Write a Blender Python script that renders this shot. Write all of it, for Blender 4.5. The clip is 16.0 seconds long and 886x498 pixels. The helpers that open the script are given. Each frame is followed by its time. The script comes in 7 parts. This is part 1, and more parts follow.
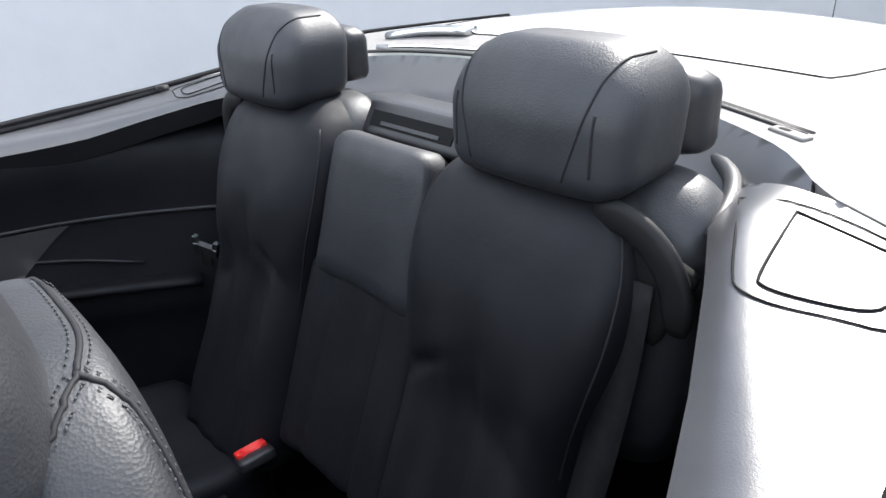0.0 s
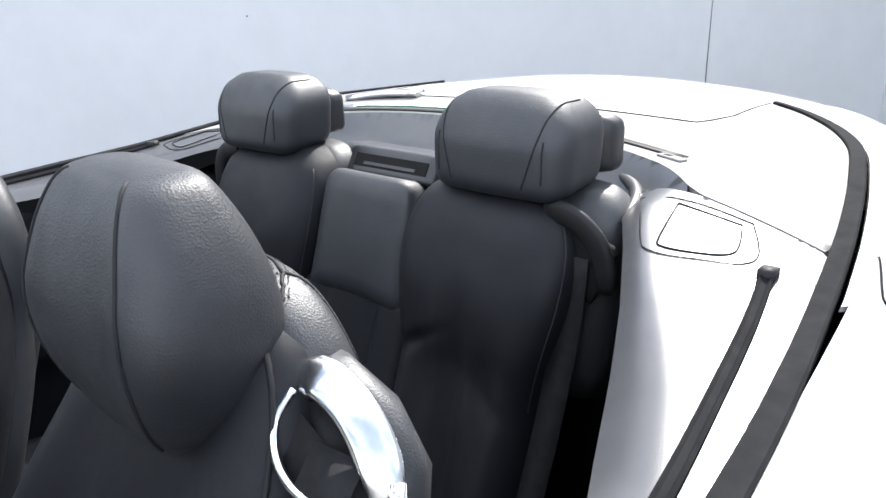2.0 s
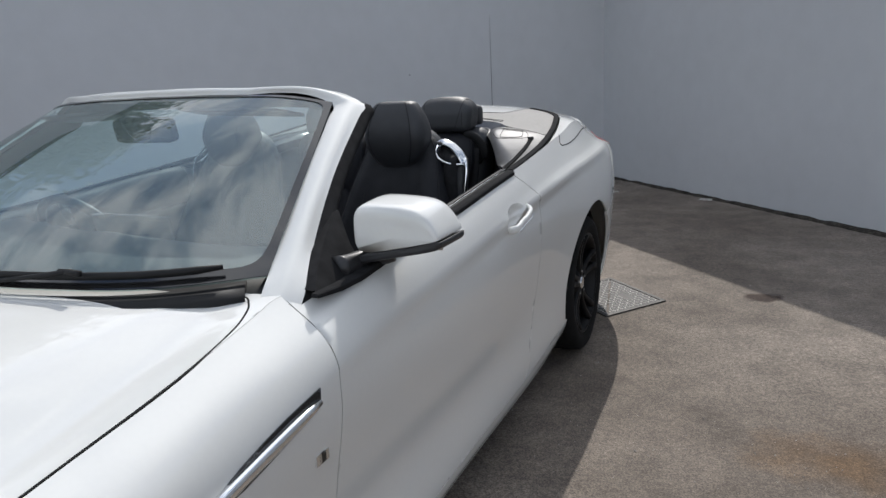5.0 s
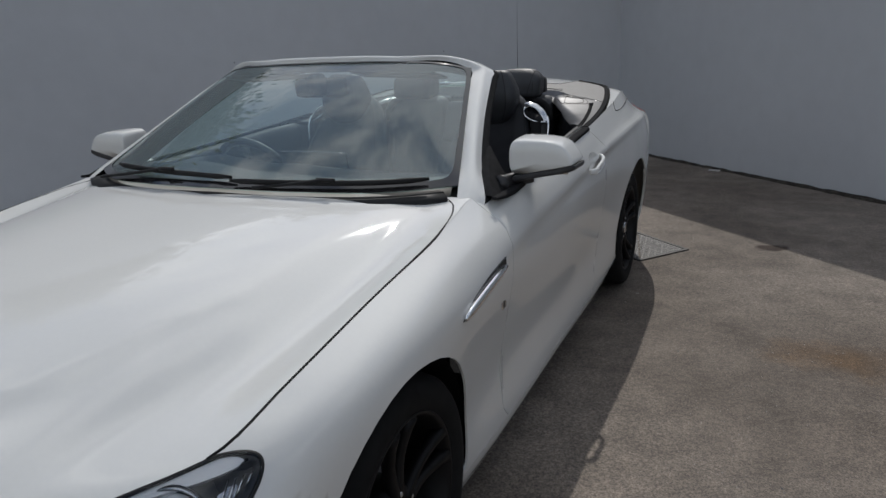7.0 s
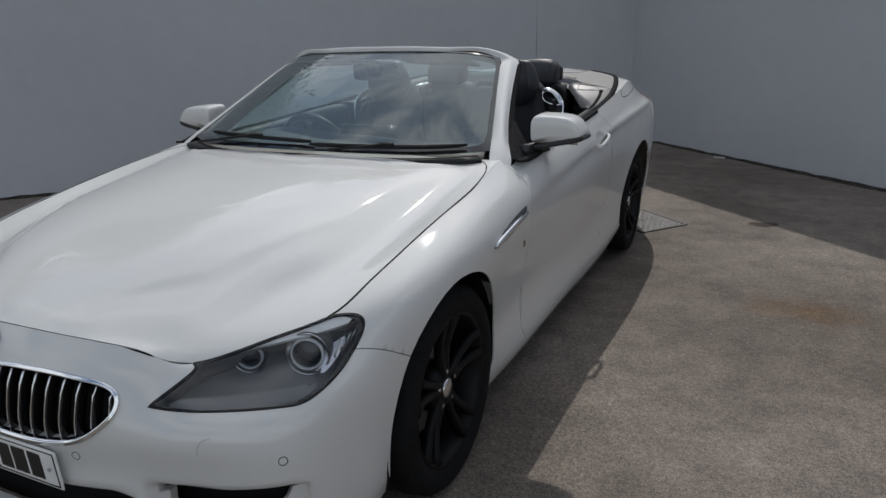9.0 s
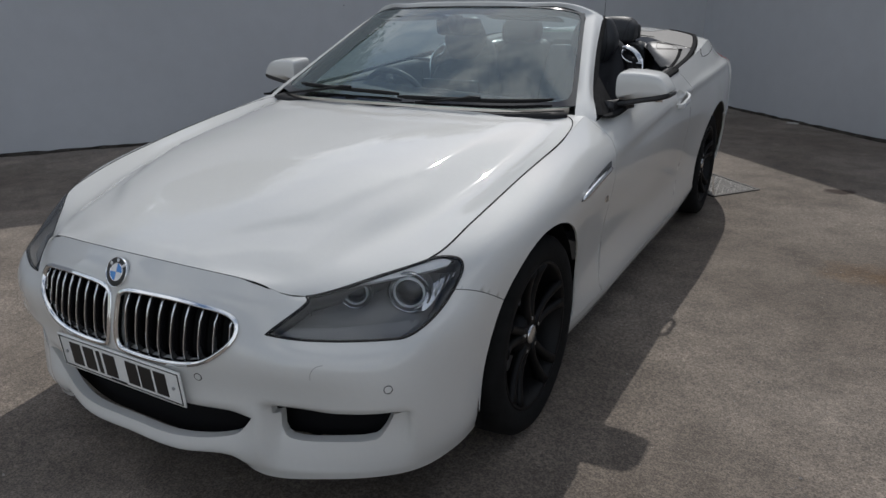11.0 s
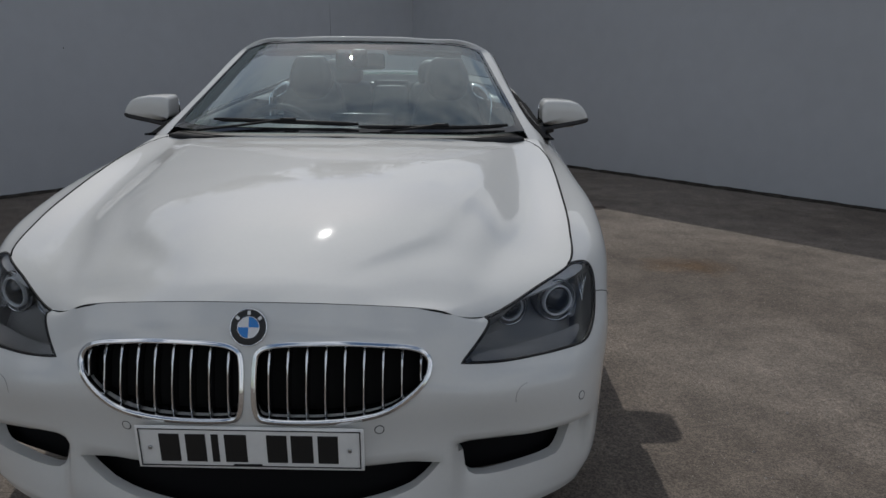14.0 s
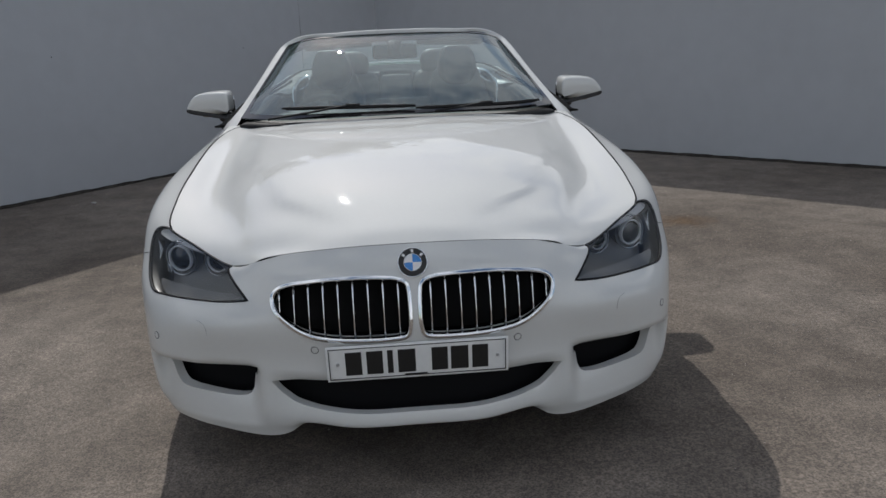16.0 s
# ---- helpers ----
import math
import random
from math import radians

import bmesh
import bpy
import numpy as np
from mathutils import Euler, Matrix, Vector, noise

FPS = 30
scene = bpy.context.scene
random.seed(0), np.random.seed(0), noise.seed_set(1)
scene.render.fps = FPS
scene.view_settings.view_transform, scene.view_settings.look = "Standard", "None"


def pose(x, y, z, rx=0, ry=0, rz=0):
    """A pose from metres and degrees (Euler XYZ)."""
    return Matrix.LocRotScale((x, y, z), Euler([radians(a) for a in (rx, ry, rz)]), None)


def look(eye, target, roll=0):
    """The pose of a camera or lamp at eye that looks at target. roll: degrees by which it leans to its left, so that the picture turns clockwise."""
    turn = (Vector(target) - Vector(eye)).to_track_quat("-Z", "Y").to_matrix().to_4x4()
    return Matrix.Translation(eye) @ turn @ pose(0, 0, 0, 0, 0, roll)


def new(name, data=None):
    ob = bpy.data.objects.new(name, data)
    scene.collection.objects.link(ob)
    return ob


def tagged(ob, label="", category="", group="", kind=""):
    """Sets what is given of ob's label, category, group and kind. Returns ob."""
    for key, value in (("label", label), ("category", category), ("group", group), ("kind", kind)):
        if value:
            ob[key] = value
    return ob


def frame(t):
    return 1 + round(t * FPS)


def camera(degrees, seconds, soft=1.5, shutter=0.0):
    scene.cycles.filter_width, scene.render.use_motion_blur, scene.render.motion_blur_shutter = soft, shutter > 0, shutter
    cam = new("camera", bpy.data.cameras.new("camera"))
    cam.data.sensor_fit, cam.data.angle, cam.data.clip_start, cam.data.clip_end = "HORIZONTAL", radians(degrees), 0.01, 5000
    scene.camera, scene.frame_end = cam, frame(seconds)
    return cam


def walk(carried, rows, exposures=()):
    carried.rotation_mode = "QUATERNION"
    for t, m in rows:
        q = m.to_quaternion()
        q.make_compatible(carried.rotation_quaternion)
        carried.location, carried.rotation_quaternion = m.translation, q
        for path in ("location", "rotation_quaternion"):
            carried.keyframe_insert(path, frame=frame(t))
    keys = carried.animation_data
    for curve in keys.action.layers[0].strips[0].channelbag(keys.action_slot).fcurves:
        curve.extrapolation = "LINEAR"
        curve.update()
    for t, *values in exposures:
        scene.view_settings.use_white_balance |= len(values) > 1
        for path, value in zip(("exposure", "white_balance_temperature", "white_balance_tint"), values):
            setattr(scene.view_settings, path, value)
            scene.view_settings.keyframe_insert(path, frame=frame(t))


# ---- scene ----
from mathutils.geometry import delaunay_2d_cdt
from mathutils.bvhtree import BVHTree

cam = camera(64.5, 16.0)
PATH = [
    (0, (0.842, 2.895, 1.387), (-0.546, 4.069, 0.554), -2.6),
    (0.5, (0.813, 2.883, 1.376), (-0.512, 4.106, 0.511), -2.8),
    (1, (0.825, 2.863, 1.388), (-0.454, 4.131, 0.519), -2.1),
    (1.5, (0.869, 2.752, 1.397), (-0.389, 4.097, 0.616), -2.2),
    (2, (0.98, 2.604, 1.408), (-0.275, 4.012, 0.742), -1.8),
    (2.5, (1.15, 2.364, 1.448), (-0.093, 3.809, 0.841), -1.9),
    (3, (1.249, 2.038, 1.422), (0.096, 3.589, 0.906), -1.2),
    (3.5, (1.412, 1.683, 1.424), (0.393, 3.335, 0.944), -0.6),
    (4, (1.551, 1.31, 1.411), (0.61, 3.014, 0.953), -1.4),
    (4.5, (1.583, 0.875, 1.393), (0.786, 2.652, 0.939), -2.0),
    (5, (1.692, 0.45, 1.378), (0.873, 2.21, 0.897), -3.0),
    (5.2, (1.704, 0.322, 1.395), (0.908, 2.092, 0.914), -2.2),
    (7.5, (1.554, -0.538, 1.377), (0.756, 1.212, 0.829), -1.8),
    (8, (1.677, -0.723, 1.397), (0.762, 0.979, 0.882), 0.1),
    (8.5, (1.683, -0.823, 1.387), (0.888, 0.921, 0.817), -0.4),
    (9, (1.745, -0.948, 1.397), (0.922, 0.785, 0.829), -1.1),
    (9.5, (1.735, -1.035, 1.386), (0.822, 0.629, 0.755), -0.7),
    (9.7, (1.725, -1.052, 1.388), (0.784, 0.583, 0.726), -0.9),
    (11.8, (1.53, -1.098, 1.363), (0.619, 0.551, 0.692), 0.1),
    (12, (1.446, -1.103, 1.355), (0.601, 0.578, 0.676), 1.1),
    (12.5, (1.209, -1.082, 1.302), (0.451, 0.635, 0.61), 2.7),
    (13, (0.947, -1.078, 1.292), (0.316, 0.692, 0.606), 0.8),
    (13.5, (0.661, -1.247, 1.304), (0.517, 0.659, 0.716), 1.1),
    (14, (0.456, -1.43, 1.269), (0.426, 0.502, 0.751), 0.6),
    (14.5, (0.262, -1.561, 1.262), (0.309, 0.376, 0.767), 0.3),
    (15, (0.029, -1.71, 1.24), (0.486, 0.127, 0.592), 2.2),
    (15.5, (-0.032, -1.81, 1.255), (0.252, 0.067, 0.623), 0.1),
    (16, (-0.032, -1.856, 1.256), (0.089, 0.065, 0.713), -2.4),
]
EXPOSURES = [(0, 1.80, 6300, 10), (0.5, 1.95, 6300, 10), (1.0, 2.0, 6300, 10), (1.5, 2.05, 6300, 10), (2.0, 1.92, 6300, 10), (2.5, 1.2, 6300, 10), (3.0, 0.82, 6300, 10), (3.5, 0.60, 6300, 10), (4.0, 0.38, 6300, 10), (4.5, 0.38, 6300, 10), (5.0, 0.2, 6300, 10), (7.5, -0.54, 6300, 10), (8.5, -0.56, 6300, 10), (9.0, -0.48, 6300, 10), (12.0, -0.5, 6300, 10), (12.5, -0.42, 6300, 10), (13.0, -0.6, 6300, 10), (13.5, -0.8, 6300, 10), (14.5, -0.92, 6300, 10), (15.0, -0.69, 6300, 10), (15.5, -0.43, 6300, 10), (16, -0.5, 6300, 10)]
walk(cam, [(t, look(eye, target, roll)) for t, eye, target, roll in PATH], EXPOSURES)

# ---- world, sun and exposure ----
SUN_AZ, SUN_EL = radians(102.8), radians(46.0)      # direction to the sun, from +x towards +y
world = bpy.data.worlds.new("world")
scene.world = world
world.use_nodes = True
wn = world.node_tree
sky = wn.nodes.new("ShaderNodeTexSky")
sky.sky_type, sky.sun_disc = "NISHITA", False
sky.sun_elevation, sky.sun_rotation = SUN_EL, math.pi / 2 - SUN_AZ
# broken clouds over the clear sky
w_co = wn.nodes.new("ShaderNodeTexCoord")
w_map = wn.nodes.new("ShaderNodeMapping")
w_map.inputs["Scale"].default_value = (1.0, 1.0, 2.2)
w_no = wn.nodes.new("ShaderNodeTexNoise")
w_no.inputs["Scale"].default_value, w_no.inputs["Detail"].default_value = 2.6, 9.0
w_no.inputs["Roughness"].default_value = 0.58
w_ra = wn.nodes.new("ShaderNodeValToRGB")
w_ra.color_ramp.elements[0].position, w_ra.color_ramp.elements[1].position = 0.43, 0.57
w_mx = wn.nodes.new("ShaderNodeMix")
w_mx.data_type = "RGBA"
w_mx.inputs["B"].default_value = (9.5, 9.7, 10.0, 1)
wn.links.new(w_co.outputs["Generated"], w_map.inputs["Vector"])
wn.links.new(w_map.outputs["Vector"], w_no.inputs["Vector"])
wn.links.new(w_no.outputs["Fac"], w_ra.inputs["Fac"])
wn.links.new(w_ra.outputs["Color"], w_mx.inputs["Factor"])
wn.links.new(sky.outputs["Color"], w_mx.inputs["A"])
wn.links.new(w_mx.outputs["Result"], wn.nodes["Background"].inputs["Color"])
wn.nodes["Background"].inputs["Strength"].default_value = 0.122
sun_data = bpy.data.lights.new("sun", "SUN")
sun_data.energy, sun_data.angle, sun_data.color = 3.0, radians(0.53), (1.0, 0.95, 0.88)
sun = new("sun", sun_data)
sun_way = Vector((math.cos(SUN_AZ) * math.cos(SUN_EL), math.sin(SUN_AZ) * math.cos(SUN_EL), math.sin(SUN_EL)))
sun.matrix_world = look(sun_way * 20, (0, 0, 0))


# ---- materials ----
def material(name, base, rough=0.5, metal=0.0, coat=0.0, spec=0.5):
    m = bpy.data.materials.new(name)
    m.use_nodes = True
    b = m.node_tree.nodes["Principled BSDF"]
    b.inputs["Base Color"].default_value = (*base, 1)
    b.inputs["Roughness"].default_value, b.inputs["Metallic"].default_value = rough, metal
    b.inputs["Coat Weight"].default_value, b.inputs["Coat Roughness"].default_value = coat, 0.03
    b.inputs["Specular IOR Level"].default_value = spec
    return m


def add(m, kind, **values):
    n = m.node_tree.nodes.new(kind)
    for key, value in values.items():
        n.inputs[key].default_value = value
    return n


def textured(m, scale=1.0, coord="Object"):
    co = add(m, "ShaderNodeTexCoord")
    mp = add(m, "ShaderNodeMapping", Scale=(scale, scale, scale))
    m.node_tree.links.new(co.outputs[coord], mp.inputs["Vector"])
    return mp.outputs["Vector"]


def vary(m, layers, bump=(), rough=None):
    """Mottle the base colour by layers of (scale, detail, dark, light, low, high), multiply over the base; bump: (scale, detail, strength, distance) layers."""
    t = m.node_tree
    b = t.nodes["Principled BSDF"]
    vec = textured(m)
    last = None
    base = tuple(b.inputs["Base Color"].default_value)
    for scale, detail, dark, light, low, high in layers:
        n = add(m, "ShaderNodeTexNoise", Scale=scale, Detail=detail)
        t.links.new(vec, n.inputs["Vector"])
        r = add(m, "ShaderNodeValToRGB")
        r.color_ramp.elements[0].position, r.color_ramp.elements[1].position = low, high
        r.color_ramp.elements[0].color = (*dark, 1) if isinstance(dark, tuple) else (dark, dark, dark, 1)
        r.color_ramp.elements[1].color = (*light, 1) if isinstance(light, tuple) else (light, light, light, 1)
        t.links.new(n.outputs["Fac"], r.inputs["Fac"])
        x = t.nodes.new("ShaderNodeMix")
        x.data_type, x.blend_type = "RGBA", "MULTIPLY"
        x.inputs["Factor"].default_value = 1.0
        if last is None:
            x.inputs["A"].default_value = base
        else:
            t.links.new(last, x.inputs["A"])
        t.links.new(r.outputs["Color"], x.inputs["B"])
        last = x.outputs["Result"]
    if last is not None:
        t.links.new(last, b.inputs["Base Color"])
    normal = None
    for kind, scale, strength, distance in bump:
        n = add(m, "ShaderNodeTexVoronoi" if kind == "cells" else "ShaderNodeTexNoise", Scale=scale)
        if kind != "cells":
            n.inputs["Detail"].default_value = 4.0
        t.links.new(vec, n.inputs["Vector"])
        u = add(m, "ShaderNodeBump", Strength=strength, Distance=distance)
        t.links.new(n.outputs["Distance" if kind == "cells" else "Fac"], u.inputs["Height"])
        if normal is not None:
            t.links.new(normal, u.inputs["Normal"])
        normal = u.outputs["Normal"]
    if normal is not None:
        t.links.new(normal, b.inputs["Normal"])
    if rough:
        n = add(m, "ShaderNodeTexNoise", Scale=rough[0], Detail=5.0)
        t.links.new(vec, n.inputs["Vector"])
        mr = add(m, "ShaderNodeMapRange")
        mr.inputs["From Min"].default_value, mr.inputs["From Max"].default_value = 0.3, 0.7
        mr.inputs["To Min"].default_value, mr.inputs["To Max"].default_value = rough[1], rough[2]
        t.links.new(n.outputs["Fac"], mr.inputs["Value"])
        t.links.new(mr.outputs["Result"], b.inputs["Roughness"])
    return m


PAINT = vary(material("white_paint", (0.655, 0.655, 0.632), 0.62, 0.0, 1.0, 0.25), [(1.3, 3, 0.97, 1.0, 0.3, 0.7), (90, 2, 0.985, 1.0, 0.3, 0.7)])
PAINT.node_tree.nodes["Principled BSDF"].inputs["Coat IOR"].default_value = 1.62
PAINT.node_tree.nodes["Principled BSDF"].inputs["Coat Roughness"].default_value = 0.03
GLOSS = material("black_gloss", (0.012, 0.012, 0.013), 0.12, 0.0, 0.6)
TRIM = vary(material("black_trim", (0.022, 0.022, 0.024), 0.42), [(40, 3, 0.8, 1.1, 0.3, 0.7)], [("noise", 900, 0.15, 0.001)])
RUBBER = vary(material("rubber", (0.009, 0.009, 0.0095), 0.6, spec=0.3), [(30, 4, 0.75, 1.2, 0.3, 0.7)], [("noise", 300, 0.2, 0.001)])
DARK = material("dark_recess", (0.006, 0.006, 0.006), 0.8, spec=0.2)
MESHM = material("intake_plastic", (0.006, 0.006, 0.007), 0.7, spec=0.12)
LEATHER = vary(material("black_leather", (0.0195, 0.0207, 0.0240), 0.5, spec=0.55), [(14, 4, 0.8, 1.15, 0.3, 0.7)],
               [("cells", 470, 0.25, 0.0010), ("noise", 60, 0.12, 0.004)], (25, 0.44, 0.58))
LEATHER_SMOOTH = vary(material("smooth_leather", (0.0088, 0.0093, 0.0118), 0.58, spec=0.24), [(10, 4, 0.8, 1.15, 0.3, 0.7)],
                      [("noise", 500, 0.15, 0.001), ("noise", 30, 0.15, 0.006)], (18, 0.50, 0.66))
RINGM = material("ring_plastic", (0.85, 0.86, 0.87), 0.3)
DIRT_PALE = vary(material("stone_chips", (0.33, 0.30, 0.27), 0.85), [(40, 3, 0.6, 1.3, 0.3, 0.7)])
SCRAP = vary(material("pale_scrap", (0.52, 0.50, 0.47), 0.8), [(50, 3, 0.6, 1.1, 0.3, 0.7)])
STITCH = material("grey_thread", (0.035, 0.035, 0.038), 0.7)
THREAD = material("stitching", (0.012, 0.012, 0.014), 0.7, spec=0.3)
STRIPM = vary(material("strip_rubber", (0.018, 0.018, 0.019), 0.9, spec=0.05), [(30, 4, 0.75, 1.2, 0.3, 0.7)])
DASHM = vary(material("dash_vinyl", (0.050, 0.054, 0.054), 0.6), [(20, 4, 0.85, 1.1, 0.3, 0.7)], [("noise", 600, 0.2, 0.001)])
SOFT = vary(material("soft_touch_trim", (0.042, 0.042, 0.045), 0.30, spec=0.8), [(25, 4, 0.9, 1.05, 0.3, 0.7)], [("noise", 700, 0.2, 0.0008)])
COVER = vary(material("grey_cover_trim", (0.20, 0.193, 0.184), 0.65, spec=0.3), [(60, 3, 0.9, 1.05, 0.3, 0.7), (3, 3, 0.94, 1.03, 0.3, 0.7)], [("noise", 800, 0.25, 0.0008)])
CARPET = vary(material("carpet", (0.015, 0.015, 0.016), 0.95, spec=0.1), [(80, 3, 0.6, 1.3, 0.3, 0.7)], [("noise", 500, 0.6, 0.004)])
CHROME = material("chrome", (0.82, 0.83, 0.84), 0.06, 1.0)
SATIN = material("satin_silver", (0.62, 0.63, 0.64), 0.22, 1.0)
WHEELM = vary(material("black_wheel", (0.0045, 0.0045, 0.005), 0.5, 0.0, 0.0, 0.2), [(20, 3, 0.8, 1.2, 0.3, 0.7)])
TYRE = vary(material("tyre", (0.009, 0.009, 0.0092), 0.85, spec=0.15), [(25, 4, 0.7, 1.25, 0.3, 0.7)], [("noise", 220, 0.2, 0.002)])
BELT = vary(material("seat_belt", (0.011, 0.011, 0.012), 0.8, spec=0.25), [(60, 2, 0.8, 1.2, 0.4, 0.6)], [("noise", 600, 0.4, 0.001)])
RED = material("red_plastic", (0.75, 0.02, 0.015), 0.4)
LAMP_RED = material("tail_lamp_red", (0.45, 0.012, 0.015), 0.12, 0.0, 0.5)
PLATE = vary(material("plate_white", (0.80, 0.80, 0.78), 0.35), [(30, 3, 0.93, 1.0, 0.3, 0.7)])
INK = material("plate_black", (0.012, 0.012, 0.012), 0.4)
BLUE = material("badge_blue", (0.04, 0.22, 0.60), 0.25, 0.0, 0.6)
BADGE_WHITE = material("badge_white", (0.75, 0.75, 0.75), 0.25, 0.0, 0.6)
STEEL = material("belt_steel", (0.55, 0.56, 0.57), 0.3, 1.0)
HOUSING = material("lamp_housing", (0.22, 0.216, 0.212), 0.4, 0.2)
REFL = material("lamp_reflector", (0.80, 0.80, 0.81), 0.22, 0.9)
BROW = material("lamp_brow", (0.85, 0.85, 0.85), 0.3, 0.4)
MASKM = material("smoked_mask", (0.27, 0.266, 0.262), 0.4, 0.1)


LEAF = vary(material("leaves", (0.055, 0.085, 0.022), 0.55), [(1.2, 3, 0.6, 1.35, 0.3, 0.7)])
BARK = vary(material("bark", (0.10, 0.075, 0.055), 0.9), [(9, 5, 0.6, 1.3, 0.3, 0.7)], [("noise", 20, 0.6, 0.03)])
IRON = vary(material("cast_iron", (0.045, 0.041, 0.038), 0.6, 0.2), [(12, 4, 0.7, 1.2, 0.3, 0.7)], [("noise", 150, 0.3, 0.001)])
WORN_IRON = vary(material("worn_iron", (0.38, 0.365, 0.34), 0.55, 0.2), [(40, 4, 0.7, 1.1, 0.3, 0.7)])


def glass(name, tint, rough=0.0, ior=1.45, veil=0.0):
    m = bpy.data.materials.new(name)
    m.use_nodes = True
    t = m.node_tree
    t.nodes.clear()
    out = t.nodes.new("ShaderNodeOutputMaterial")
    mix = t.nodes.new("ShaderNodeMixShader")
    tr = t.nodes.new("ShaderNodeBsdfTransparent")
    gl = t.nodes.new("ShaderNodeBsdfGlossy")
    fr = t.nodes.new("ShaderNodeFresnel")
    fr.inputs["IOR"].default_value = ior
    tr.inputs["Color"].default_value = (*tint, 1)
    gl.inputs["Roughness"].default_value = rough
    t.links.new(fr.outputs["Fac"], mix.inputs["Fac"])
    through_ = tr.outputs["BSDF"]
    if veil:
        # a thin teal diffuse veil, standing in for sky and dash glare on the glass
        film, haze = t.nodes.new("ShaderNodeMixShader"), t.nodes.new("ShaderNodeBsdfDiffuse")
        film.inputs["Fac"].default_value = veil
        haze.inputs["Color"].default_value = (0.56, 0.74, 0.76, 1)
        t.links.new(through_, film.inputs[1])
        t.links.new(haze.outputs["BSDF"], film.inputs[2])
        through_ = film.outputs["Shader"]
    t.links.new(through_, mix.inputs[1])
    t.links.new(gl.outputs["BSDF"], mix.inputs[2])
    t.links.new(mix.outputs["Shader"], out.inputs["Surface"])
    return m


GLASS = glass("windscreen_glass", (0.70, 0.87, 0.87), 0.0, 2.15, 0.12)
LENS = glass("lamp_lens", (0.94, 0.95, 0.96), 0.02, 1.5)
GREEN_GLASS = glass("rear_glass", (0.25, 0.55, 0.45), 0.0, 1.5)


# ---- helpers for building ----
def link_mesh(name, verts, faces, mat, parent=None, label="", smooth=True, category="", kind="", group="", doubles=0.0):
    me = bpy.data.meshes.new(name)
    me.from_pydata([tuple(v) for v in verts], [], [tuple(f) for f in faces])
    if doubles:
        bm = bmesh.new()
        bm.from_mesh(me)
        bmesh.ops.remove_doubles(bm, verts=bm.verts, dist=doubles)
        bm.to_mesh(me)
        bm.free()
    me.materials.append(mat)
    if smooth:
        me.polygons.foreach_set("use_smooth", [True] * len(me.polygons))
    me.update()
    ob = new(name, me)
    if parent:
        ob.parent = parent
    return tagged(ob, label, category, group, kind)


def part(name, bm, mat, parent, label="", smooth=True, flat_angle=None):
    if flat_angle is not None:
        for e in bm.edges:
            if len(e.link_faces) == 2 and e.calc_face_angle(0) > radians(flat_angle):
                e.smooth = False
    me = bpy.data.meshes.new(name)
    bm.normal_update()
    bm.to_mesh(me)
    bm.free()
    me.materials.append(mat)
    if smooth:
        me.polygons.foreach_set("use_smooth", [True] * len(me.polygons))
    ob = new(name, me)
    if parent:
        ob.parent = parent
    return tagged(ob, label)


def curve(knots):
    """Smooth curve through (t, *values) knots; returns f(array of t) -> (n, k)."""
    k = np.array(knots, float)
    t, v = k[:, 0], k[:, 1:]
    d = np.diff(v, axis=0) / np.diff(t)[:, None]
    h = np.diff(t)[:, None]
    m = np.empty_like(v)
    m[0], m[-1] = d[0], d[-1]
    m[1:-1] = (d[:-1] * h[1:] + d[1:] * h[:-1]) / (h[1:] + h[:-1])

    def f(q):
        q = np.atleast_1d(np.asarray(q, float))
        i = np.clip(np.searchsorted(t, q, side="right") - 1, 0, len(t) - 2)
        w = h[i, 0]
        u = np.clip((q - t[i]) / w, -0.2, 1.2)[:, None]
        w = w[:, None]
        return ((2 * u**3 - 3 * u**2 + 1) * v[i] + (u**3 - 2 * u**2 + u) * w * m[i] + (3 * u**2 - 2 * u**3) * v[i + 1] + (u**3 - u**2) * w * m[i + 1])

    return f


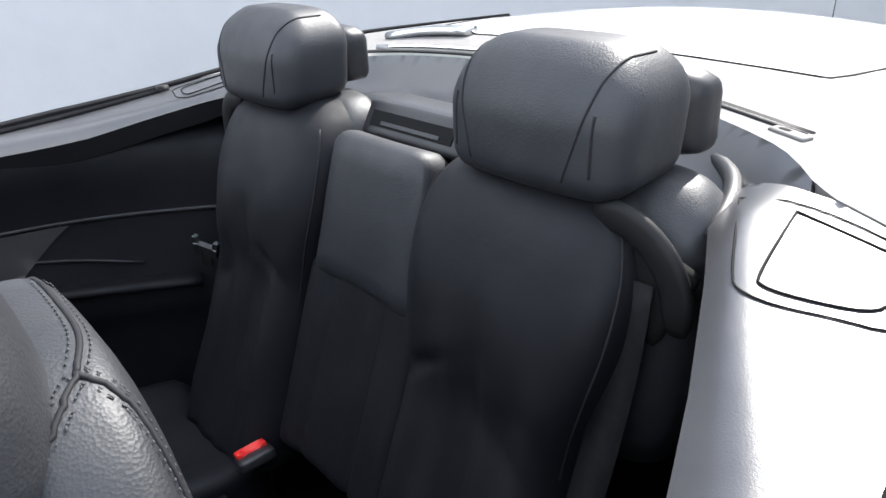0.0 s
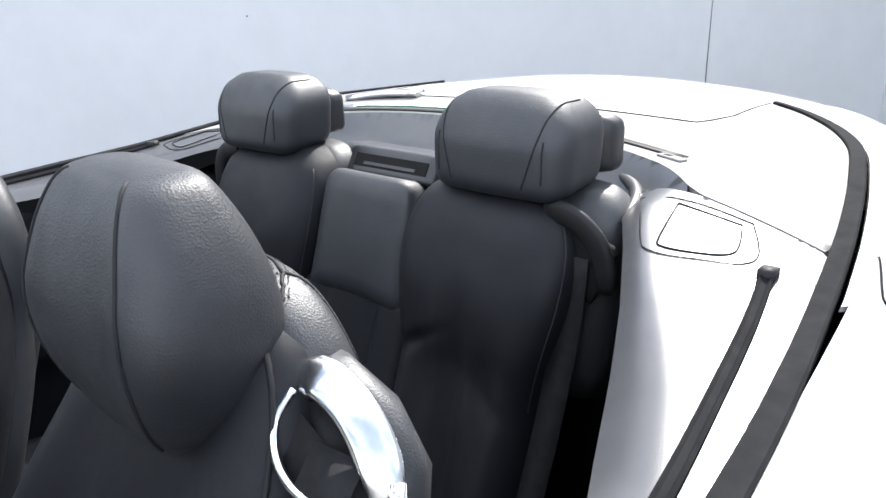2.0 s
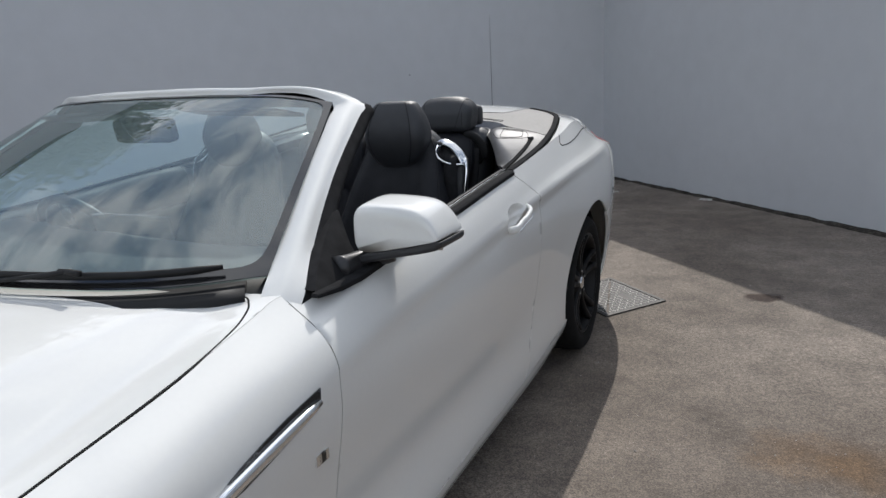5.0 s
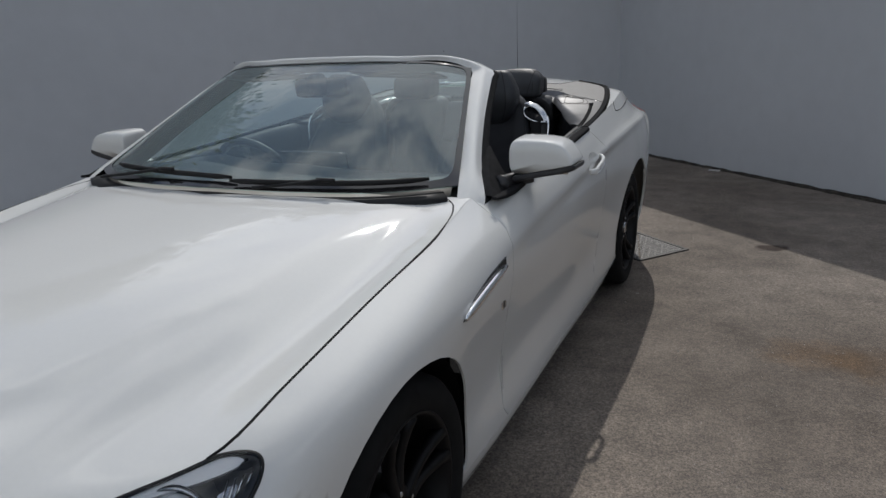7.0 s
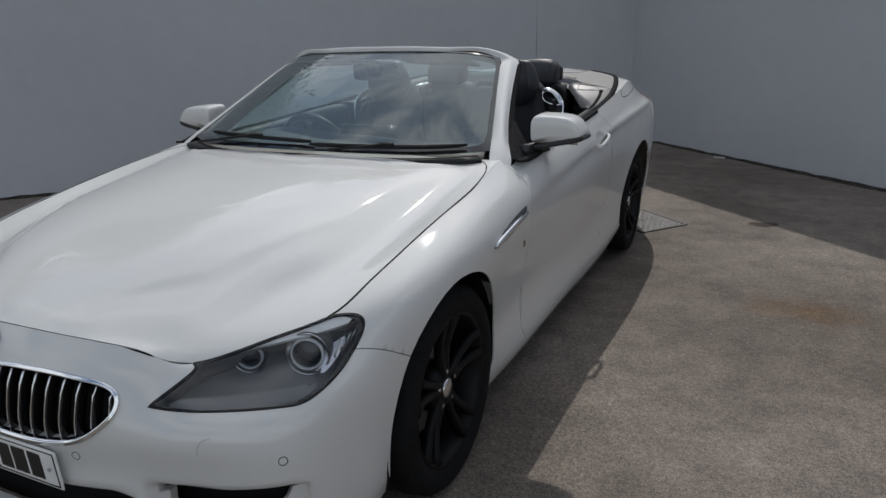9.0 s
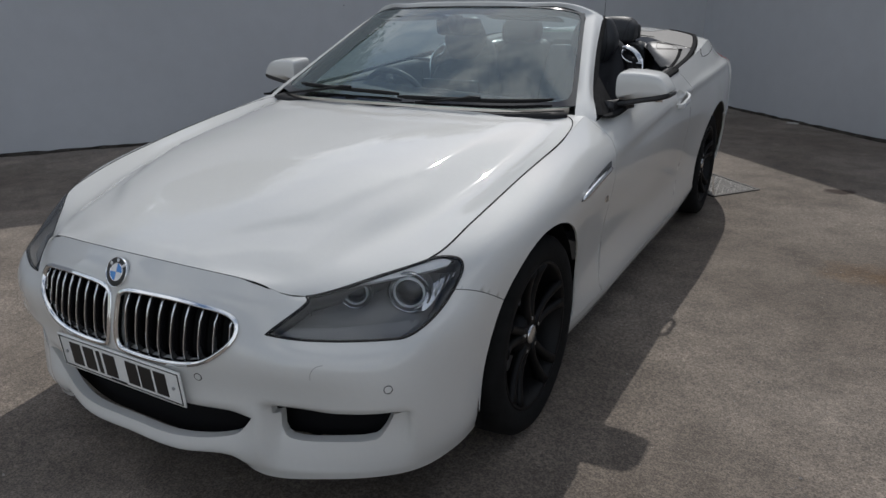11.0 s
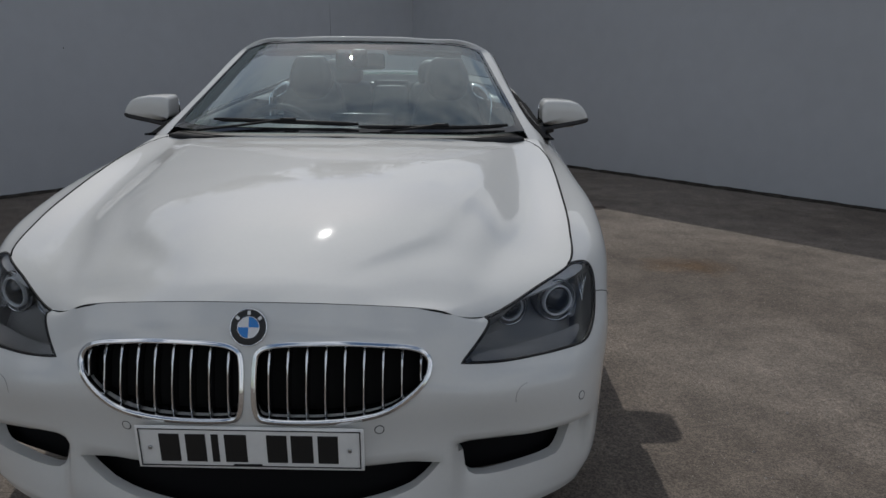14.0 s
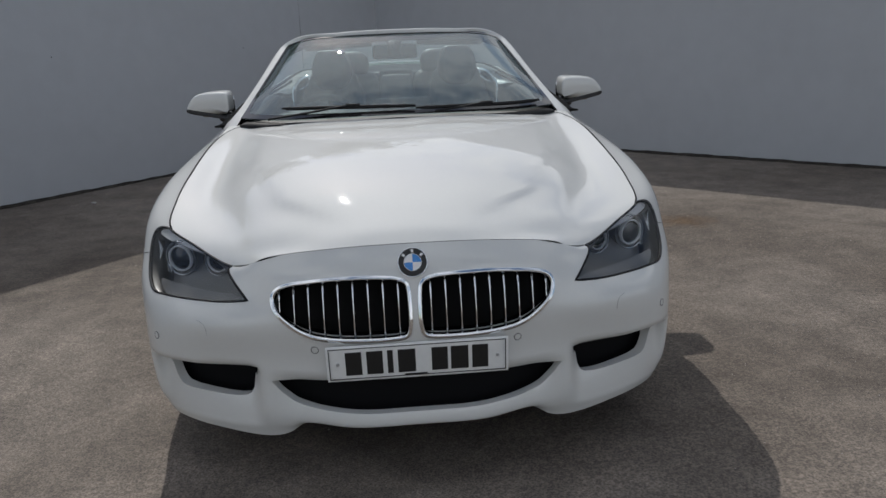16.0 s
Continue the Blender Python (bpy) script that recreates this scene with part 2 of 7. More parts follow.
class Sheet:
    """A surface lofted through rails: P(s, v), v = 0 .. number of rails - 1."""

    def __init__(self, rails, s_range, metric):
        self.rails, self.s_range, self.metric = [curve(r) for r in rails], s_range, metric
        self.n = len(rails)
        ss, vv = np.meshgrid(np.linspace(*s_range, 420), np.linspace(0, self.n - 1, 150), indexing="ij")
        self.grid = np.stack([ss.ravel(), vv.ravel()], 1)
        self.cloud = self.at(self.grid[:, 0], self.grid[:, 1])

    def at(self, s, v):
        s, v = np.atleast_1d(np.asarray(s, float)), np.atleast_1d(np.asarray(v, float))
        p = np.stack([r(s) for r in self.rails], 1)
        tangent = np.empty_like(p)
        tangent[:, 1:-1] = (p[:, 2:] - p[:, :-2]) / 2
        tangent[:, 0], tangent[:, -1] = p[:, 1] - p[:, 0], p[:, -1] - p[:, -2]
        i = np.clip(np.floor(v).astype(int), 0, self.n - 2)
        u = (v - i)[:, None]
        k = np.arange(len(s))
        a, b, ma, mb = p[k, i], p[k, i + 1], tangent[k, i], tangent[k, i + 1]
        return (2 * u**3 - 3 * u**2 + 1) * a + (u**3 - 2 * u**2 + u) * ma + (3 * u**2 - 2 * u**3) * b + (u**3 - u**2) * mb

    def find(self, points, weight=(1, 1, 1)):
        """The (s, v) nearest to points of space; weight: which axes count."""
        w, out = np.array(weight, float), []
        for q in np.atleast_2d(np.array(points, float)):
            c = ((self.cloud - q) * w) ** 2
            s, v = self.grid[np.argmin(c.sum(1))]
            for _ in range(6):
                p0, ps, pv = self.at([s, s + 1e-4, s], [v, v, v + 1e-3])
                jac = np.stack([(ps - p0) / 1e-4, (pv - p0) / 1e-3], 1) * w[:, None]
                step = np.linalg.lstsq(jac.T @ jac + np.diag([1e-6, 1e-9]), jac.T @ ((q - p0) * w), rcond=None)[0]
                s = float(np.clip(s + np.clip(step[0], -0.03, 0.03), *self.s_range))
                v = float(np.clip(v + np.clip(step[1], -0.3, 0.3), 0, self.n - 1))
            out.append((s, v))
        return out

    def normal(self, s, v):
        e = 1e-3
        ds = self.at(s + e, v) - self.at(s - e, v)
        vv = np.clip(v, 0.01, self.n - 1.01)
        dv = self.at(s, vv + 0.01) - self.at(s, vv - 0.01)
        n = np.cross(ds, dv)
        return n / np.maximum(np.linalg.norm(n, axis=1, keepdims=True), 1e-12)


class Plan:
    """A surface given as a height z = h(x, y), with the same calls as Sheet (s = x, v = y)."""

    def __init__(self, h):
        self.h, self.metric = h, 1.0

    def at(self, s, v):
        s, v = np.atleast_1d(np.asarray(s, float)), np.atleast_1d(np.asarray(v, float))
        return np.stack([s, v, self.h(s, v)], 1)

    def normal(self, s, v):
        e = 2e-3
        n = np.stack([-(self.h(s + e, v) - self.h(s - e, v)) / (2 * e), -(self.h(s, v + e) - self.h(s, v - e)) / (2 * e), np.ones_like(s)], 1)
        return n / np.linalg.norm(n, axis=1, keepdims=True)


def rounded(poly, times=3, keep=()):
    """Corner cutting of a closed outline; keep: indices of corners that stay sharp."""
    pts = [(np.array(p, float), i in keep) for i, p in enumerate(poly)]
    for _ in range(times):
        out = []
        for i, (p, k) in enumerate(pts):
            a, b = pts[i - 1][0], pts[(i + 1) % len(pts)][0]
            if k:
                out.append((p, True))
            else:
                out += [(p * 0.75 + a * 0.25, False), (p * 0.75 + b * 0.25, False)]
        pts = out
    return [p for p, _ in pts]


def densify(poly, step):
    out = []
    n = len(poly)
    for i in range(n):
        a, b = np.array(poly[i], float), np.array(poly[(i + 1) % n], float)
        m = max(1, int(np.ceil(np.linalg.norm(b - a) / step)))
        out += [a + (b - a) * j / m for j in range(m)]
    return np.array(out)


def inside(poly, pts):
    x, y = pts[:, 0], pts[:, 1]
    res = np.zeros(len(pts), bool)
    j = len(poly) - 1
    for i in range(len(poly)):
        (xi, yi), (xj, yj) = poly[i], poly[j]
        if yi != yj:
            res ^= ((yi > y) != (yj > y)) & (x < (xj - xi) * (y - yi) / (yj - yi) + xi)
        j = i
    return res


def shrink(poly, d):
    poly = np.array(poly, float)
    area = 0.5 * np.sum(poly[:, 0] * np.roll(poly[:, 1], -1) - np.roll(poly[:, 0], -1) * poly[:, 1])
    a, b = poly - np.roll(poly, 1, 0), np.roll(poly, -1, 0) - poly
    a /= np.maximum(np.linalg.norm(a, axis=1, keepdims=True), 1e-9)
    b /= np.maximum(np.linalg.norm(b, axis=1, keepdims=True), 1e-9)
    n = np.stack([-(a[:, 1] + b[:, 1]), a[:, 0] + b[:, 0]], 1)
    n /= np.maximum(np.linalg.norm(n, axis=1, keepdims=True), 1e-9)
    return poly + n * d * np.sign(area)


def skin(sheet, outline, holes=(), step=0.03, gap=0.0022, depth=0.014, lift=0.0, shape=None):
    """Verts and faces of a panel cut from a sheet. outline, holes: (s, v) polygons. Its edges are turned in by depth."""
    k = np.array([1.0, sheet.metric])
    rings = [densify(shrink(np.array(outline, float) * k, gap), step * 0.6)]
    rings += [densify(np.array(h, float) * k, step * 0.5) for h in holes]
    lo, hi = rings[0].min(0), rings[0].max(0)
    gx, gy = np.meshgrid(np.arange(lo[0] + step / 2, hi[0], step), np.arange(lo[1] + step / 2, hi[1], step))
    g = np.stack([gx.ravel(), gy.ravel()], 1)
    ok = inside(rings[0], g)
    for h in rings[1:]:
        ok &= ~inside(h, g)
    edge_pts = np.concatenate(rings)
    g = g[ok]
    if len(g):
        near = np.array([np.min(np.sum((edge_pts - q) ** 2, 1)) for q in g])
        g = g[near > (0.42 * step) ** 2]
    pts, edges, base = np.concatenate([edge_pts, g]), [], 0
    for r in rings:
        edges += [(base + i, base + (i + 1) % len(r)) for i in range(len(r))]
        base += len(r)
    cdt = delaunay_2d_cdt([Vector(p) for p in pts], edges, [], 0, 1e-7)
    uv = np.array([tuple(p) for p in cdt[0]])
    tri = np.array([f for f in cdt[2]])
    c = uv[tri].mean(1)
    ok = inside(rings[0], c)
    for h in rings[1:]:
        ok &= ~inside(h, c)
    tri = tri[ok]
    uv = uv / k
    nrm = sheet.normal(uv[:, 0], uv[:, 1])
    p = sheet.at(uv[:, 0], uv[:, 1]) + nrm * lift
    if shape:
        p = shape(p, nrm)
    verts, faces = [tuple(q) for q in p], []
    for a, b, d in tri:
        fn = np.cross(p[b] - p[a], p[d] - p[a])
        faces.append((a, b, d) if np.dot(fn, nrm[a]) > 0 else (a, d, b))
    # turned-in edges
    used = {}
    for f in faces:
        for i in range(3):
            e = (f[i], f[(i + 1) % 3])
            used[e] = used.get(e, 0) + 1
    border = [e for e in used if (e[1], e[0]) not in used]
    low = {}
    for a, b in border:
        for q in (a, b):
            if q not in low:
                low[q] = (len(verts), len(verts) + 1)
                verts += [tuple(p[q]), tuple(p[q] - nrm[q] * depth)]
        faces.append((low[b][0], low[a][0], low[a][1], low[b][1]))
    return verts, faces


def both(*pairs):
    """Join several (verts, faces)."""
    verts, faces = [], []
    for v, f in pairs:
        n = len(verts)
        verts += v
        faces += [tuple(i + n for i in q) for q in f]
    return verts, faces


def mirrored(vf):
    return [(-x, y, z) for x, y, z in vf[0]], [f[::-1] for f in vf[1]]


def tube(path, section, closed=False, up=(0, 0, 1), caps=True, scale=None):
    """Sweep a closed 2D section (list of (a, b)) along a path; a lies to the side, b along up. scale: per-point factor."""
    path = [Vector(p) for p in path]
    n, m, up = len(path), len(section), Vector(up)
    verts, faces = [], []
    for i, p in enumerate(path):
        a = path[i - 1] if (i or closed) else p
        b = path[(i + 1) % n] if (i < n - 1 or closed) else p
        way = (b - a).normalized()
        side = way.cross(up).normalized()
        top = side.cross(way).normalized()
        k = scale[i] if scale else 1.0
        verts += [tuple(p + side * (u * k) + top * (w * k)) for u, w in section]
    for i in range(n if closed else n - 1):
        j = (i + 1) % n
        for q in range(m):
            r = (q + 1) % m
            faces.append((i * m + q, i * m + r, j * m + r, j * m + q))
    if caps and not closed:
        faces += [tuple(range(m))[::-1], tuple(range((n - 1) * m, n * m))]
    return verts, faces


def oval(a, b, n=10, power=2.0, turn=0.0):
    out = []
    for i in range(n):
        w = 2 * math.pi * i / n + turn
        c, s = math.cos(w), math.sin(w)
        out.append((a * math.copysign(abs(c) ** (2 / power), c), b * math.copysign(abs(s) ** (2 / power), s)))
    return out


def smooth_path(points, n):
    """n points along a smooth curve through the given ones, evenly in chord length."""
    pts = np.array(points, float)
    t = np.concatenate([[0], np.cumsum(np.linalg.norm(np.diff(pts, axis=0), axis=1))])
    return curve(np.column_stack([t, pts]))(np.linspace(0, t[-1], n))


def loft(loops, caps=True):
    """Skin a list of closed loops with the same number of points."""
    m, verts, faces = len(loops[0]), [], []
    for l in loops:
        verts += [tuple(p) for p in l]
    for i in range(len(loops) - 1):
        for q in range(m):
            r = (q + 1) % m
            faces.append((i * m + q, i * m + r, (i + 1) * m + r, (i + 1) * m + q))
    if caps:
        for k, rev in ((0, True), (len(loops) - 1, False)):
            c = np.mean([verts[k * m + q] for q in range(m)], axis=0)
            verts.append(tuple(c))
            for q in range(m):
                a, b = k * m + q, k * m + (q + 1) % m
                faces.append((b, a, len(verts) - 1) if rev else (a, b, len(verts) - 1))
    return verts, faces


def block(size, radius, cells=8, shape=None):
    """A rounded box about the origin; shape: a function of the numpy verts that bends it."""
    bm = bmesh.new()
    bmesh.ops.create_cube(bm, size=1.0)
    bmesh.ops.subdivide_edges(bm, edges=bm.edges, cuts=cells, use_grid_fill=True)
    h = np.array(size) / 2
    r = min(radius, h.min() * 0.999)
    v = np.array([tuple(p.co) for p in bm.verts]) * 2 * h
    core = np.clip(v, -(h - r), h - r)
    d = v - core
    # spread the rounding evenly over the corner
    lenq = np.maximum(np.linalg.norm(d, axis=1, keepdims=True), 1e-9)
    v = core + np.where(lenq > 1e-7, d / lenq * r, 0)
    if shape:
        v = shape(v)
    for p, q in zip(bm.verts, v):
        p.co = q
    bmesh.ops.recalc_face_normals(bm, faces=bm.faces)
    return bm


def box_vf(lo, hi):
    (a, b, c), (d, e, f) = lo, hi
    v = [(a, b, c), (d, b, c), (d, e, c), (a, e, c), (a, b, f), (d, b, f), (d, e, f), (a, e, f)]
    return v, [(0, 3, 2, 1), (4, 5, 6, 7), (0, 1, 5, 4), (1, 2, 6, 5), (2, 3, 7, 6), (3, 0, 4, 7)]


# ---- the yard: ground and two walls that meet behind the car ----
CORNER = Vector((-0.20, 9.58, 0))
WAY_L, WAY_R = Vector((-0.607, -0.795, 0)).normalized(), Vector((0.693, -0.721, 0)).normalized()
WALL_H = 3.7

GROUND = vary(material("worn_asphalt", (0.205, 0.177, 0.151), 0.85, spec=0.3),
              [(0.55, 6, (0.66, 0.63, 0.60), (1.10, 1.09, 1.07), 0.34, 0.62), (2.6, 7, 0.78, 1.10, 0.3, 0.7),
               (6, 5, 0.84, 1.12, 0.35, 0.65), (55, 3, (0.80, 0.80, 0.81), (1.12, 1.11, 1.10), 0.38, 0.64), (150, 2, 0.66, 1.32, 0.36, 0.64)],
              [("noise", 75, 0.5, 0.006), ("noise", 200, 0.45, 0.003)])


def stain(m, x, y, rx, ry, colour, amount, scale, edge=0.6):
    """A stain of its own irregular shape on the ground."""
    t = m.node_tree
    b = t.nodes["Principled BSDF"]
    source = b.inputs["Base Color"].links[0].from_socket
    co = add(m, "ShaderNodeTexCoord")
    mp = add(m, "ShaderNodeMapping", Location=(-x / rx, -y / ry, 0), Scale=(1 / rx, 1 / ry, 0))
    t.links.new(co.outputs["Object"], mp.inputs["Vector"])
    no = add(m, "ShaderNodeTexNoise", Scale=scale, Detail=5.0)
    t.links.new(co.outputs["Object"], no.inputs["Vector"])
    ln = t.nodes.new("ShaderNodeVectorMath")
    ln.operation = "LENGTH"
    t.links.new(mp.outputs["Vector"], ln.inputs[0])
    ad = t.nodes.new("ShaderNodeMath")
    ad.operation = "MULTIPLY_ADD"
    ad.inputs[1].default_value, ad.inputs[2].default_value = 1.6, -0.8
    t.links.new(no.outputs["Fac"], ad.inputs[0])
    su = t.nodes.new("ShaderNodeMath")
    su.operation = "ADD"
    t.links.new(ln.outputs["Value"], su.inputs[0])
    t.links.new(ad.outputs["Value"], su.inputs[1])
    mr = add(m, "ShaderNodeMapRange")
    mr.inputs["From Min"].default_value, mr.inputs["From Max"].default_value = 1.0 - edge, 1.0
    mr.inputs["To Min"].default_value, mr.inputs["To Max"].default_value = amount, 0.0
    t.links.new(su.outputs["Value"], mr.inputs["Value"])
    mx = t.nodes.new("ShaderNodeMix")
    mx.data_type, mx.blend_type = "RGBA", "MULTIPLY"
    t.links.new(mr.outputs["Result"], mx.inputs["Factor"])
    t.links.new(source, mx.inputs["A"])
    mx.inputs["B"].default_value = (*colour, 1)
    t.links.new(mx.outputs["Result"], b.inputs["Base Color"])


stain(GROUND, 1.98, 3.0, 0.35, 0.22, (1.0, 0.72, 0.42), 0.75, 5.0, 0.8)      # rust
stain(GROUND, 1.72, 4.84, 0.15, 0.085, (0.22, 0.16, 0.14), 1.0, 9.0, 0.35)          # oil spot
stain(GROUND, 4.1, 3.1, 0.42, 0.11, (0.28, 0.20, 0.15), 1.0, 6.0, 0.4)            # damp streak
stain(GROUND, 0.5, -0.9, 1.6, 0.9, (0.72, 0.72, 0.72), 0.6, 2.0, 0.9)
stain(GROUND, -3.2, 2.4, 1.5, 1.0, (0.70, 0.69, 0.68), 0.6, 2.0, 0.9)
stain(GROUND, 3.6, 0.6, 1.4, 1.6, (0.80, 0.76, 0.72), 0.7, 1.6, 0.9)
WALLM = vary(material("white_wall_paint", (0.50, 0.512, 0.53), 0.7, spec=0.3),
             [(0.5, 4, 0.95, 1.02, 0.3, 0.7), (6, 5, 0.97, 1.015, 0.3, 0.7)], [("noise", 14, 0.10, 0.01), ("noise", 120, 0.12, 0.002)])


def ground_mesh():
    bm = bmesh.new()
    xs = [-1500, -200, -60] + [x * 0.5 for x in range(-24, 25)] + [60, 200, 1500]
    ys = [-1500, -200, -60] + [y * 0.5 for y in range(-16, 29)] + [60, 200, 1500]
    rows = []
    for y in ys:
        rows.append([bm.verts.new((x, y, 0.006 * noise.noise((x * 0.6, y * 0.6, 0)) - 0.006 if abs(x) < 20 and abs(y) < 20 else -0.006)) for x in xs])
    for a, b in zip(rows, rows[1:]):
        for i in range(len(xs) - 1):
            bm.faces.new((a[i], a[i + 1], b[i + 1], b[i]))
    return bm


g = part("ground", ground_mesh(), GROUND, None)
tagged(g, "worn grey-brown asphalt yard with exposed stone chippings", "ground", kind="structure")


def wall(name, way, length, inward):
    """A rendered wall with a coping, from the corner along way; its face lies on the line, its body behind it."""
    back = -inward
    a, b = CORNER - way * 0.0, CORNER + way * length
    n, rows = 40, 8
    verts, faces = [], []
    for i in range(n + 1):
        for j in range(rows + 1):
            p = a + way * (length * i / n)
            q = 0.006 * noise.noise((i * 0.35, j * 0.5, 3.0))
            verts.append(tuple(p + inward * q + Vector((0, 0, -0.3 + (WALL_H + 0.3) * j / rows))))
    for i in range(n):
        for j in range(rows):
            k = i * (rows + 1) + j
            faces.append((k, k + rows + 1, k + rows + 2, k + 1))
    base = len(verts)
    th = 0.22
    for p in (a, b):
        for z in (-0.3, WALL_H):
            verts.append(tuple(p + back * th + Vector((0, 0, z))))
    top0, top1 = rows, n * (rows + 1) + rows
    faces += [(top0, top1, base + 3, base + 1), (base, base + 1, base + 3, base + 2), (n * (rows + 1), base + 2, base + 3, top1)]
    w = link_mesh(name, verts, faces, WALLM, None, "tall smooth white-painted rendered wall", smooth=False, category="wall", kind="structure")
    bm = bmesh.new()
    bm.from_mesh(w.data)
    bmesh.ops.recalc_face_normals(bm, faces=bm.faces)
    bm.to_mesh(w.data)
    bm.free()
    return w


IN_L, IN_R = Vector((0.795, -0.607, 0)).normalized(), Vector((-0.721, -0.693, 0)).normalized()
wall("wall_left", WAY_L, 16.0, IN_L)
wall("wall_right", WAY_R, 16.0, IN_R)


# a thin upright joint and a fixing hole in the left wall, and the dirt that lies along the foot of both walls
jt = CORNER + WAY_L * 1.67
jn = 24
link_mesh("wall_joint", *tube([tuple(jt + IN_L * 0.0035 + Vector((0, 0, z))) for z in np.linspace(0.02, 2.0, jn)], [(-0.0022, -0.004), (-0.0022, 0.0015), (0.0022, 0.0015), (0.0022, -0.004)], up=tuple(IN_L), scale=[1.0] * 10 + list(np.linspace(0.9, 0.15, jn - 10))), TRIM, None,
          "thin dark upright joint in the wall", category="wall joint", kind="structure")


for k_, z_ in ((5.13, 1.35), (2.71, 1.393)):
    d_ = CORNER + WAY_L * k_ + IN_L * 0.001
    link_mesh("wall_fixing", *tube([(d_.x, d_.y, z_), (d_.x + IN_L.x * 0.006, d_.y + IN_L.y * 0.006, z_)], oval(0.006, 0.006, 10)), SOFT, None, "small dark fixing in the wall", category="wall fixing", kind="structure")


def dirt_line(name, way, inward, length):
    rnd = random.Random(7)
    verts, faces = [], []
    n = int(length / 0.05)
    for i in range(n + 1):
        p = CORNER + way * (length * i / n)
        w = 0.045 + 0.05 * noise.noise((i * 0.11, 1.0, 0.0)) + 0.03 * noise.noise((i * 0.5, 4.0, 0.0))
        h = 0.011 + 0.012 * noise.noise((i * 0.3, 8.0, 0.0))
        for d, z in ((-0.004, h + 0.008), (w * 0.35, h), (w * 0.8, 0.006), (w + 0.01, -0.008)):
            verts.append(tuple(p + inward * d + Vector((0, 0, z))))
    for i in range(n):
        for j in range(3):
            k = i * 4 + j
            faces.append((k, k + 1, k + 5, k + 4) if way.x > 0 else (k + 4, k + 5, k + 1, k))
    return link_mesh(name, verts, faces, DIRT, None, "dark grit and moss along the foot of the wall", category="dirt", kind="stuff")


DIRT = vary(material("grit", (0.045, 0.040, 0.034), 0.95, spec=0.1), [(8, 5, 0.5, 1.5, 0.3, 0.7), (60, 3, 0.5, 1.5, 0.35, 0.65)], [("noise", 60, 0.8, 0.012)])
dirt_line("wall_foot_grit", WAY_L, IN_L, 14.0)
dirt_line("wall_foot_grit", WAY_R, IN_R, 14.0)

# loose chippings lying on the ground round the front of the car
rnd = random.Random(21)
gv, gf = [], []
for i in range(4200):
    x, y, r = (rnd.uniform(-2.4, 4.2), rnd.uniform(-1.2, 5.2), rnd.choice((0.003, 0.004, 0.004, 0.006))) if i < 420 else (1.0 + 3.2 * rnd.random(), -1.0 + 4.2 * rnd.random() ** 1.4, rnd.choice((0.0018, 0.0022, 0.0026, 0.0032)))
    k = len(gv)
    gv += [(x + r * rnd.uniform(0.6, 1.2) * math.cos(a), y + r * rnd.uniform(0.6, 1.2) * math.sin(a), -0.006) for a in (0, 1.3, 2.5, 3.8, 5.0)] + [(x, y, -0.006 + r * rnd.uniform(0.9, 1.5))]
    gf += [(k + i, k + (i + 1) % 5, k + 5) for i in range(5)]
link_mesh("gravel", gv, gf, DIRT_PALE, None, "loose pale stone chippings on the asphalt", category="gravel", kind="stuff", smooth=False)

# small pale scraps of litter and stones near the walls
for i, (x, y, r) in enumerate(((3.19, 1.15, 0.03), (0.18, 8.37, 0.045), (1.17, 8.00, 0.06), (4.16, 3.11, 0.03), (-3.55, 4.35, 0.05), (-3.9, 3.4, 0.03), (-2.9, 4.9, 0.025))):
    rnd = random.Random(i)
    bm = block((r * 2, r * rnd.uniform(0.5, 1.2), 0.012), 0.005, 4, lambda v: v + np.array([[0, 0, 0.25 * r * math.sin(9 * q[0] / r + q[1] * 5 / r) * 0.2] for q in v]))
    o = part("litter_scrap", bm, SCRAP, None, smooth=False)
    o.matrix_basis = pose(x, y, 0.004, 0, 0, rnd.uniform(0, 180))
    tagged(o, "small crumpled pale scrap lying on the ground", "litter", "scraps along the walls")


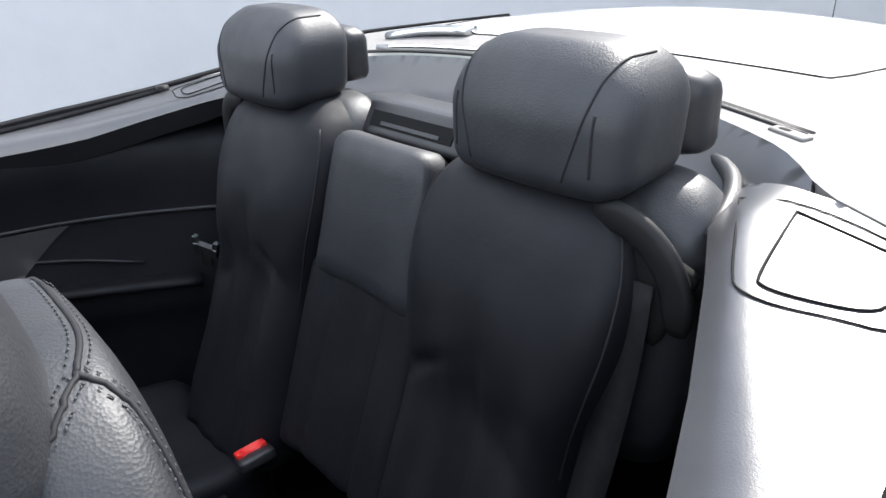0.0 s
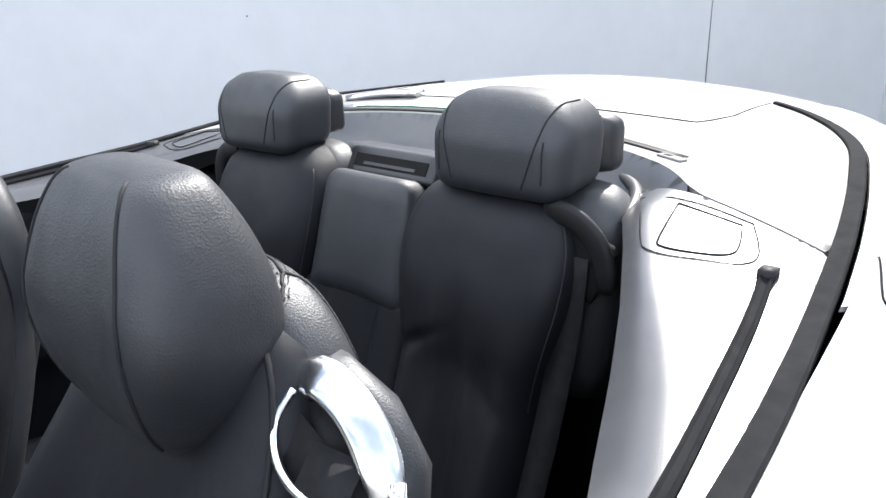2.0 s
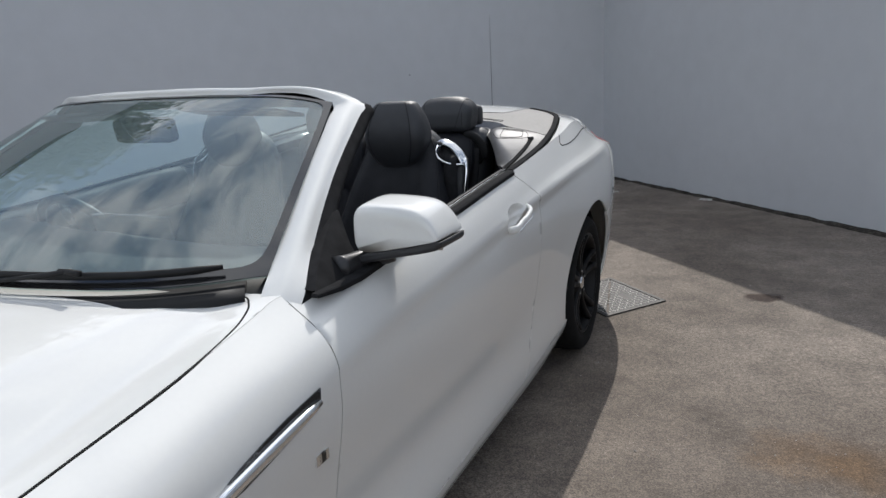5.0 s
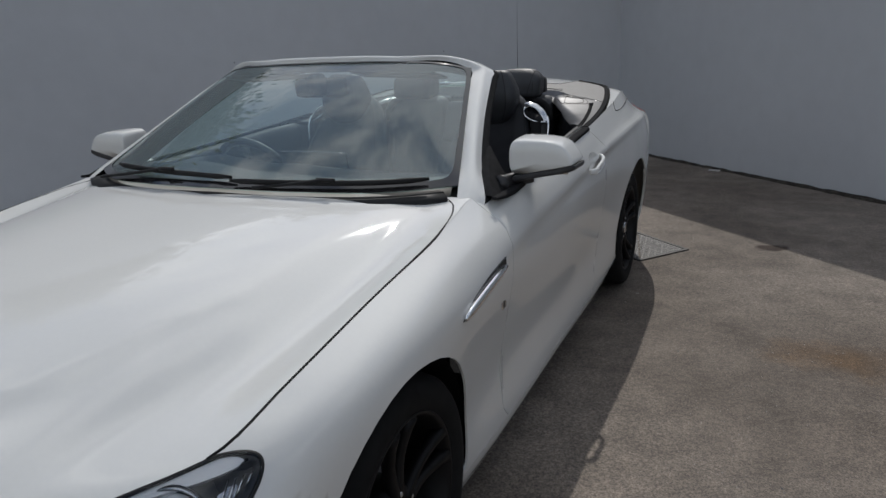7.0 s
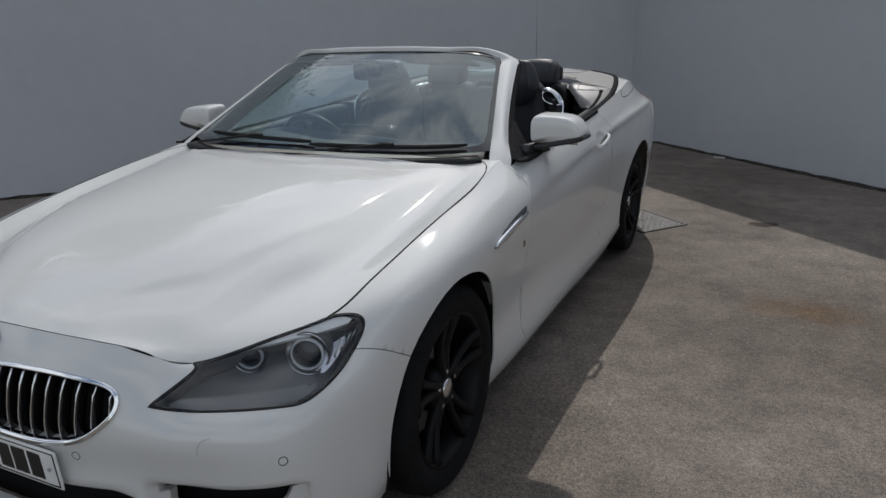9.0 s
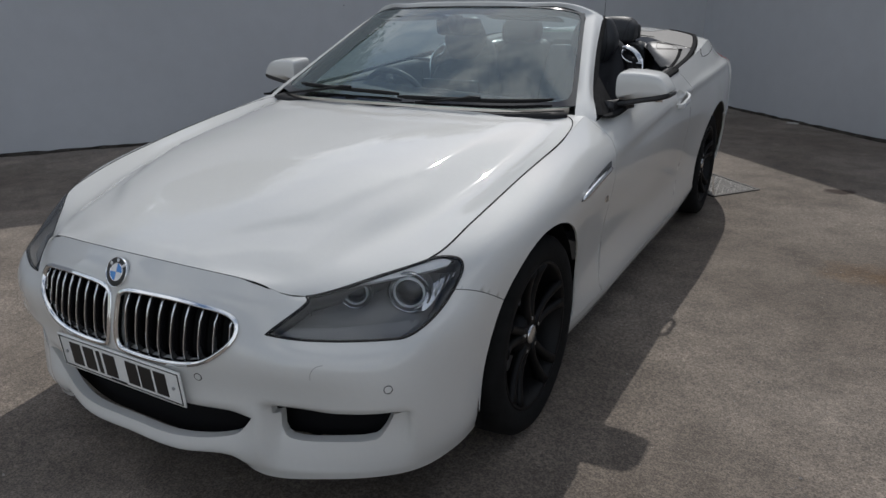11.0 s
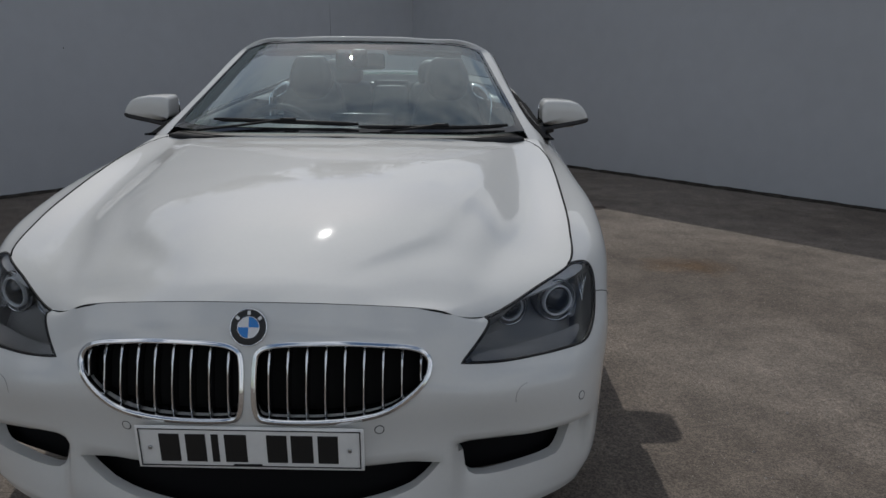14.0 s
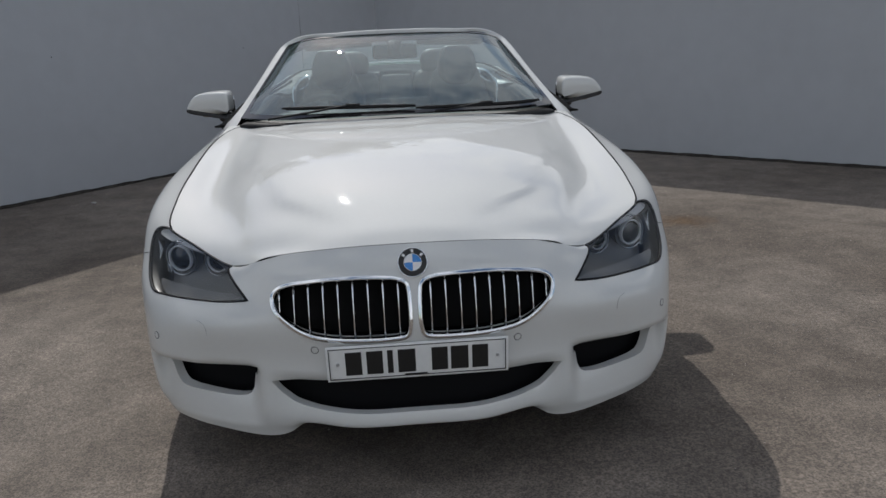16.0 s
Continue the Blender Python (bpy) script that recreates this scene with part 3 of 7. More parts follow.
# inspection cover with raised tread pattern, set into the ground
def ground_cover():
    a, b, c = Vector((1.203, 4.618, 0)), Vector((0.80, 5.005, 0)), Vector((0.925, 4.245, 0))
    u, w = (b - a), (c - a)
    lu, lw = u.length, w.length
    u, w = u.normalized(), w.normalized()
    m = Matrix(((u.x, w.x, 0, a.x), (u.y, w.y, 0, a.y), (0, 0, 1, 0), (0, 0, 0, 1)))
    frame_ = link_mesh("inspection_cover", *both(box_vf((0, 0, -0.03), (lu, 0.022, 0.004)), box_vf((0, lw - 0.022, -0.03), (lu, lw, 0.004)), box_vf((0, 0.022, -0.03), (0.022, lw - 0.022, 0.004)), box_vf((lu - 0.022, 0.022, -0.03), (lu, lw - 0.022, 0.004))),
                       IRON, None, "worn cast-iron inspection cover with a raised tread", smooth=False, category="inspection cover")
    bm = bmesh.new()
    bm.from_mesh(frame_.data)
    bm.transform(m)
    bmesh.ops.recalc_face_normals(bm, faces=bm.faces)
    bm.to_mesh(frame_.data)
    bm.free()
    def lay(vf):
        return [tuple(m @ Vector(p)) for p in vf[0]], [f[::-1] for f in vf[1]]
    # two three-cornered lids, split along the diagonal
    e = 0.026
    for tri in (((e, e), (lu - 0.034, e), (e, lw - 0.034)), ((lu - e, lw - e), (0.034, lw - e), (lu - e, 0.034))):
        v = [(x, y, 0.001) for x, y in tri] + [(x, y, -0.03) for x, y in tri]
        lid = link_mesh("lid", *lay((v, [(0, 1, 2), (5, 4, 3), (0, 3, 4, 1), (1, 4, 5, 2), (2, 5, 3, 0)])), IRON, frame_, smooth=False)
        bm = bmesh.new()
        bm.from_mesh(lid.data)
        bmesh.ops.recalc_face_normals(bm, faces=bm.faces)
        bm.to_mesh(lid.data)
        bm.free()
        verts, faces = [], []
        p = 0.030
        for i in range(int(lu / p)):
            for j in range(int(lw / p)):
                cx, cy = (i + 0.5) * p, (j + 0.5) * p
                cen = np.array([[cx, cy]])
                if not inside(tri, cen)[0] or min(abs(cx - e), abs(cy - e)) < 0.01 and tri[0][0] == e:
                    continue
                if abs(cx - lu * 0.35) < 0.06 and abs(cy - lw * 0.3) < 0.03:
                    continue
                d = 1 if (i + j) % 2 else -1
                for s_, (ax, ay) in enumerate(((0.0128, 0.0048),)):
                    k = len(verts)
                    for qx, qy, qz in ((-ax, -ay, 0), (ax, -ay, 0), (ax, ay, 0), (-ax, ay, 0), (-ax * 0.7, -ay * 0.5, 0.0035), (ax * 0.7, -ay * 0.5, 0.0035), (ax * 0.7, ay * 0.5, 0.0035), (-ax * 0.7, ay * 0.5, 0.0035)):
                        rx, ry = (qx * 0.707 - d * qy * 0.707), (d * qx * 0.707 + qy * 0.707)
                        verts.append((cx + rx, cy + ry, 0.001 + qz))
                    faces += [(k + 4, k + 5, k + 6, k + 7), (k, k + 1, k + 5, k + 4), (k + 1, k + 2, k + 6, k + 5), (k + 2, k + 3, k + 7, k + 6), (k + 3, k, k + 4, k + 7)]
        tr = link_mesh("raised_tread", *lay((verts, faces)), WORN_IRON, lid, "bright worn tread bars", smooth=False)
        bm = bmesh.new()
        bm.from_mesh(tr.data)
        bmesh.ops.recalc_face_normals(bm, faces=bm.faces)
        bm.to_mesh(tr.data)
        bm.free()


ground_cover()


# trees behind the left wall: seen mirrored in glass and paint
def tree(x, y, height, spread, seed):
    rnd = random.Random(seed)
    root = tagged(new("tree"), "leafy green tree standing behind the wall", "tree", "trees behind the wall")
    root.location = (x, y, 0)
    base_pts = [Vector((0, 0, -0.2)), Vector((0.05, 0.0, height * 0.25)), Vector((-0.05, 0.1, height * 0.5)), Vector((0.05, 0.0, height * 0.8))]
    pts = smooth_path([tuple(p) for p in base_pts], 14)
    tv = tube([tuple(p) for p in pts], oval(0.20, 0.20, 9), up=(0, 1, 0.01), scale=list(np.linspace(1.0, 0.25, 14)))
    tips, limbs = [], []
    for i in range(16):
        k = rnd.uniform(0.35, 0.95)
        p = Vector(pts[int(k * 13)])
        a = rnd.uniform(0, 6.283)
        out = Vector((math.cos(a), math.sin(a), rnd.uniform(0.2, 0.8)))
        ln = spread * rnd.uniform(0.55, 1.0) * (1.15 - 0.5 * k)
        end = p + out.normalized() * ln
        midp = p.lerp(end, 0.5) + Vector((0, 0, 0.12 * ln))
        limbs.append(tube([tuple(q) for q in smooth_path([tuple(p), tuple(midp), tuple(end)], 7)], oval(0.06, 0.06, 6), up=(0.1, 0.2, 1), scale=list(np.linspace(1, 0.25, 7))))
        tips += [(end, 0.55 * spread * 0.5), (midp, 0.35 * spread * 0.5), (p.lerp(end, 0.75), 0.4 * spread * 0.5)]
    link_mesh("trunk", *both(tv, *limbs), BARK, root, "brown branching trunk")
    verts, faces = [], []
    for c, r in tips:
        for _ in range(190):
            d = Vector((rnd.gauss(0, 1), rnd.gauss(0, 1), rnd.gauss(0, 0.8))) * (r * 0.55)
            q = c + d
            n_ = Vector((rnd.gauss(0, 1), rnd.gauss(0, 1), rnd.gauss(0.5, 1))).normalized()
            t_ = n_.orthogonal().normalized()
            b_ = n_.cross(t_)
            s_ = rnd.uniform(0.07, 0.15)
            k = len(verts)
            verts += [tuple(q - t_ * s_), tuple(q + b_ * s_ * 0.5), tuple(q + t_ * s_), tuple(q - b_ * s_ * 0.5)]
            faces.append((k, k + 1, k + 2, k + 3))
    link_mesh("crown", verts, faces, LEAF, root, "crown of small green leaves", smooth=False)
    return root


tree(-8.2, 5.4, 8.8, 3.2, 3)
tree(-4.6, 11.0, 8.0, 2.6, 4)
tree(-1.6, 13.9, 8.0, 2.8, 5)
tree(-10.5, 2.0, 9.6, 3.2, 6)
tree(4.6, 10.6, 6.4, 2.0, 8)

# ---- the car: rails of its body, one side; y runs from nose to tail ----
car = tagged(new("car"), "white two-door convertible car with its roof folded down", "car")

R_BOTTOM = [(-0.6, 0, 0.035, 0.19), (-0.4, 0.2, 0.045, 0.19), (-0.26, 0.35, 0.085, 0.188), (-0.2, 0.395, 0.085, 0.162), (0.02, 0.62, 0.150, 0.163), (0.2, 0.785, 0.272, 0.165),
            (0.4, 0.85, 0.43, 0.172), (0.6, 0.86, 0.6, 0.19), (0.9, 0.865, 0.9, 0.175), (1.3, 0.872, 1.3, 0.155), (2.3, 0.872, 2.3, 0.145), (3.3, 0.876, 3.3, 0.155),
            (3.75, 0.875, 3.75, 0.2), (4.3, 0.88, 4.3, 0.22), (4.7, 0.80, 4.66, 0.24), (5.0, 0.68, 4.78, 0.25), (5.4, 0.4, 4.86, 0.25), (5.8, 0, 4.88, 0.25)]
R_LIP = [(-0.6, 0, -0.005, 0.225), (-0.4, 0.2, 0.0, 0.225), (-0.2, 0.4, 0.05, 0.24), (0.02, 0.612, 0.12, 0.25), (0.2, 0.797, 0.235, 0.252),
         (0.4, 0.872, 0.41, 0.255), (0.6, 0.88, 0.6, 0.27), (0.9, 0.895, 0.9, 0.26), (1.3, 0.900, 1.3, 0.235), (2.3, 0.902, 2.3, 0.225), (3.3, 0.905, 3.3, 0.24),
         (3.75, 0.915, 3.75, 0.29), (4.3, 0.91, 4.3, 0.31), (4.7, 0.82, 4.68, 0.33), (5.0, 0.7, 4.8, 0.34), (5.4, 0.4, 4.88, 0.34), (5.8, 0, 4.9, 0.34)]
R_LOW = [(-0.6, 0, 0.015, 0.40), (-0.4, 0.2, 0.02, 0.40), (-0.2, 0.4, 0.062, 0.40), (0.02, 0.605, 0.118, 0.40), (0.2, 0.790, 0.205, 0.41),
         (0.4, 0.875, 0.39, 0.42), (0.6, 0.905, 0.6, 0.42), (0.9, 0.925, 0.9, 0.42), (1.3, 0.90, 1.3, 0.41), (2.3, 0.895, 2.3, 0.40), (3.3, 0.91, 3.3, 0.42),
         (3.75, 0.945, 3.75, 0.43), (4.3, 0.93, 4.3, 0.45), (4.7, 0.83, 4.7, 0.47), (5.0, 0.71, 4.82, 0.48), (5.4, 0.4, 4.89, 0.48), (5.8, 0, 4.91, 0.48)]
R_MID = [(-0.6, 0, 0.008, 0.50), (-0.4, 0.2, 0.012, 0.505), (-0.2, 0.4, 0.055, 0.51), (0.02, 0.6, 0.108, 0.51), (0.2, 0.775, 0.21, 0.525),
         (0.4, 0.88, 0.40, 0.56), (0.6, 0.915, 0.6, 0.56), (0.9, 0.94, 0.9, 0.57), (1.3, 0.92, 1.3, 0.57), (2.3, 0.918, 2.3, 0.57), (3.3, 0.925, 3.3, 0.60),
         (3.75, 0.962, 3.75, 0.63), (4.3, 0.945, 4.3, 0.64), (4.7, 0.86, 4.68, 0.67), (5.0, 0.71, 4.80, 0.66), (5.4, 0.4, 4.87, 0.66), (5.8, 0, 4.89, 0.66)]
R_LINE = [(-0.6, 0, 0.03, 0.60), (-0.4, 0.2, 0.037, 0.595), (-0.2, 0.4, 0.078, 0.58), (0.02, 0.6, 0.158, 0.582), (0.2, 0.77, 0.28, 0.605),
          (0.4, 0.865, 0.45, 0.65), (0.6, 0.915, 0.6, 0.68), (0.9, 0.945, 0.9, 0.735), (1.3, 0.945, 1.3, 0.75), (1.7, 0.943, 1.7, 0.755), (2.3, 0.944, 2.3, 0.79), (3.0, 0.946, 3.0, 0.86),
          (3.4, 0.956, 3.4, 0.89), (3.75, 0.962, 3.75, 0.905), (4.3, 0.932, 4.3, 0.92), (4.7, 0.85, 4.62, 0.92), (5.0, 0.7, 4.75, 0.91), (5.4, 0.4, 4.83, 0.91), (5.8, 0, 4.85, 0.91)]
R_SHOULDER = [(-0.6, 0, 0.054, 0.677), (-0.4, 0.2, 0.061, 0.667), (-0.2, 0.4, 0.106, 0.641), (0.02, 0.6, 0.225, 0.645), (0.2, 0.765, 0.37, 0.685),
              (0.4, 0.835, 0.48, 0.715), (0.6, 0.88, 0.62, 0.755), (0.9, 0.905, 0.9, 0.81), (1.3, 0.905, 1.3, 0.855), (1.6, 0.915, 1.6, 0.868), (2.3, 0.917, 2.3, 0.905),
              (3.0, 0.908, 3.0, 0.955), (3.4, 0.905, 3.4, 0.975), (3.75, 0.90, 3.75, 0.985), (4.3, 0.852, 4.3, 0.995), (4.7, 0.765, 4.57, 0.995), (5.0, 0.63, 4.69, 0.99), (5.4, 0.38, 4.77, 0.99), (5.8, 0, 4.79, 0.99)]
zc = curve([(3.3, 1.115), (3.55, 1.14), (3.8, 1.166), (4.0, 1.186), (4.3, 1.200), (4.55, 1.184), (4.74, 1.138), (4.9, 1.07)])


def step01(x, a, b):
    t = np.clip((x - a) / (b - a), 0, 1)
    return t * t * (3 - 2 * t)


def deck_height(x, y):
    a = np.abs(x) / 0.8
    t = np.clip((y - 3.9) / 0.6, 0, 1)
    return zc(y)[:, 0] - (0.04 * a**2 + (0.012 + 0.020 * t) * a**8) * (1 + 1.5 * t * t * (3 - 2 * t)) - 0.038 * (1 - step01(y, 3.615, 3.735)) * (1 - step01(np.abs(x), 0.42, 0.56))


R_BELT = [(-0.6, 0, 0.09, 0.73), (-0.4, 0.2, 0.102, 0.724), (-0.2, 0.4, 0.150, 0.699), (0.02, 0.535, 0.205, 0.660), (0.2, 0.68, 0.34, 0.70),
          (0.4, 0.777, 0.45, 0.736), (0.6, 0.80, 0.62, 0.785), (0.9, 0.812, 0.9, 0.845), (1.3, 0.815, 1.3, 0.91), (1.45, 0.806, 1.45, 0.934), (1.56, 0.802, 1.56, 0.951), (1.70, 0.850, 1.70, 0.945), (1.95, 0.868, 1.95, 0.962),
          (2.3, 0.868, 2.3, 0.982), (2.6, 0.867, 2.6, 1.006), (2.85, 0.865, 2.85, 1.024), (3.0, 0.863, 3.0, 1.036), (3.2, 0.857, 3.2, 1.053), (3.4, 0.85, 3.4, 1.071)]
R_BELT += [(t, x, y, float(deck_height(np.array([x]), np.array([y]))[0])) for t, x, y in
           ((3.66, 0.835, 3.66), (3.9, 0.822, 3.9), (4.3, 0.775, 4.3), (4.7, 0.68, 4.53), (5.0, 0.55, 4.645), (5.4, 0.3, 4.715), (5.8, 0, 4.735))]


def full(rail):
    """A rail of one side, carried on round the nose and the tail to the other side."""
    rail = [(s, x, y - 0.018 * max(0.0, 1 - y / 1.5), z + 0.004) for s, x, y, z in rail]
    nose = [(-1.2 - s, -x, y, z) for s, x, y, z in reversed(rail) if -0.6 < s <= 0.9]
    tail = [(11.6 - s, -x, y, z) for s, x, y, z in reversed(rail) if 4.2 < s < 5.8]
    return nose + list(rail) + tail


BODY = Sheet([full(r) for r in (R_BOTTOM, R_LIP, R_LOW, R_MID, R_LINE, R_SHOULDER, R_BELT)], (-0.6, 5.8), 0.13)

WHEEL_F, WHEEL_R, WHEEL_Z = 0.878, 3.785, 0.337


def arch(y0, radius, lift=0.01, n=28):
    """The wheel opening as (s, v) points, from front bottom over the top to rear bottom."""
    pts = []
    for i in range(n + 1):
        a = math.pi * (1.16 - 1.32 * i / n)
        pts.append((0.92, y0 + radius * math.cos(a), WHEEL_Z + lift + radius * math.sin(a)))
    return BODY.find(pts, (0, 1, 1))


ARCH_F, ARCH_R = arch(WHEEL_F - 0.006, 0.372), arch(WHEEL_R, 0.388, 0.022)
af0, af1, ar0, ar1 = ARCH_F[0], ARCH_F[-1], ARCH_R[0], ARCH_R[-1]


def side_of(vf, name, mat, label="", parent=None):
    a = link_mesh(name, *vf, mat, parent or car, label)
    b = link_mesh(name, *mirrored(vf), mat, parent or car, label)
    return a, b


# lamps and openings of the front, as outlines on the body
def front(points, times=3, keep=()):
    return rounded(BODY.find([(x, 0.15, z) for x, z in points], (1, 0.02, 1)), times, keep)


LAMP = BODY.find([(0.476, 0.095, 0.582), (0.557, 0.116, 0.577), (0.689, 0.18, 0.576), (0.752, 0.22, 0.577), (0.802, 0.26, 0.580), (0.828, 0.315, 0.604), (0.843, 0.365, 0.631),
                  (0.850, 0.42, 0.668), (0.851, 0.462, 0.703), (0.838, 0.475, 0.728), (0.80, 0.455, 0.736)]) + [(0.38, 6), (0.2, 6), (0.02, 6)]
LAMP = rounded(LAMP, 2, keep=(0, 13))
# kidney grilles, middle intake, side intakes
KIDNEY = front([(0.014, 0.49), (0.014, 0.60), (0.022, 0.645), (0.12, 0.653), (0.28, 0.645), (0.375, 0.632), (0.410, 0.600), (0.395, 0.550), (0.32, 0.495), (0.22, 0.480), (0.05, 0.478)])
INTAKE = front([(0.0, 0.246), (0.0, 0.346), (0.20, 0.347), (0.432, 0.346), (0.398, 0.300), (0.354, 0.268), (0.2, 0.249)], 2, keep=(0, 1, 3))
FOG = front([(0.474, 0.377), (0.60, 0.379), (0.72, 0.383), (0.800, 0.386), (0.802, 0.370), (0.766, 0.360), (0.744, 0.302), (0.722, 0.284), (0.62, 0.280), (0.525, 0.280), (0.494, 0.297), (0.486, 0.351), (0.475, 0.354)], 1, keep=(0, 3, 4, 5, 11, 12))

cut = BODY.find([(0.85, 0.425, 0.660), (0.91, 0.58, 0.60)])                      # bumper to fender
k_top = min(range(len(ARCH_F)), key=lambda i: abs(ARCH_F[i][1] - cut[1][1]) + 10 * (ARCH_F[i][0] > 0.8))

i_out = min(range(len(LAMP)), key=lambda i: (LAMP[i][0] - cut[0][0]) ** 2 + (0.13 * (LAMP[i][1] - cut[0][1])) ** 2)
lamp_under = [tuple(p) for p in LAMP[:i_out + 1]]
lamp_over = [tuple(p) for p in LAMP[i_out:]]


def flip_s(line):
    return [(-1.2 - s, v) for s, v in line][::-1]


half = [tuple(INTAKE[0])] + [tuple(p) for p in INTAKE[:1:-1]] + [tuple(INTAKE[1])]
intake_full = half + flip_s(half)[1:-1]


def sculpt(p, n):
    """The scooped hollows round the side openings and under the middle intake."""
    x, z = np.abs(p[:, 0]), p[:, 2]
    fog = step01(x, 0.450, 0.500) * (1 - step01(x, 0.785, 0.830)) * (1 - step01(z, 0.380, 0.390)) * np.clip((z - 0.195) / 0.15, 0, 1) ** 0.8 * (p[:, 1] < 0.6)
    mid = (1 - step01(x, 0.34, 0.47)) * (1 - step01(z, 0.342, 0.356)) * np.clip((z - 0.200) / 0.10, 0, 1) ** 0.8
    depth = 0.055 * fog + 0.032 * mid
    out = p.copy()
    out[:, 1] += depth
    return out


edge = [(s, 6) for s in np.linspace(-0.6, 0.0, 13)] + [tuple(LAMP[-1])] + lamp_under + [tuple(p) for p in ARCH_F[:k_top + 1]][::-1] + [(af0[0], 0), (-0.2, 0)]
bumper_line = edge + flip_s(edge)[:-1]
link_mesh("front_bumper", *skin(BODY, bumper_line, [KIDNEY, flip_s(KIDNEY), FOG, flip_s(FOG), intake_full], 0.014, gap=0.0014, depth=0.03, shape=sculpt), PAINT, car)

# shut line between bumper and fender
q = smooth_path([(s, v, 0) for s, v in (lamp_under[-1], ((lamp_under[-1][0] + ARCH_F[k_top][0]) / 2, (lamp_under[-1][1] + ARCH_F[k_top][1]) / 2), ARCH_F[k_top])], 24)
side_of(tube([tuple(p) for p in BODY.at(q[:, 0], q[:, 1])], oval(0.0010, 0.0010, 6)), "shut_line", DARK)

# fender, door, sill, rear quarter
DOOR_F = [(1.56, 6), (1.555, 5.4), (1.545, 4), (1.54, 2.5), (1.555, 1.3), (1.60, 1.0)]
DOOR_R = [(2.83, 6), (2.88, 5.5), (2.955, 4.8), (2.99, 4.0), (2.985, 3), (2.95, 2), (2.89, 1.2), (2.84, 1.0)]
fender = [tuple(p) for p in lamp_over if p[0] > 0.37 or p[1] < 5.2] + [(s, 6) for s in np.linspace(0.42, 1.5, 16)] + DOOR_F + [(af1[0], 1.0)]
fender += [tuple(p) for p in ARCH_F[k_top:] if p[1] > 1.0][::-1]


def undercut(p, n):
    """The creased shoulder line: the side falls away below it, more towards the tail."""
    y, z = p[:, 1], p[:, 2]
    z0 = np.interp(y, [1.2, 1.47, 1.7, 2.0, 2.4, 2.65, 3.0, 3.3, 3.6, 3.9, 4.3], [0.775, 0.810, 0.830, 0.849, 0.876, 0.894, 0.914, 0.932, 0.950, 0.962, 0.972])
    t = np.clip((z0 - z) / 0.042, 0, None)
    amp = (0.011 + 0.011 * step01(y, 1.9, 3.2)) * step01(y, 1.3, 1.9) * (1 - 0.6 * step01(y, 4.0, 4.4))
    return p - n * (amp * t * np.exp(1 - t))[:, None]


CUP = rounded(BODY.find([(0.93, 2.612, 0.862), (0.93, 2.620, 0.905), (0.93, 2.655, 0.930), (0.93, 2.72, 0.938), (0.93, 2.775, 0.927), (0.93, 2.795, 0.90), (0.93, 2.71, 0.866)], (0.2, 1, 1)), 3)
side_of(skin(BODY, fender, [], 0.024, gap=0.0016, depth=0.006, shape=undercut), "fender", PAINT)
door_line = [(s, 6) for s in np.linspace(1.60, 2.8, 14)] + DOOR_R + DOOR_F[::-1]
door_vf = skin(BODY, door_line, [CUP], 0.022, gap=0.0016, depth=0.008, shape=undercut)
doors = side_of(door_vf, "door", PAINT, "white painted door with a sculpted crease")
sill = [(af1[0] + 0.01, 0), (af1[0], 1.0)] + [(s, 1.0) for s in np.linspace(1.35, 3.3, 10)] + [(ar0[0], 1.0), (ar0[0] - 0.01, 0)]
side_of(skin(BODY, sill, [], 0.03), "sill", PAINT)
TAIL_S = 4.42
quarter = [(2.83, 6)] + [(s, 6) for s in np.linspace(2.87, TAIL_S, 14)] + [(TAIL_S, 5.4), (TAIL_S, 4.0), (TAIL_S - 0.03, 3.2)]
i_t = min(range(len(ARCH_R)), key=lambda i: abs(ARCH_R[i][1] - 3.0) + 10 * (ARCH_R[i][0] < 3.8))
quarter += [tuple(p) for p in ARCH_R[:i_t + 1] if p[1] > 1.0][::-1] + [(ar0[0], 1.0)] + [(2.84, 1.0)] + DOOR_R[::-1][1:-1]
side_of(skin(BODY, quarter, [], 0.022, gap=0.0016, depth=0.008, shape=undercut), "rear_quarter_panel", PAINT)
# shut line of the boot lid, from the opening out over the shoulder and back to the tail lamp
q = smooth_path([(s, v, 0) for s, v in [(3.585, 5.99)] + BODY.find([(0.868, 3.56, 1.045), (0.868, 3.66, 1.043), (0.85, 3.80, 1.046), (0.80, 4.15, 1.055), (0.74, 4.46, 1.05)])], 40)
side_of(tube([tuple(p) for p in BODY.at(q[:, 0], q[:, 1])], oval(0.0022, 0.0022, 6)), "shut_line", DARK)
# dark recess behind the shut lines of the doors
for line in (DOOR_F, DOOR_R):
    q = smooth_path([(s, v, 0) for s, v in line], 40)
    b = BODY.at(q[:, 0], q[:, 1])
    nn = BODY.normal(q[:, 0], q[:, 1])
    b = undercut(b, nn) - nn * 0.0075
    side_of(tube([tuple(p) for p in b], oval(0.006, 0.006, 8), up=(1, 0, 0.2)), "shut_line", DARK)
LAMP_R = [(TAIL_S + 0.02, 5.3), (4.7, 5.35), (5.05, 5.2), (5.1, 4.2), (4.75, 3.75), (TAIL_S + 0.02, 4.3)]
rear_edge = [tuple(p) for p in ARCH_R[i_t:] if p[1] > 0.02][::1]
rb = [(TAIL_S - 0.03, 3.2), (TAIL_S, 4.0), (TAIL_S, 6)] + [(s, 6) for s in np.linspace(4.5, 5.8, 12)]
rb_half = [(ar1[0], 0)] + rear_edge[::-1] + rb
rb_line = rb_half + [(11.6 - s, v) for s, v in rb_half[::-1]][1:]
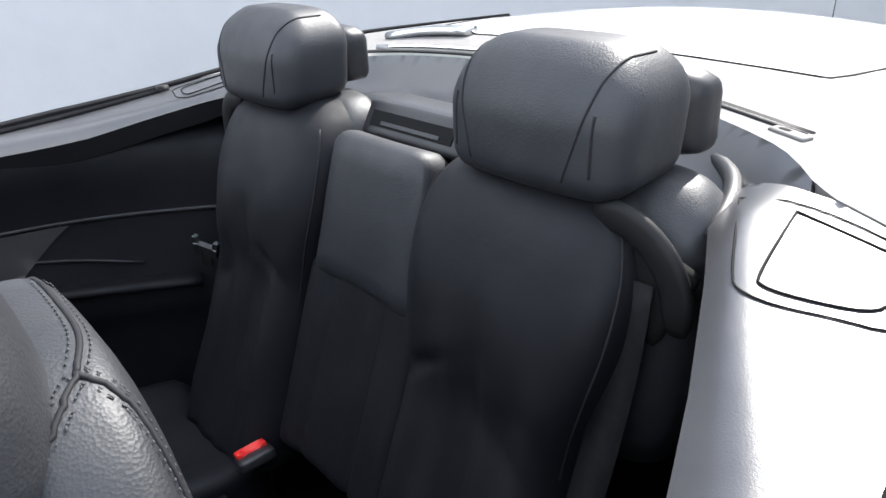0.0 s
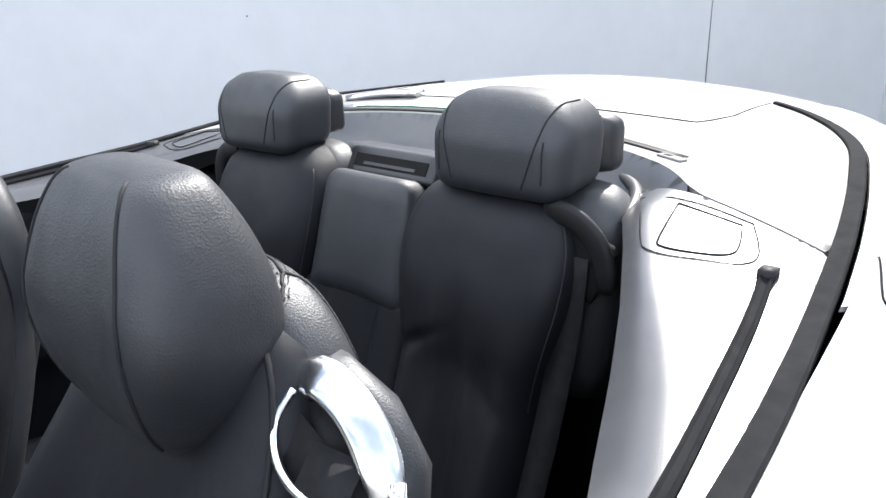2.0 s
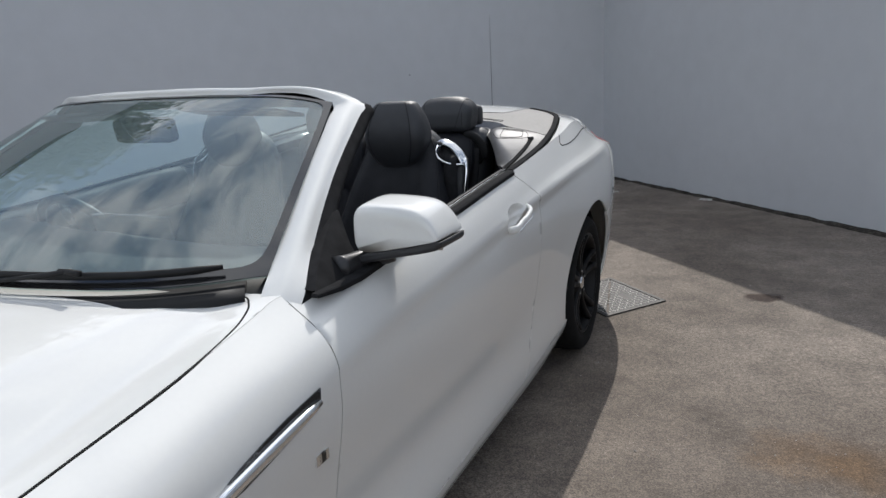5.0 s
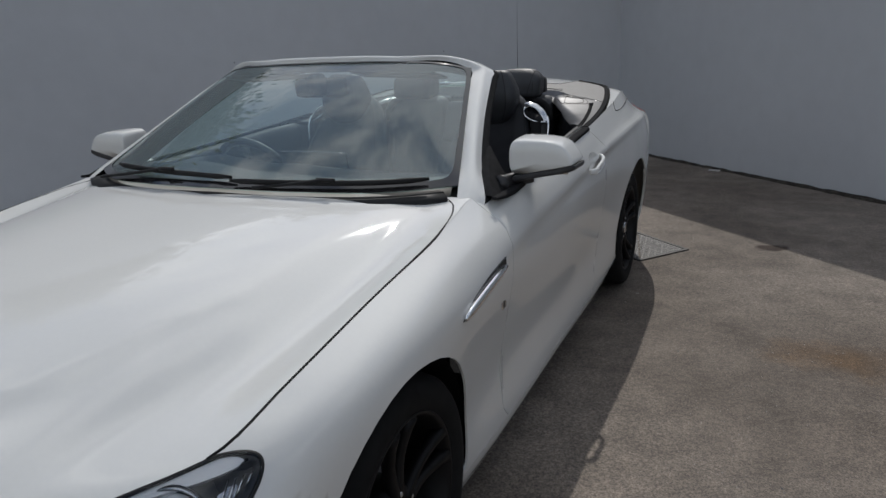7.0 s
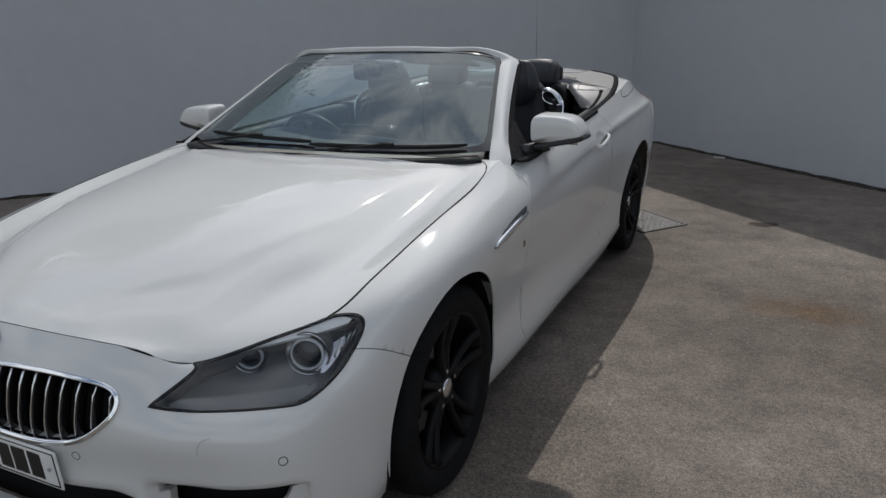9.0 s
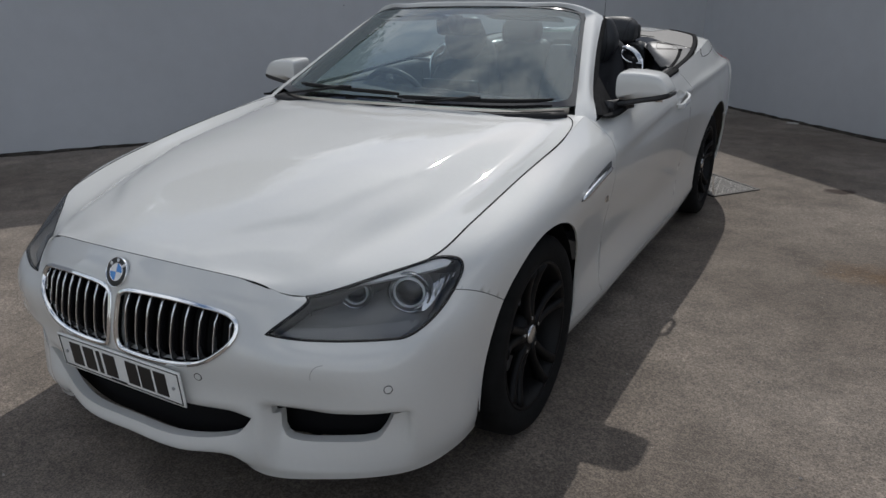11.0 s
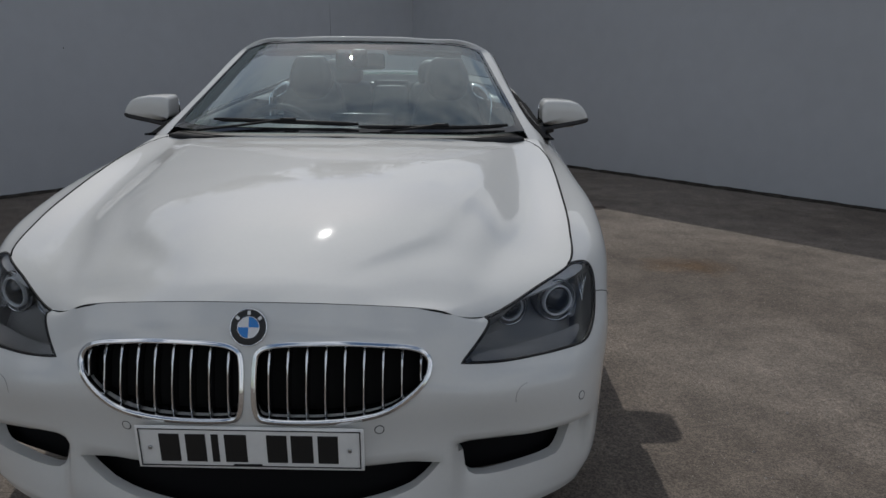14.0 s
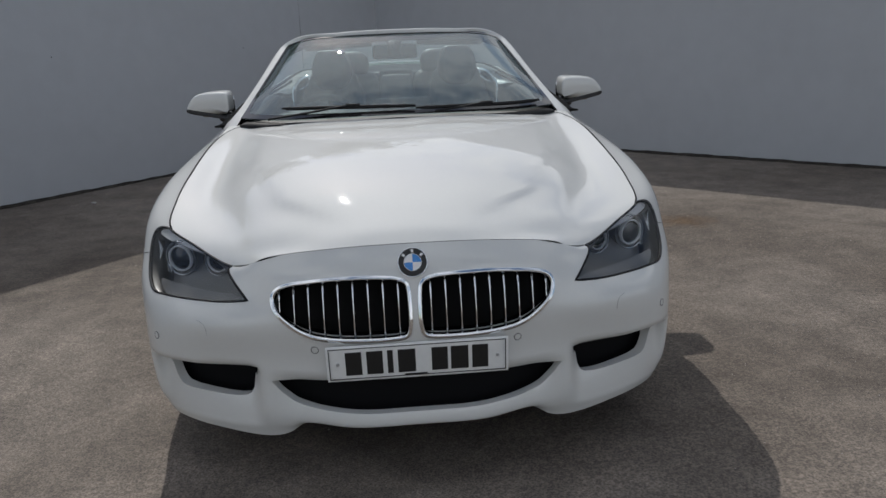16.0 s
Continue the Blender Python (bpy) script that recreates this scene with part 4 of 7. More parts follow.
lr = rounded(LAMP_R, 2)
lr2 = [(11.6 - s, v) for s, v in lr][::-1]
link_mesh("rear_bumper", *skin(BODY, rb_line, [lr, lr2], 0.04), PAINT, car)
for q, nm in ((lr, "tail_lamp"), (lr2, "tail_lamp")):
    link_mesh(nm, *skin(BODY, q, [], 0.03, gap=0.002, lift=0.002), LAMP_RED, car, "red tail lamp")

# bonnet
belt = curve(R_BELT)


def on_belt(t, s):
    return (t, *[float(q) for q in belt(s)[0]])


H_MID = [on_belt(0, -0.6), (0.05, 0, 0.132, 0.757), (0.11, 0, 0.20, 0.783), (0.21, 0, 0.3, 0.815), (0.5, 0, 0.6, 0.889), (0.8, 0, 0.9, 0.932), (1.1, 0, 1.2, 0.961), (1.4, 0, 1.44, 0.978)]
H_IN = [on_belt(0, -0.4), (0.05, 0.212, 0.145, 0.746), (0.11, 0.225, 0.215, 0.772), (0.21, 0.24, 0.31, 0.807), (0.5, 0.28, 0.6, 0.882), (0.8, 0.30, 0.9, 0.926), (1.1, 0.32, 1.2, 0.956), (1.4, 0.34, 1.46, 0.973)]
H_DOME = [on_belt(0, -0.2), (0.05, 0.415, 0.187, 0.705), (0.11, 0.433, 0.25, 0.735), (0.21, 0.46, 0.36, 0.773), (0.5, 0.53, 0.62, 0.841), (0.8, 0.56, 0.9, 0.889), (1.1, 0.585, 1.2, 0.928), (1.4, 0.60, 1.50, 0.960)]
H_VALE = [on_belt(0, -0.08), (0.05, 0.503, 0.213, 0.686), (0.11, 0.530, 0.272, 0.708), (0.21, 0.57, 0.37, 0.731), (0.5, 0.662, 0.63, 0.780), (0.8, 0.698, 0.9, 0.831), (1.1, 0.708, 1.2, 0.889), (1.4, 0.70, 1.54, 0.954)]
h_t, h_q = (0, 0.08, 0.16, 0.24, 0.32, 0.42, 0.54, 0.76, 0.96, 1.14, 1.27, 1.4), (0.02, 0.1, 0.2, 0.3, 0.4, 0.5, 0.65, 0.9, 1.12, 1.3, 1.43, 1.56)
H_EDGE = [on_belt(float(t), float(np.interp(t, h_t, h_q))) for t in np.linspace(0, 1.4, 57)]
h_rails = [[(s, x, y - 0.018 * max(0.0, 1 - y / 1.5), z + 0.004) for s, x, y, z in r] for r in (H_EDGE, H_VALE, H_DOME, H_IN, H_MID)]
HOOD = Sheet(h_rails + [[(s, -x, y, z) for s, x, y, z in r] for r in h_rails[-2::-1]], (0, 1.4), 0.19)
nose = np.linspace(1.05, 6.95, 60)
link_mesh("shut_line", *tube([tuple(p) for p in HOOD.at(np.zeros(60), nose) - HOOD.normal(np.full(60, 0.01), nose) * 0.0045], oval(0.0042, 0.0042, 8)), DARK, car)


def bonnet_shape(p, n):
    """Two creases that fan out from the badge: the bonnet falls away outside them."""
    x, y = np.abs(p[:, 0]), p[:, 1]
    t = np.clip((x - np.interp(y, [0.08, 0.16, 0.40, 0.80, 1.45], [0.10, 0.17, 0.40, 0.555, 0.61])) / 0.055, 0, None)
    return p - n * (0.0075 * step01(y, 0.11, 0.35) * (1 - 0.7 * step01(y, 1.0, 1.4)) * t * np.exp(1 - t))[:, None]


H_CORNER = [(1.12, 0.0), (1.24, 0.06), (1.32, 0.22), (1.37, 0.48), (1.395, 0.85), (1.4, 1.2)]
link_mesh("bonnet", *skin(HOOD, [(0, 0), (0, 2), (0, 4), (0, 6), (0, 8)] + [(s, 8 - v) for s, v in H_CORNER] + [(1.4, 6), (1.4, 4), (1.4, 2)] + H_CORNER[::-1], [], 0.022, gap=0.0016, shape=bonnet_shape), PAINT, car, "white bonnet with a raised centre")
for flip in (False, True):
    tri = H_CORNER + [(1.4, 0.0)]
    tri = [(s, 8 - v) for s, v in tri] if flip else tri
    link_mesh("fender_corner", *skin(HOOD, tri, [], 0.02, gap=-0.0025, depth=0.006), PAINT, car)
    q = smooth_path([(s, 8 - v if flip else v, 0) for s, v in [(0.30, 0.0), (0.6, 0.0), (0.9, 0.0)] + H_CORNER], 60)
    link_mesh("shut_line", *tube([tuple(p) for p in HOOD.at(q[:, 0], q[:, 1]) - HOOD.normal(q[:, 0], q[:, 1]) * 0.0022], oval(0.0038, 0.0030, 8)), DARK, car)


# boot lid, deck trim and the black strip round the opening
DECK = Plan(deck_height)
STRIP = [(0.852, 2.86), (0.839, 3.2), (0.815, 3.45), (0.790, 3.65), (0.757, 3.83), (0.712, 4.0), (0.64, 4.14), (0.56, 4.235), (0.49, 4.285)]
strip_pts = smooth_path([(x, y, 0) for x, y in STRIP], 80)


def along(points, z=0.0):
    """Plan points laid on the deck, or on the belt line ahead of it."""
    out = []
    for x, y in points:
        zd = float(deck_height(np.array([x]), np.array([y]))[0])
        zb = float(belt(y)[0][2])
        w = min(1.0, max(0.0, (y - 3.25) / 0.30))
        out.append((x, y, zb * (1 - w) + zd * w + z))
    return out


back_line = [(float(p[0]), float(p[1])) for p in belt(np.linspace(3.46, 5.8, 90))]
strip_back = [(x + 0.017, y + 0.004) for x, y, _ in strip_pts if 3.42 < y]
boot = [(0.0, 3.965), (0.25, 3.962), (0.45, 3.965), (0.49, 4.06), (0.485, 4.295)] + strip_back[::-1] + back_line
boot_line = boot + [(-x, y) for x, y in boot[::-1]][1:-1]

def seam_line(points, lift=0.0004, r=0.0022):
    """A dark shut line lying in the gap between two panels of the deck."""
    pts = [(x, y, float(deck_height(np.array([x]), np.array([y]))[0]) + lift) for x, y in points]
    return tube(pts, oval(r, r * 0.7, 6))


for sgn in (1, -1):
    line = [(0.0, 3.9635), (0.12, 3.962), (0.25, 3.960), (0.36, 3.9605), (0.445, 3.9625), (0.462, 3.995), (0.481, 4.06), (0.4805, 4.16), (0.481, 4.28)]
    link_mesh("shut_line", *seam_line([(sgn * x, y) for x, y in line]), DARK, car)
link_mesh("boot_lid", *skin(DECK, boot_line, [], 0.026, gap=0.0012, depth=0.008), PAINT, car, "white boot lid with a creased edge")
strip_in = [(x - 0.001, y) for x, y, _ in strip_pts]
inner = [(0.775, 2.97), (0.725, 3.08), (0.675, 3.20), (0.622, 3.32), (0.562, 3.44), (0.507, 3.54), (0.475, 3.625)]
LID = [(0.520, 3.578), (0.60, 3.592), (0.690, 3.570), (0.730, 3.490), (0.715, 3.455), (0.674, 3.445), (0.632, 3.431), (0.600, 3.431), (0.583, 3.448)]


def trim_height(x, y):
    """Side trim beside the rear seats: belt line outside, rolling down towards the seat."""
    w = np.clip((y - 3.25) / 0.30, 0, 1)
    b = belt(np.clip(y, 2.9, 4.2))[:, 2]
    z = b * (1 - w) + deck_height(x, y) * w - 0.002
    xi = np.interp(y, [p[1] for p in inner], [p[0] for p in inner])
    wide = 0.040 + 0.03 * (1 - step01(y, 3.15, 3.42))
    d = np.clip((np.abs(x) - xi) / wide, 0, 1)
    return z - (0.016 + 0.010 * (1 - step01(y, 3.15, 3.42))) * (1 - d) ** 2 * step01(y, 2.95, 3.1)


TRIM_SHEET = Plan(trim_height)
trim_line = inner + [(0.60, 3.62), (0.785, 3.555)] + [p for p in strip_in if p[1] < 3.55][::-1]
for sgn in (1, -1):
    vf = skin(TRIM_SHEET, trim_line, [], 0.014, gap=0.0015, depth=0.06)
    if sgn < 0:
        vf = mirrored(vf)
    t_ob = link_mesh("side_trim", *vf, SOFT, car, "dark grey grained side trim beside the rear seat")
    # outline of the flap and of the panel in it
    for line, r in ((LID, 0.0012), ([(0.582, 3.572), (0.680, 3.556), (0.700, 3.494), (0.693, 3.468), (0.642, 3.451), (0.612, 3.448), (0.602, 3.456)], 0.0015)):
        ln = rounded(line, 2, keep=(0, 2) if line is LID else (0, 1))
        ln = list(ln) + [ln[0]]
        xy = np.array([(x, y) for x, y in ln])
        hz = trim_height(xy[:, 0], xy[:, 1])
        link_mesh("flap_line", *tube([(sgn * x, y, z + 0.0012) for (x, y), z in zip(ln, hz)], oval(r, r * 0.7, 6)), DARK, t_ob)
    cx, cy = np.array([0.818, 0.806, 0.788, 0.768, 0.751]), np.array([2.90, 3.05, 3.20, 3.35, 3.45])
    chan = [(sgn * x, y, z + 0.005) for x, y, z in zip(cx, cy, trim_height(cx, cy))]
    chan = smooth_path(chan, 16)
    link_mesh("roof_channel", *tube(chan, [(-0.010, 0), (-0.008, 0.003), (-0.005, 0.0), (0.001, -0.002), (0.004, 0.003), (0.007, 0.0), (0.007, -0.02), (-0.010, -0.02)]), STRIPM, t_ob, "black roof seal channel", smooth=False)
    link_mesh("channel_end", *both(box_vf((-0.011, -0.012, -0.01), (0.009, 0.012, 0.007))), RUBBER, t_ob).matrix_basis = pose(*chan[-1])

# black strip, with a bright bead, from the mirror round to the boot
for sgn in (1, -1):
    w = np.linspace(0, 1, 16)
    pts = [(0.868 - 0.010 * k, 1.585 + (2.85 - 1.585) * k, float(belt(1.60 + 1.25 * k)[0][2]) + 0.003) for k in w]
    full_pts = [(sgn * x, y, z) for x, y, z in pts]
    d_ob = doors[0] if sgn > 0 else doors[1]
    sec = [(-0.013 * sgn, -0.012), (-0.013 * sgn, 0.004), (-0.011 * sgn, 0.0055), (0.012 * sgn, 0.0040), (0.017 * sgn, 0.0005), (0.017 * sgn, -0.012)]
    link_mesh("window_seal", *tube(full_pts, sec if sgn > 0 else sec[::-1], scale=[0.55, 0.85] + [1.0] * 14), STRIPM, d_ob, "black window seal", smooth=False)
    bead = [(x - sgn * 0.024, y, z + 0.006) for x, y, z in full_pts[3:]]
    link_mesh("inner_seal", *tube(bead, oval(0.0045, 0.006, 8)), RUBBER, d_ob)
    bead2 = [(x - sgn * 0.0165, y, z + 0.008) for x, y, z in full_pts[3:]]
    link_mesh("bright_bead", *tube(bead2, oval(0.0017, 0.0017, 8)), SATIN, d_ob, "thin bright bead")
    rp = [(sgn * x, y, z) for x, y, z in along([(x, y) for x, y, _ in strip_pts], 0.006)]
    scale = list(np.linspace(1.1, 1.0, 32)) + [1.0] * 28 + list(np.linspace(1.0, 0.45, 20))
    sec = [(-0.0125 * sgn, -0.014), (-0.0125 * sgn, 0.000), (-0.011 * sgn, 0.0020), (0.010 * sgn, 0.0025), (0.0125 * sgn, 0.000), (0.0125 * sgn, -0.014)]
    link_mesh("opening_strip", *tube(rp, sec if sgn > 0 else sec[::-1], scale=scale), STRIPM, car, "black rubber strip round the opening", smooth=False)

# shelf behind the rear seats, one piece with the cover over the folded roof; it rolls down steeply towards the seats
ROLL = curve([(0.0, 3.800), (0.20, 3.790), (0.34, 3.762), (0.45, 3.718), (0.52, 3.678), (0.60, 3.600), (0.70, 3.45)])
roll_x = np.linspace(0, 0.70, 90)
roll_y = ROLL(roll_x)[:, 0]


def shelf_height(x, y):
    a = np.abs(x)
    w = step01(a, 0.50, 0.60)
    base = deck_height(x, np.maximum(y, 3.74)) * (1 - w) + deck_height(x, y) * w
    d = np.sqrt(((a[:, None] - roll_x) ** 2 + (np.asarray(y)[:, None] - roll_y) ** 2).min(1)) * (y < np.interp(a, roll_x, roll_y))
    return base - 0.078 * step01(d, -0.030, 0.090) + 0.078 * step01(np.zeros(1), -0.030, 0.090)


SHELF = Plan(shelf_height)
seat_edge = [(0.0, 3.590), (0.40, 3.590), (0.50, 3.600), (0.575, 3.616)]
roll_line = [(float(x), float(y)) for x, y in zip(roll_x[::3], roll_y[::3]) if y > 3.62]
outer_edge = [(0.60, 3.618), (0.785, 3.555)] + [p for p in strip_in if p[1] > 3.57] + [(0.475, 4.27), (0.475, 4.06), (0.435, 3.957), (0.25, 3.955), (0.0, 3.958)]
# the roll's shade is put into its colour: darker trim ahead of roll_line
for name, half, mat, lab in (("parcel_shelf", seat_edge + roll_line[::-1], SOFT, "dark grey parcel shelf rolling down behind the rear seats"), ("folded_roof_cover", roll_line + outer_edge, COVER, "pale grey textured cover over the folded roof")):
    link_mesh(name, *skin(SHELF, half + [(-x, y) for x, y in half[::-1]][1:-1], [], 0.018, gap=0.0), mat, car, lab)
for sgn in (1, -1):
    lip = smooth_path([(0.37, 3.735, 1.108), (0.435, 3.692, 1.110), (0.485, 3.632, 1.108), (0.508, 3.575, 1.100), (0.515, 3.53, 1.085)], 20)
    link_mesh("well_lip", *tube([(sgn * x, y, z) for x, y, z in lip], oval(0.011, 0.010, 10), scale=[0.5, 0.8] + [1.0] * 16 + [0.8, 0.5]), TRIM, car, "dark rounded lip beside the headrest")
link_mesh("shelf_ledge", *loft([[(x, y, z) for y, z in ((3.715, 1.085), (3.712, 1.100), (3.690, 1.112), (3.62, 1.122), (3.59, 1.117), (3.59, 1.06), (3.70, 1.06))] for x in np.linspace(-0.20, 0.20, 6)]), SOFT, car, "dark grey ledge above the slotted panel")
slit = smooth_path([(-0.512, 3.753, 0), (-0.30, 3.803, 0), (0, 3.825, 0), (0.30, 3.803, 0), (0.512, 3.753, 0)], 24)
slit3 = [(x, y, float(deck_height(np.array([x]), np.array([y]))[0]) + 0.0005) for x, y, _ in slit]
link_mesh("window_slit_seal", *tube(slit3, [(-0.010, -0.012), (-0.010, 0.001), (-0.006, 0.003), (-0.002, -0.002), (0.002, -0.002), (0.006, 0.003), (0.010, 0.001), (0.010, -0.012)]), RUBBER, car, "black rubber lips of the rear window slit")
link_mesh("rear_window_edge", *tube([(x, y - 0.012, z + 0.010) for x, y, z in slit3[3:-3]], oval(0.003, 0.006, 6)), GREEN_GLASS, car, "green glass edge of the lowered rear window")
for sgn in (1, -1):
    bracket = part("slit_end", block((0.052, 0.020, 0.006), 0.0028, 5), COVER, car, "pale end bracket of the slit")
    bracket.matrix_basis = pose(sgn * 0.494, 3.740, slit3[0][2] + 0.001, 0, 4 * sgn, -16 * sgn)
    part("bracket_hole", block((0.018, 0.011, 0.004), 0.0018, 3), DARK, bracket).matrix_basis = pose(-0.008 * sgn, 0, 0.0016)
# bright trim on the far corner of the roof cover
link_mesh("cover_hinge_trim", *tube(smooth_path([(-0.50, 3.90, 1.165), (-0.40, 3.93, 1.180), (-0.28, 3.95, 1.186)], 8), oval(0.022, 0.010, 10, 3.0)), SATIN, car, "bright metal hinge cover")


# ---- windscreen ----
W_GLASS = [(0, 0.750, 1.590, 0.984), (0.2, 0.716, 1.685, 1.033), (0.5, 0.661, 1.874, 1.145), (0.86, 0.593, 2.110, 1.279), (0.97, 0.572, 2.172, 1.312), (1.04, 0.535, 2.165, 1.330), (1.5, 0.3, 2.068, 1.352), (2, 0, 2.046, 1.357)]
W_CROWN = [(0, 0.797, 1.588, 0.972), (0.2, 0.757, 1.702, 1.040), (0.5, 0.693, 1.898, 1.154), (0.86, 0.627, 2.146, 1.288), (0.97, 0.606, 2.206, 1.319), (1.04, 0.565, 2.190, 1.341), (1.5, 0.3, 2.080, 1.371), (2, 0, 2.056, 1.377)]
W_EDGE = [(0, 0.833, 1.603, 0.952), (0.2, 0.772, 1.735, 1.020), (0.5, 0.708, 1.935, 1.145), (0.86, 0.646, 2.190, 1.280), (0.97, 0.632, 2.245, 1.306), (1.04, 0.590, 2.245, 1.329), (1.5, 0.3, 2.158, 1.363), (2, 0, 2.136, 1.369)]
W_OUT = [(0, 0.838, 1.645, 0.945), (0.2, 0.782, 1.775, 1.012), (0.5, 0.716, 1.975, 1.136), (0.86, 0.652, 2.235, 1.275), (0.97, 0.636, 2.280, 1.298), (1.04, 0.590, 2.262, 1.318), (1.5, 0.3, 2.166, 1.348), (2, 0, 2.144, 1.353)]
W_SEAL = [(s, x - 0.016, y + 0.008, z - 0.024) for s, x, y, z in W_OUT]
W_LINE = [(s, x - 0.055 * min(1.0, (2 - s) * 1.5), y - 0.020, z - 0.036) for s, x, y, z in W_OUT]


def over(rail):
    return list(rail) + [(4 - s, -x, y, z) for s, x, y, z in reversed(rail) if s < 2]


for r_, d_ in ((W_GLASS, (0.020, -0.065, -0.040)), (W_CROWN, (0.016, -0.065, -0.045)), (W_EDGE, (0.010, -0.055, -0.045)), (W_OUT, (0.006, -0.055, -0.045)), (W_SEAL, (0.004, -0.045, -0.045)), (W_LINE, (0.0, -0.045, -0.05))):
    r_.insert(0, (-0.12, r_[0][1] + d_[0], r_[0][2] + d_[1], r_[0][3] + d_[2]))
screen = tagged(new("windscreen"), "")
screen.parent = car


def strip_sheet(rails, n=90, m=8):
    sh = Sheet(rails, (-0.12, 4.12), 0.1)
    ss, vv = np.linspace(-0.12, 4.12, n), np.linspace(0, len(rails) - 1, m * (len(rails) - 1) + 1)
    verts, faces = [], []
    for s in ss:
        verts += [tuple(p) for p in sh.at(np.full(len(vv), s), vv)]
    k = len(vv)
    for i in range(n - 1):
        for j in range(k - 1):
            faces.append((i * k + j, i * k + j + 1, (i + 1) * k + j + 1, (i + 1) * k + j))
    return verts, faces


link_mesh("frame", *strip_sheet([over(W_GLASS), over(W_CROWN), over(W_EDGE)]), PAINT, screen, "white painted windscreen frame")
link_mesh("frame_lining", *strip_sheet([over(W_EDGE), over(W_OUT), over(W_SEAL), over(W_LINE), over([(s, x * 0.995, y + 0.01, z - 0.012) for s, x, y, z in W_GLASS])]), STRIPM, screen, "black lining and seal of the windscreen frame")
base = curve([(0, 0, 1.345, 0.990), (0.4, 0.3, 1.375, 0.985), (0.75, 0.570, 1.465, 0.980), (1.0, 0.750, 1.590, 0.984)])
topc = curve([(0, 0, 2.046, 1.356), (0.45, 0.27, 2.062, 1.352), (0.85, 0.50, 2.122, 1.336), (1.0, 0.575, 2.165, 1.317)])


def glass_point(u, w):
    """u: -1 .. 1 across; w: 0 at the cowl .. 1 at the header."""
    a = np.abs(u)
    b, t = base(a), topc(a)
    p = b + (t - b) * np.atleast_1d(w)[:, None]
    bulge = 0.030 * 4 * np.atleast_1d(w) * (1 - np.atleast_1d(w)) * (1 - a**4)
    p = p + bulge[:, None] * np.array([0, -0.55, 0.83])
    p[:, 0] *= np.sign(u) + (u == 0)
    return p


class ScreenSheet:
    metric = 0.9

    def at(self, s, v):
        s, v = np.atleast_1d(np.asarray(s, float)), np.atleast_1d(np.asarray(v, float))
        return glass_point(np.clip(s, -1, 1), v)

    def normal(self, s, v):
        e = 1e-3
        a = self.at(np.clip(s + e, -1, 1), v) - self.at(np.clip(s - e, -1, 1), v)
        b = self.at(s, v + e) - self.at(s, v - e)
        n = np.cross(a, b)
        return n / np.maximum(np.linalg.norm(n, axis=1, keepdims=True), 1e-12)


SCREEN = ScreenSheet()
outline = [(-1, 0), (1, 0), (1, 1), (-1, 1)]
pane = link_mesh("pane", *skin(SCREEN, outline, [], 0.05, gap=0.0, depth=0.004), GLASS, screen, "tinted windscreen glass")
pane.visible_shadow = False
side = [(0.90, 0.045), (0.955, 0.058), (0.974, 0.11), (0.976, 0.30), (0.976, 0.70), (0.974, 0.93), (0.955, 0.978), (0.90, 0.985)]
clear = rounded(side + [(0.30, 0.985), (-0.30, 0.985)] + [(-u, w) for u, w in side[::-1]] + [(-0.30, 0.035), (0.30, 0.035)], 2)
link_mesh("black_border", *skin(SCREEN, outline, [clear], 0.05, gap=0.0, depth=0.002, lift=0.0025), GLOSS, screen, "black printed border of the glass")
# cowl below the glass
cowl_pts = [tuple(p) for p in base(np.linspace(0.95, 0, 14))] + [(-p[0], p[1], p[2]) for p in base(np.linspace(0.08, 0.95, 13))]
link_mesh("cowl", *tube([(x, y - 0.006, z - 0.022) for x, y, z in cowl_pts], [(-0.05, 0.0), (-0.05, -0.03), (0.06, -0.03), (0.06, 0.004), (0.0, 0.010)]), RUBBER, car, "black plastic cowl below the windscreen")


def wiper(name, u0, w0, u1, w1, pivot):
    a = glass_point(np.linspace(u0, u1, 14), np.linspace(w0, w1, 14)) + np.array([0, -0.012, 0.018])
    sec = [(-0.005, -0.010), (-0.006, 0.002), (-0.002, 0.006), (0.002, 0.006), (0.006, 0.002), (0.005, -0.010)]
    sc = [0.5] + [1.0] * 12 + [0.6]
    ob = link_mesh(name, *tube([tuple(p) for p in a], sec, scale=sc), RUBBER, car, "black windscreen wiper blade")
    arm = smooth_path([pivot, (0.5 * (pivot[0] + a[7][0]), 0.5 * (pivot[1] + a[7][1]) - 0.012, 0.5 * (pivot[2] + a[7][2]) + 0.004), tuple(a[7] + np.array([0, -0.004, 0.010]))], 8)
    link_mesh("wiper_arm", *tube([tuple(p) for p in arm], oval(0.0075, 0.005, 8, 3.0)), RUBBER, ob)
    link_mesh("wiper_hinge", *loft([[(x + a[7][0], y * 0.7 + a[7][1] - 0.008, z + a[7][2] + 0.008) for x, y, z in [(0.030 * k, 0.010 * math.cos(q), 0.007 * math.sin(q)) for q in np.linspace(0, 2 * math.pi, 9)[:-1]]] for k in (-1, -0.3, 0.3, 1)]), RUBBER, ob)
    return ob


wiper("wiper", 0.10, 0.022, 0.90, 0.034, (0.16, 1.352, 0.996))
wiper("wiper", -0.72, 0.075, 0.10, 0.040, (-0.60, 1.452, 0.985))


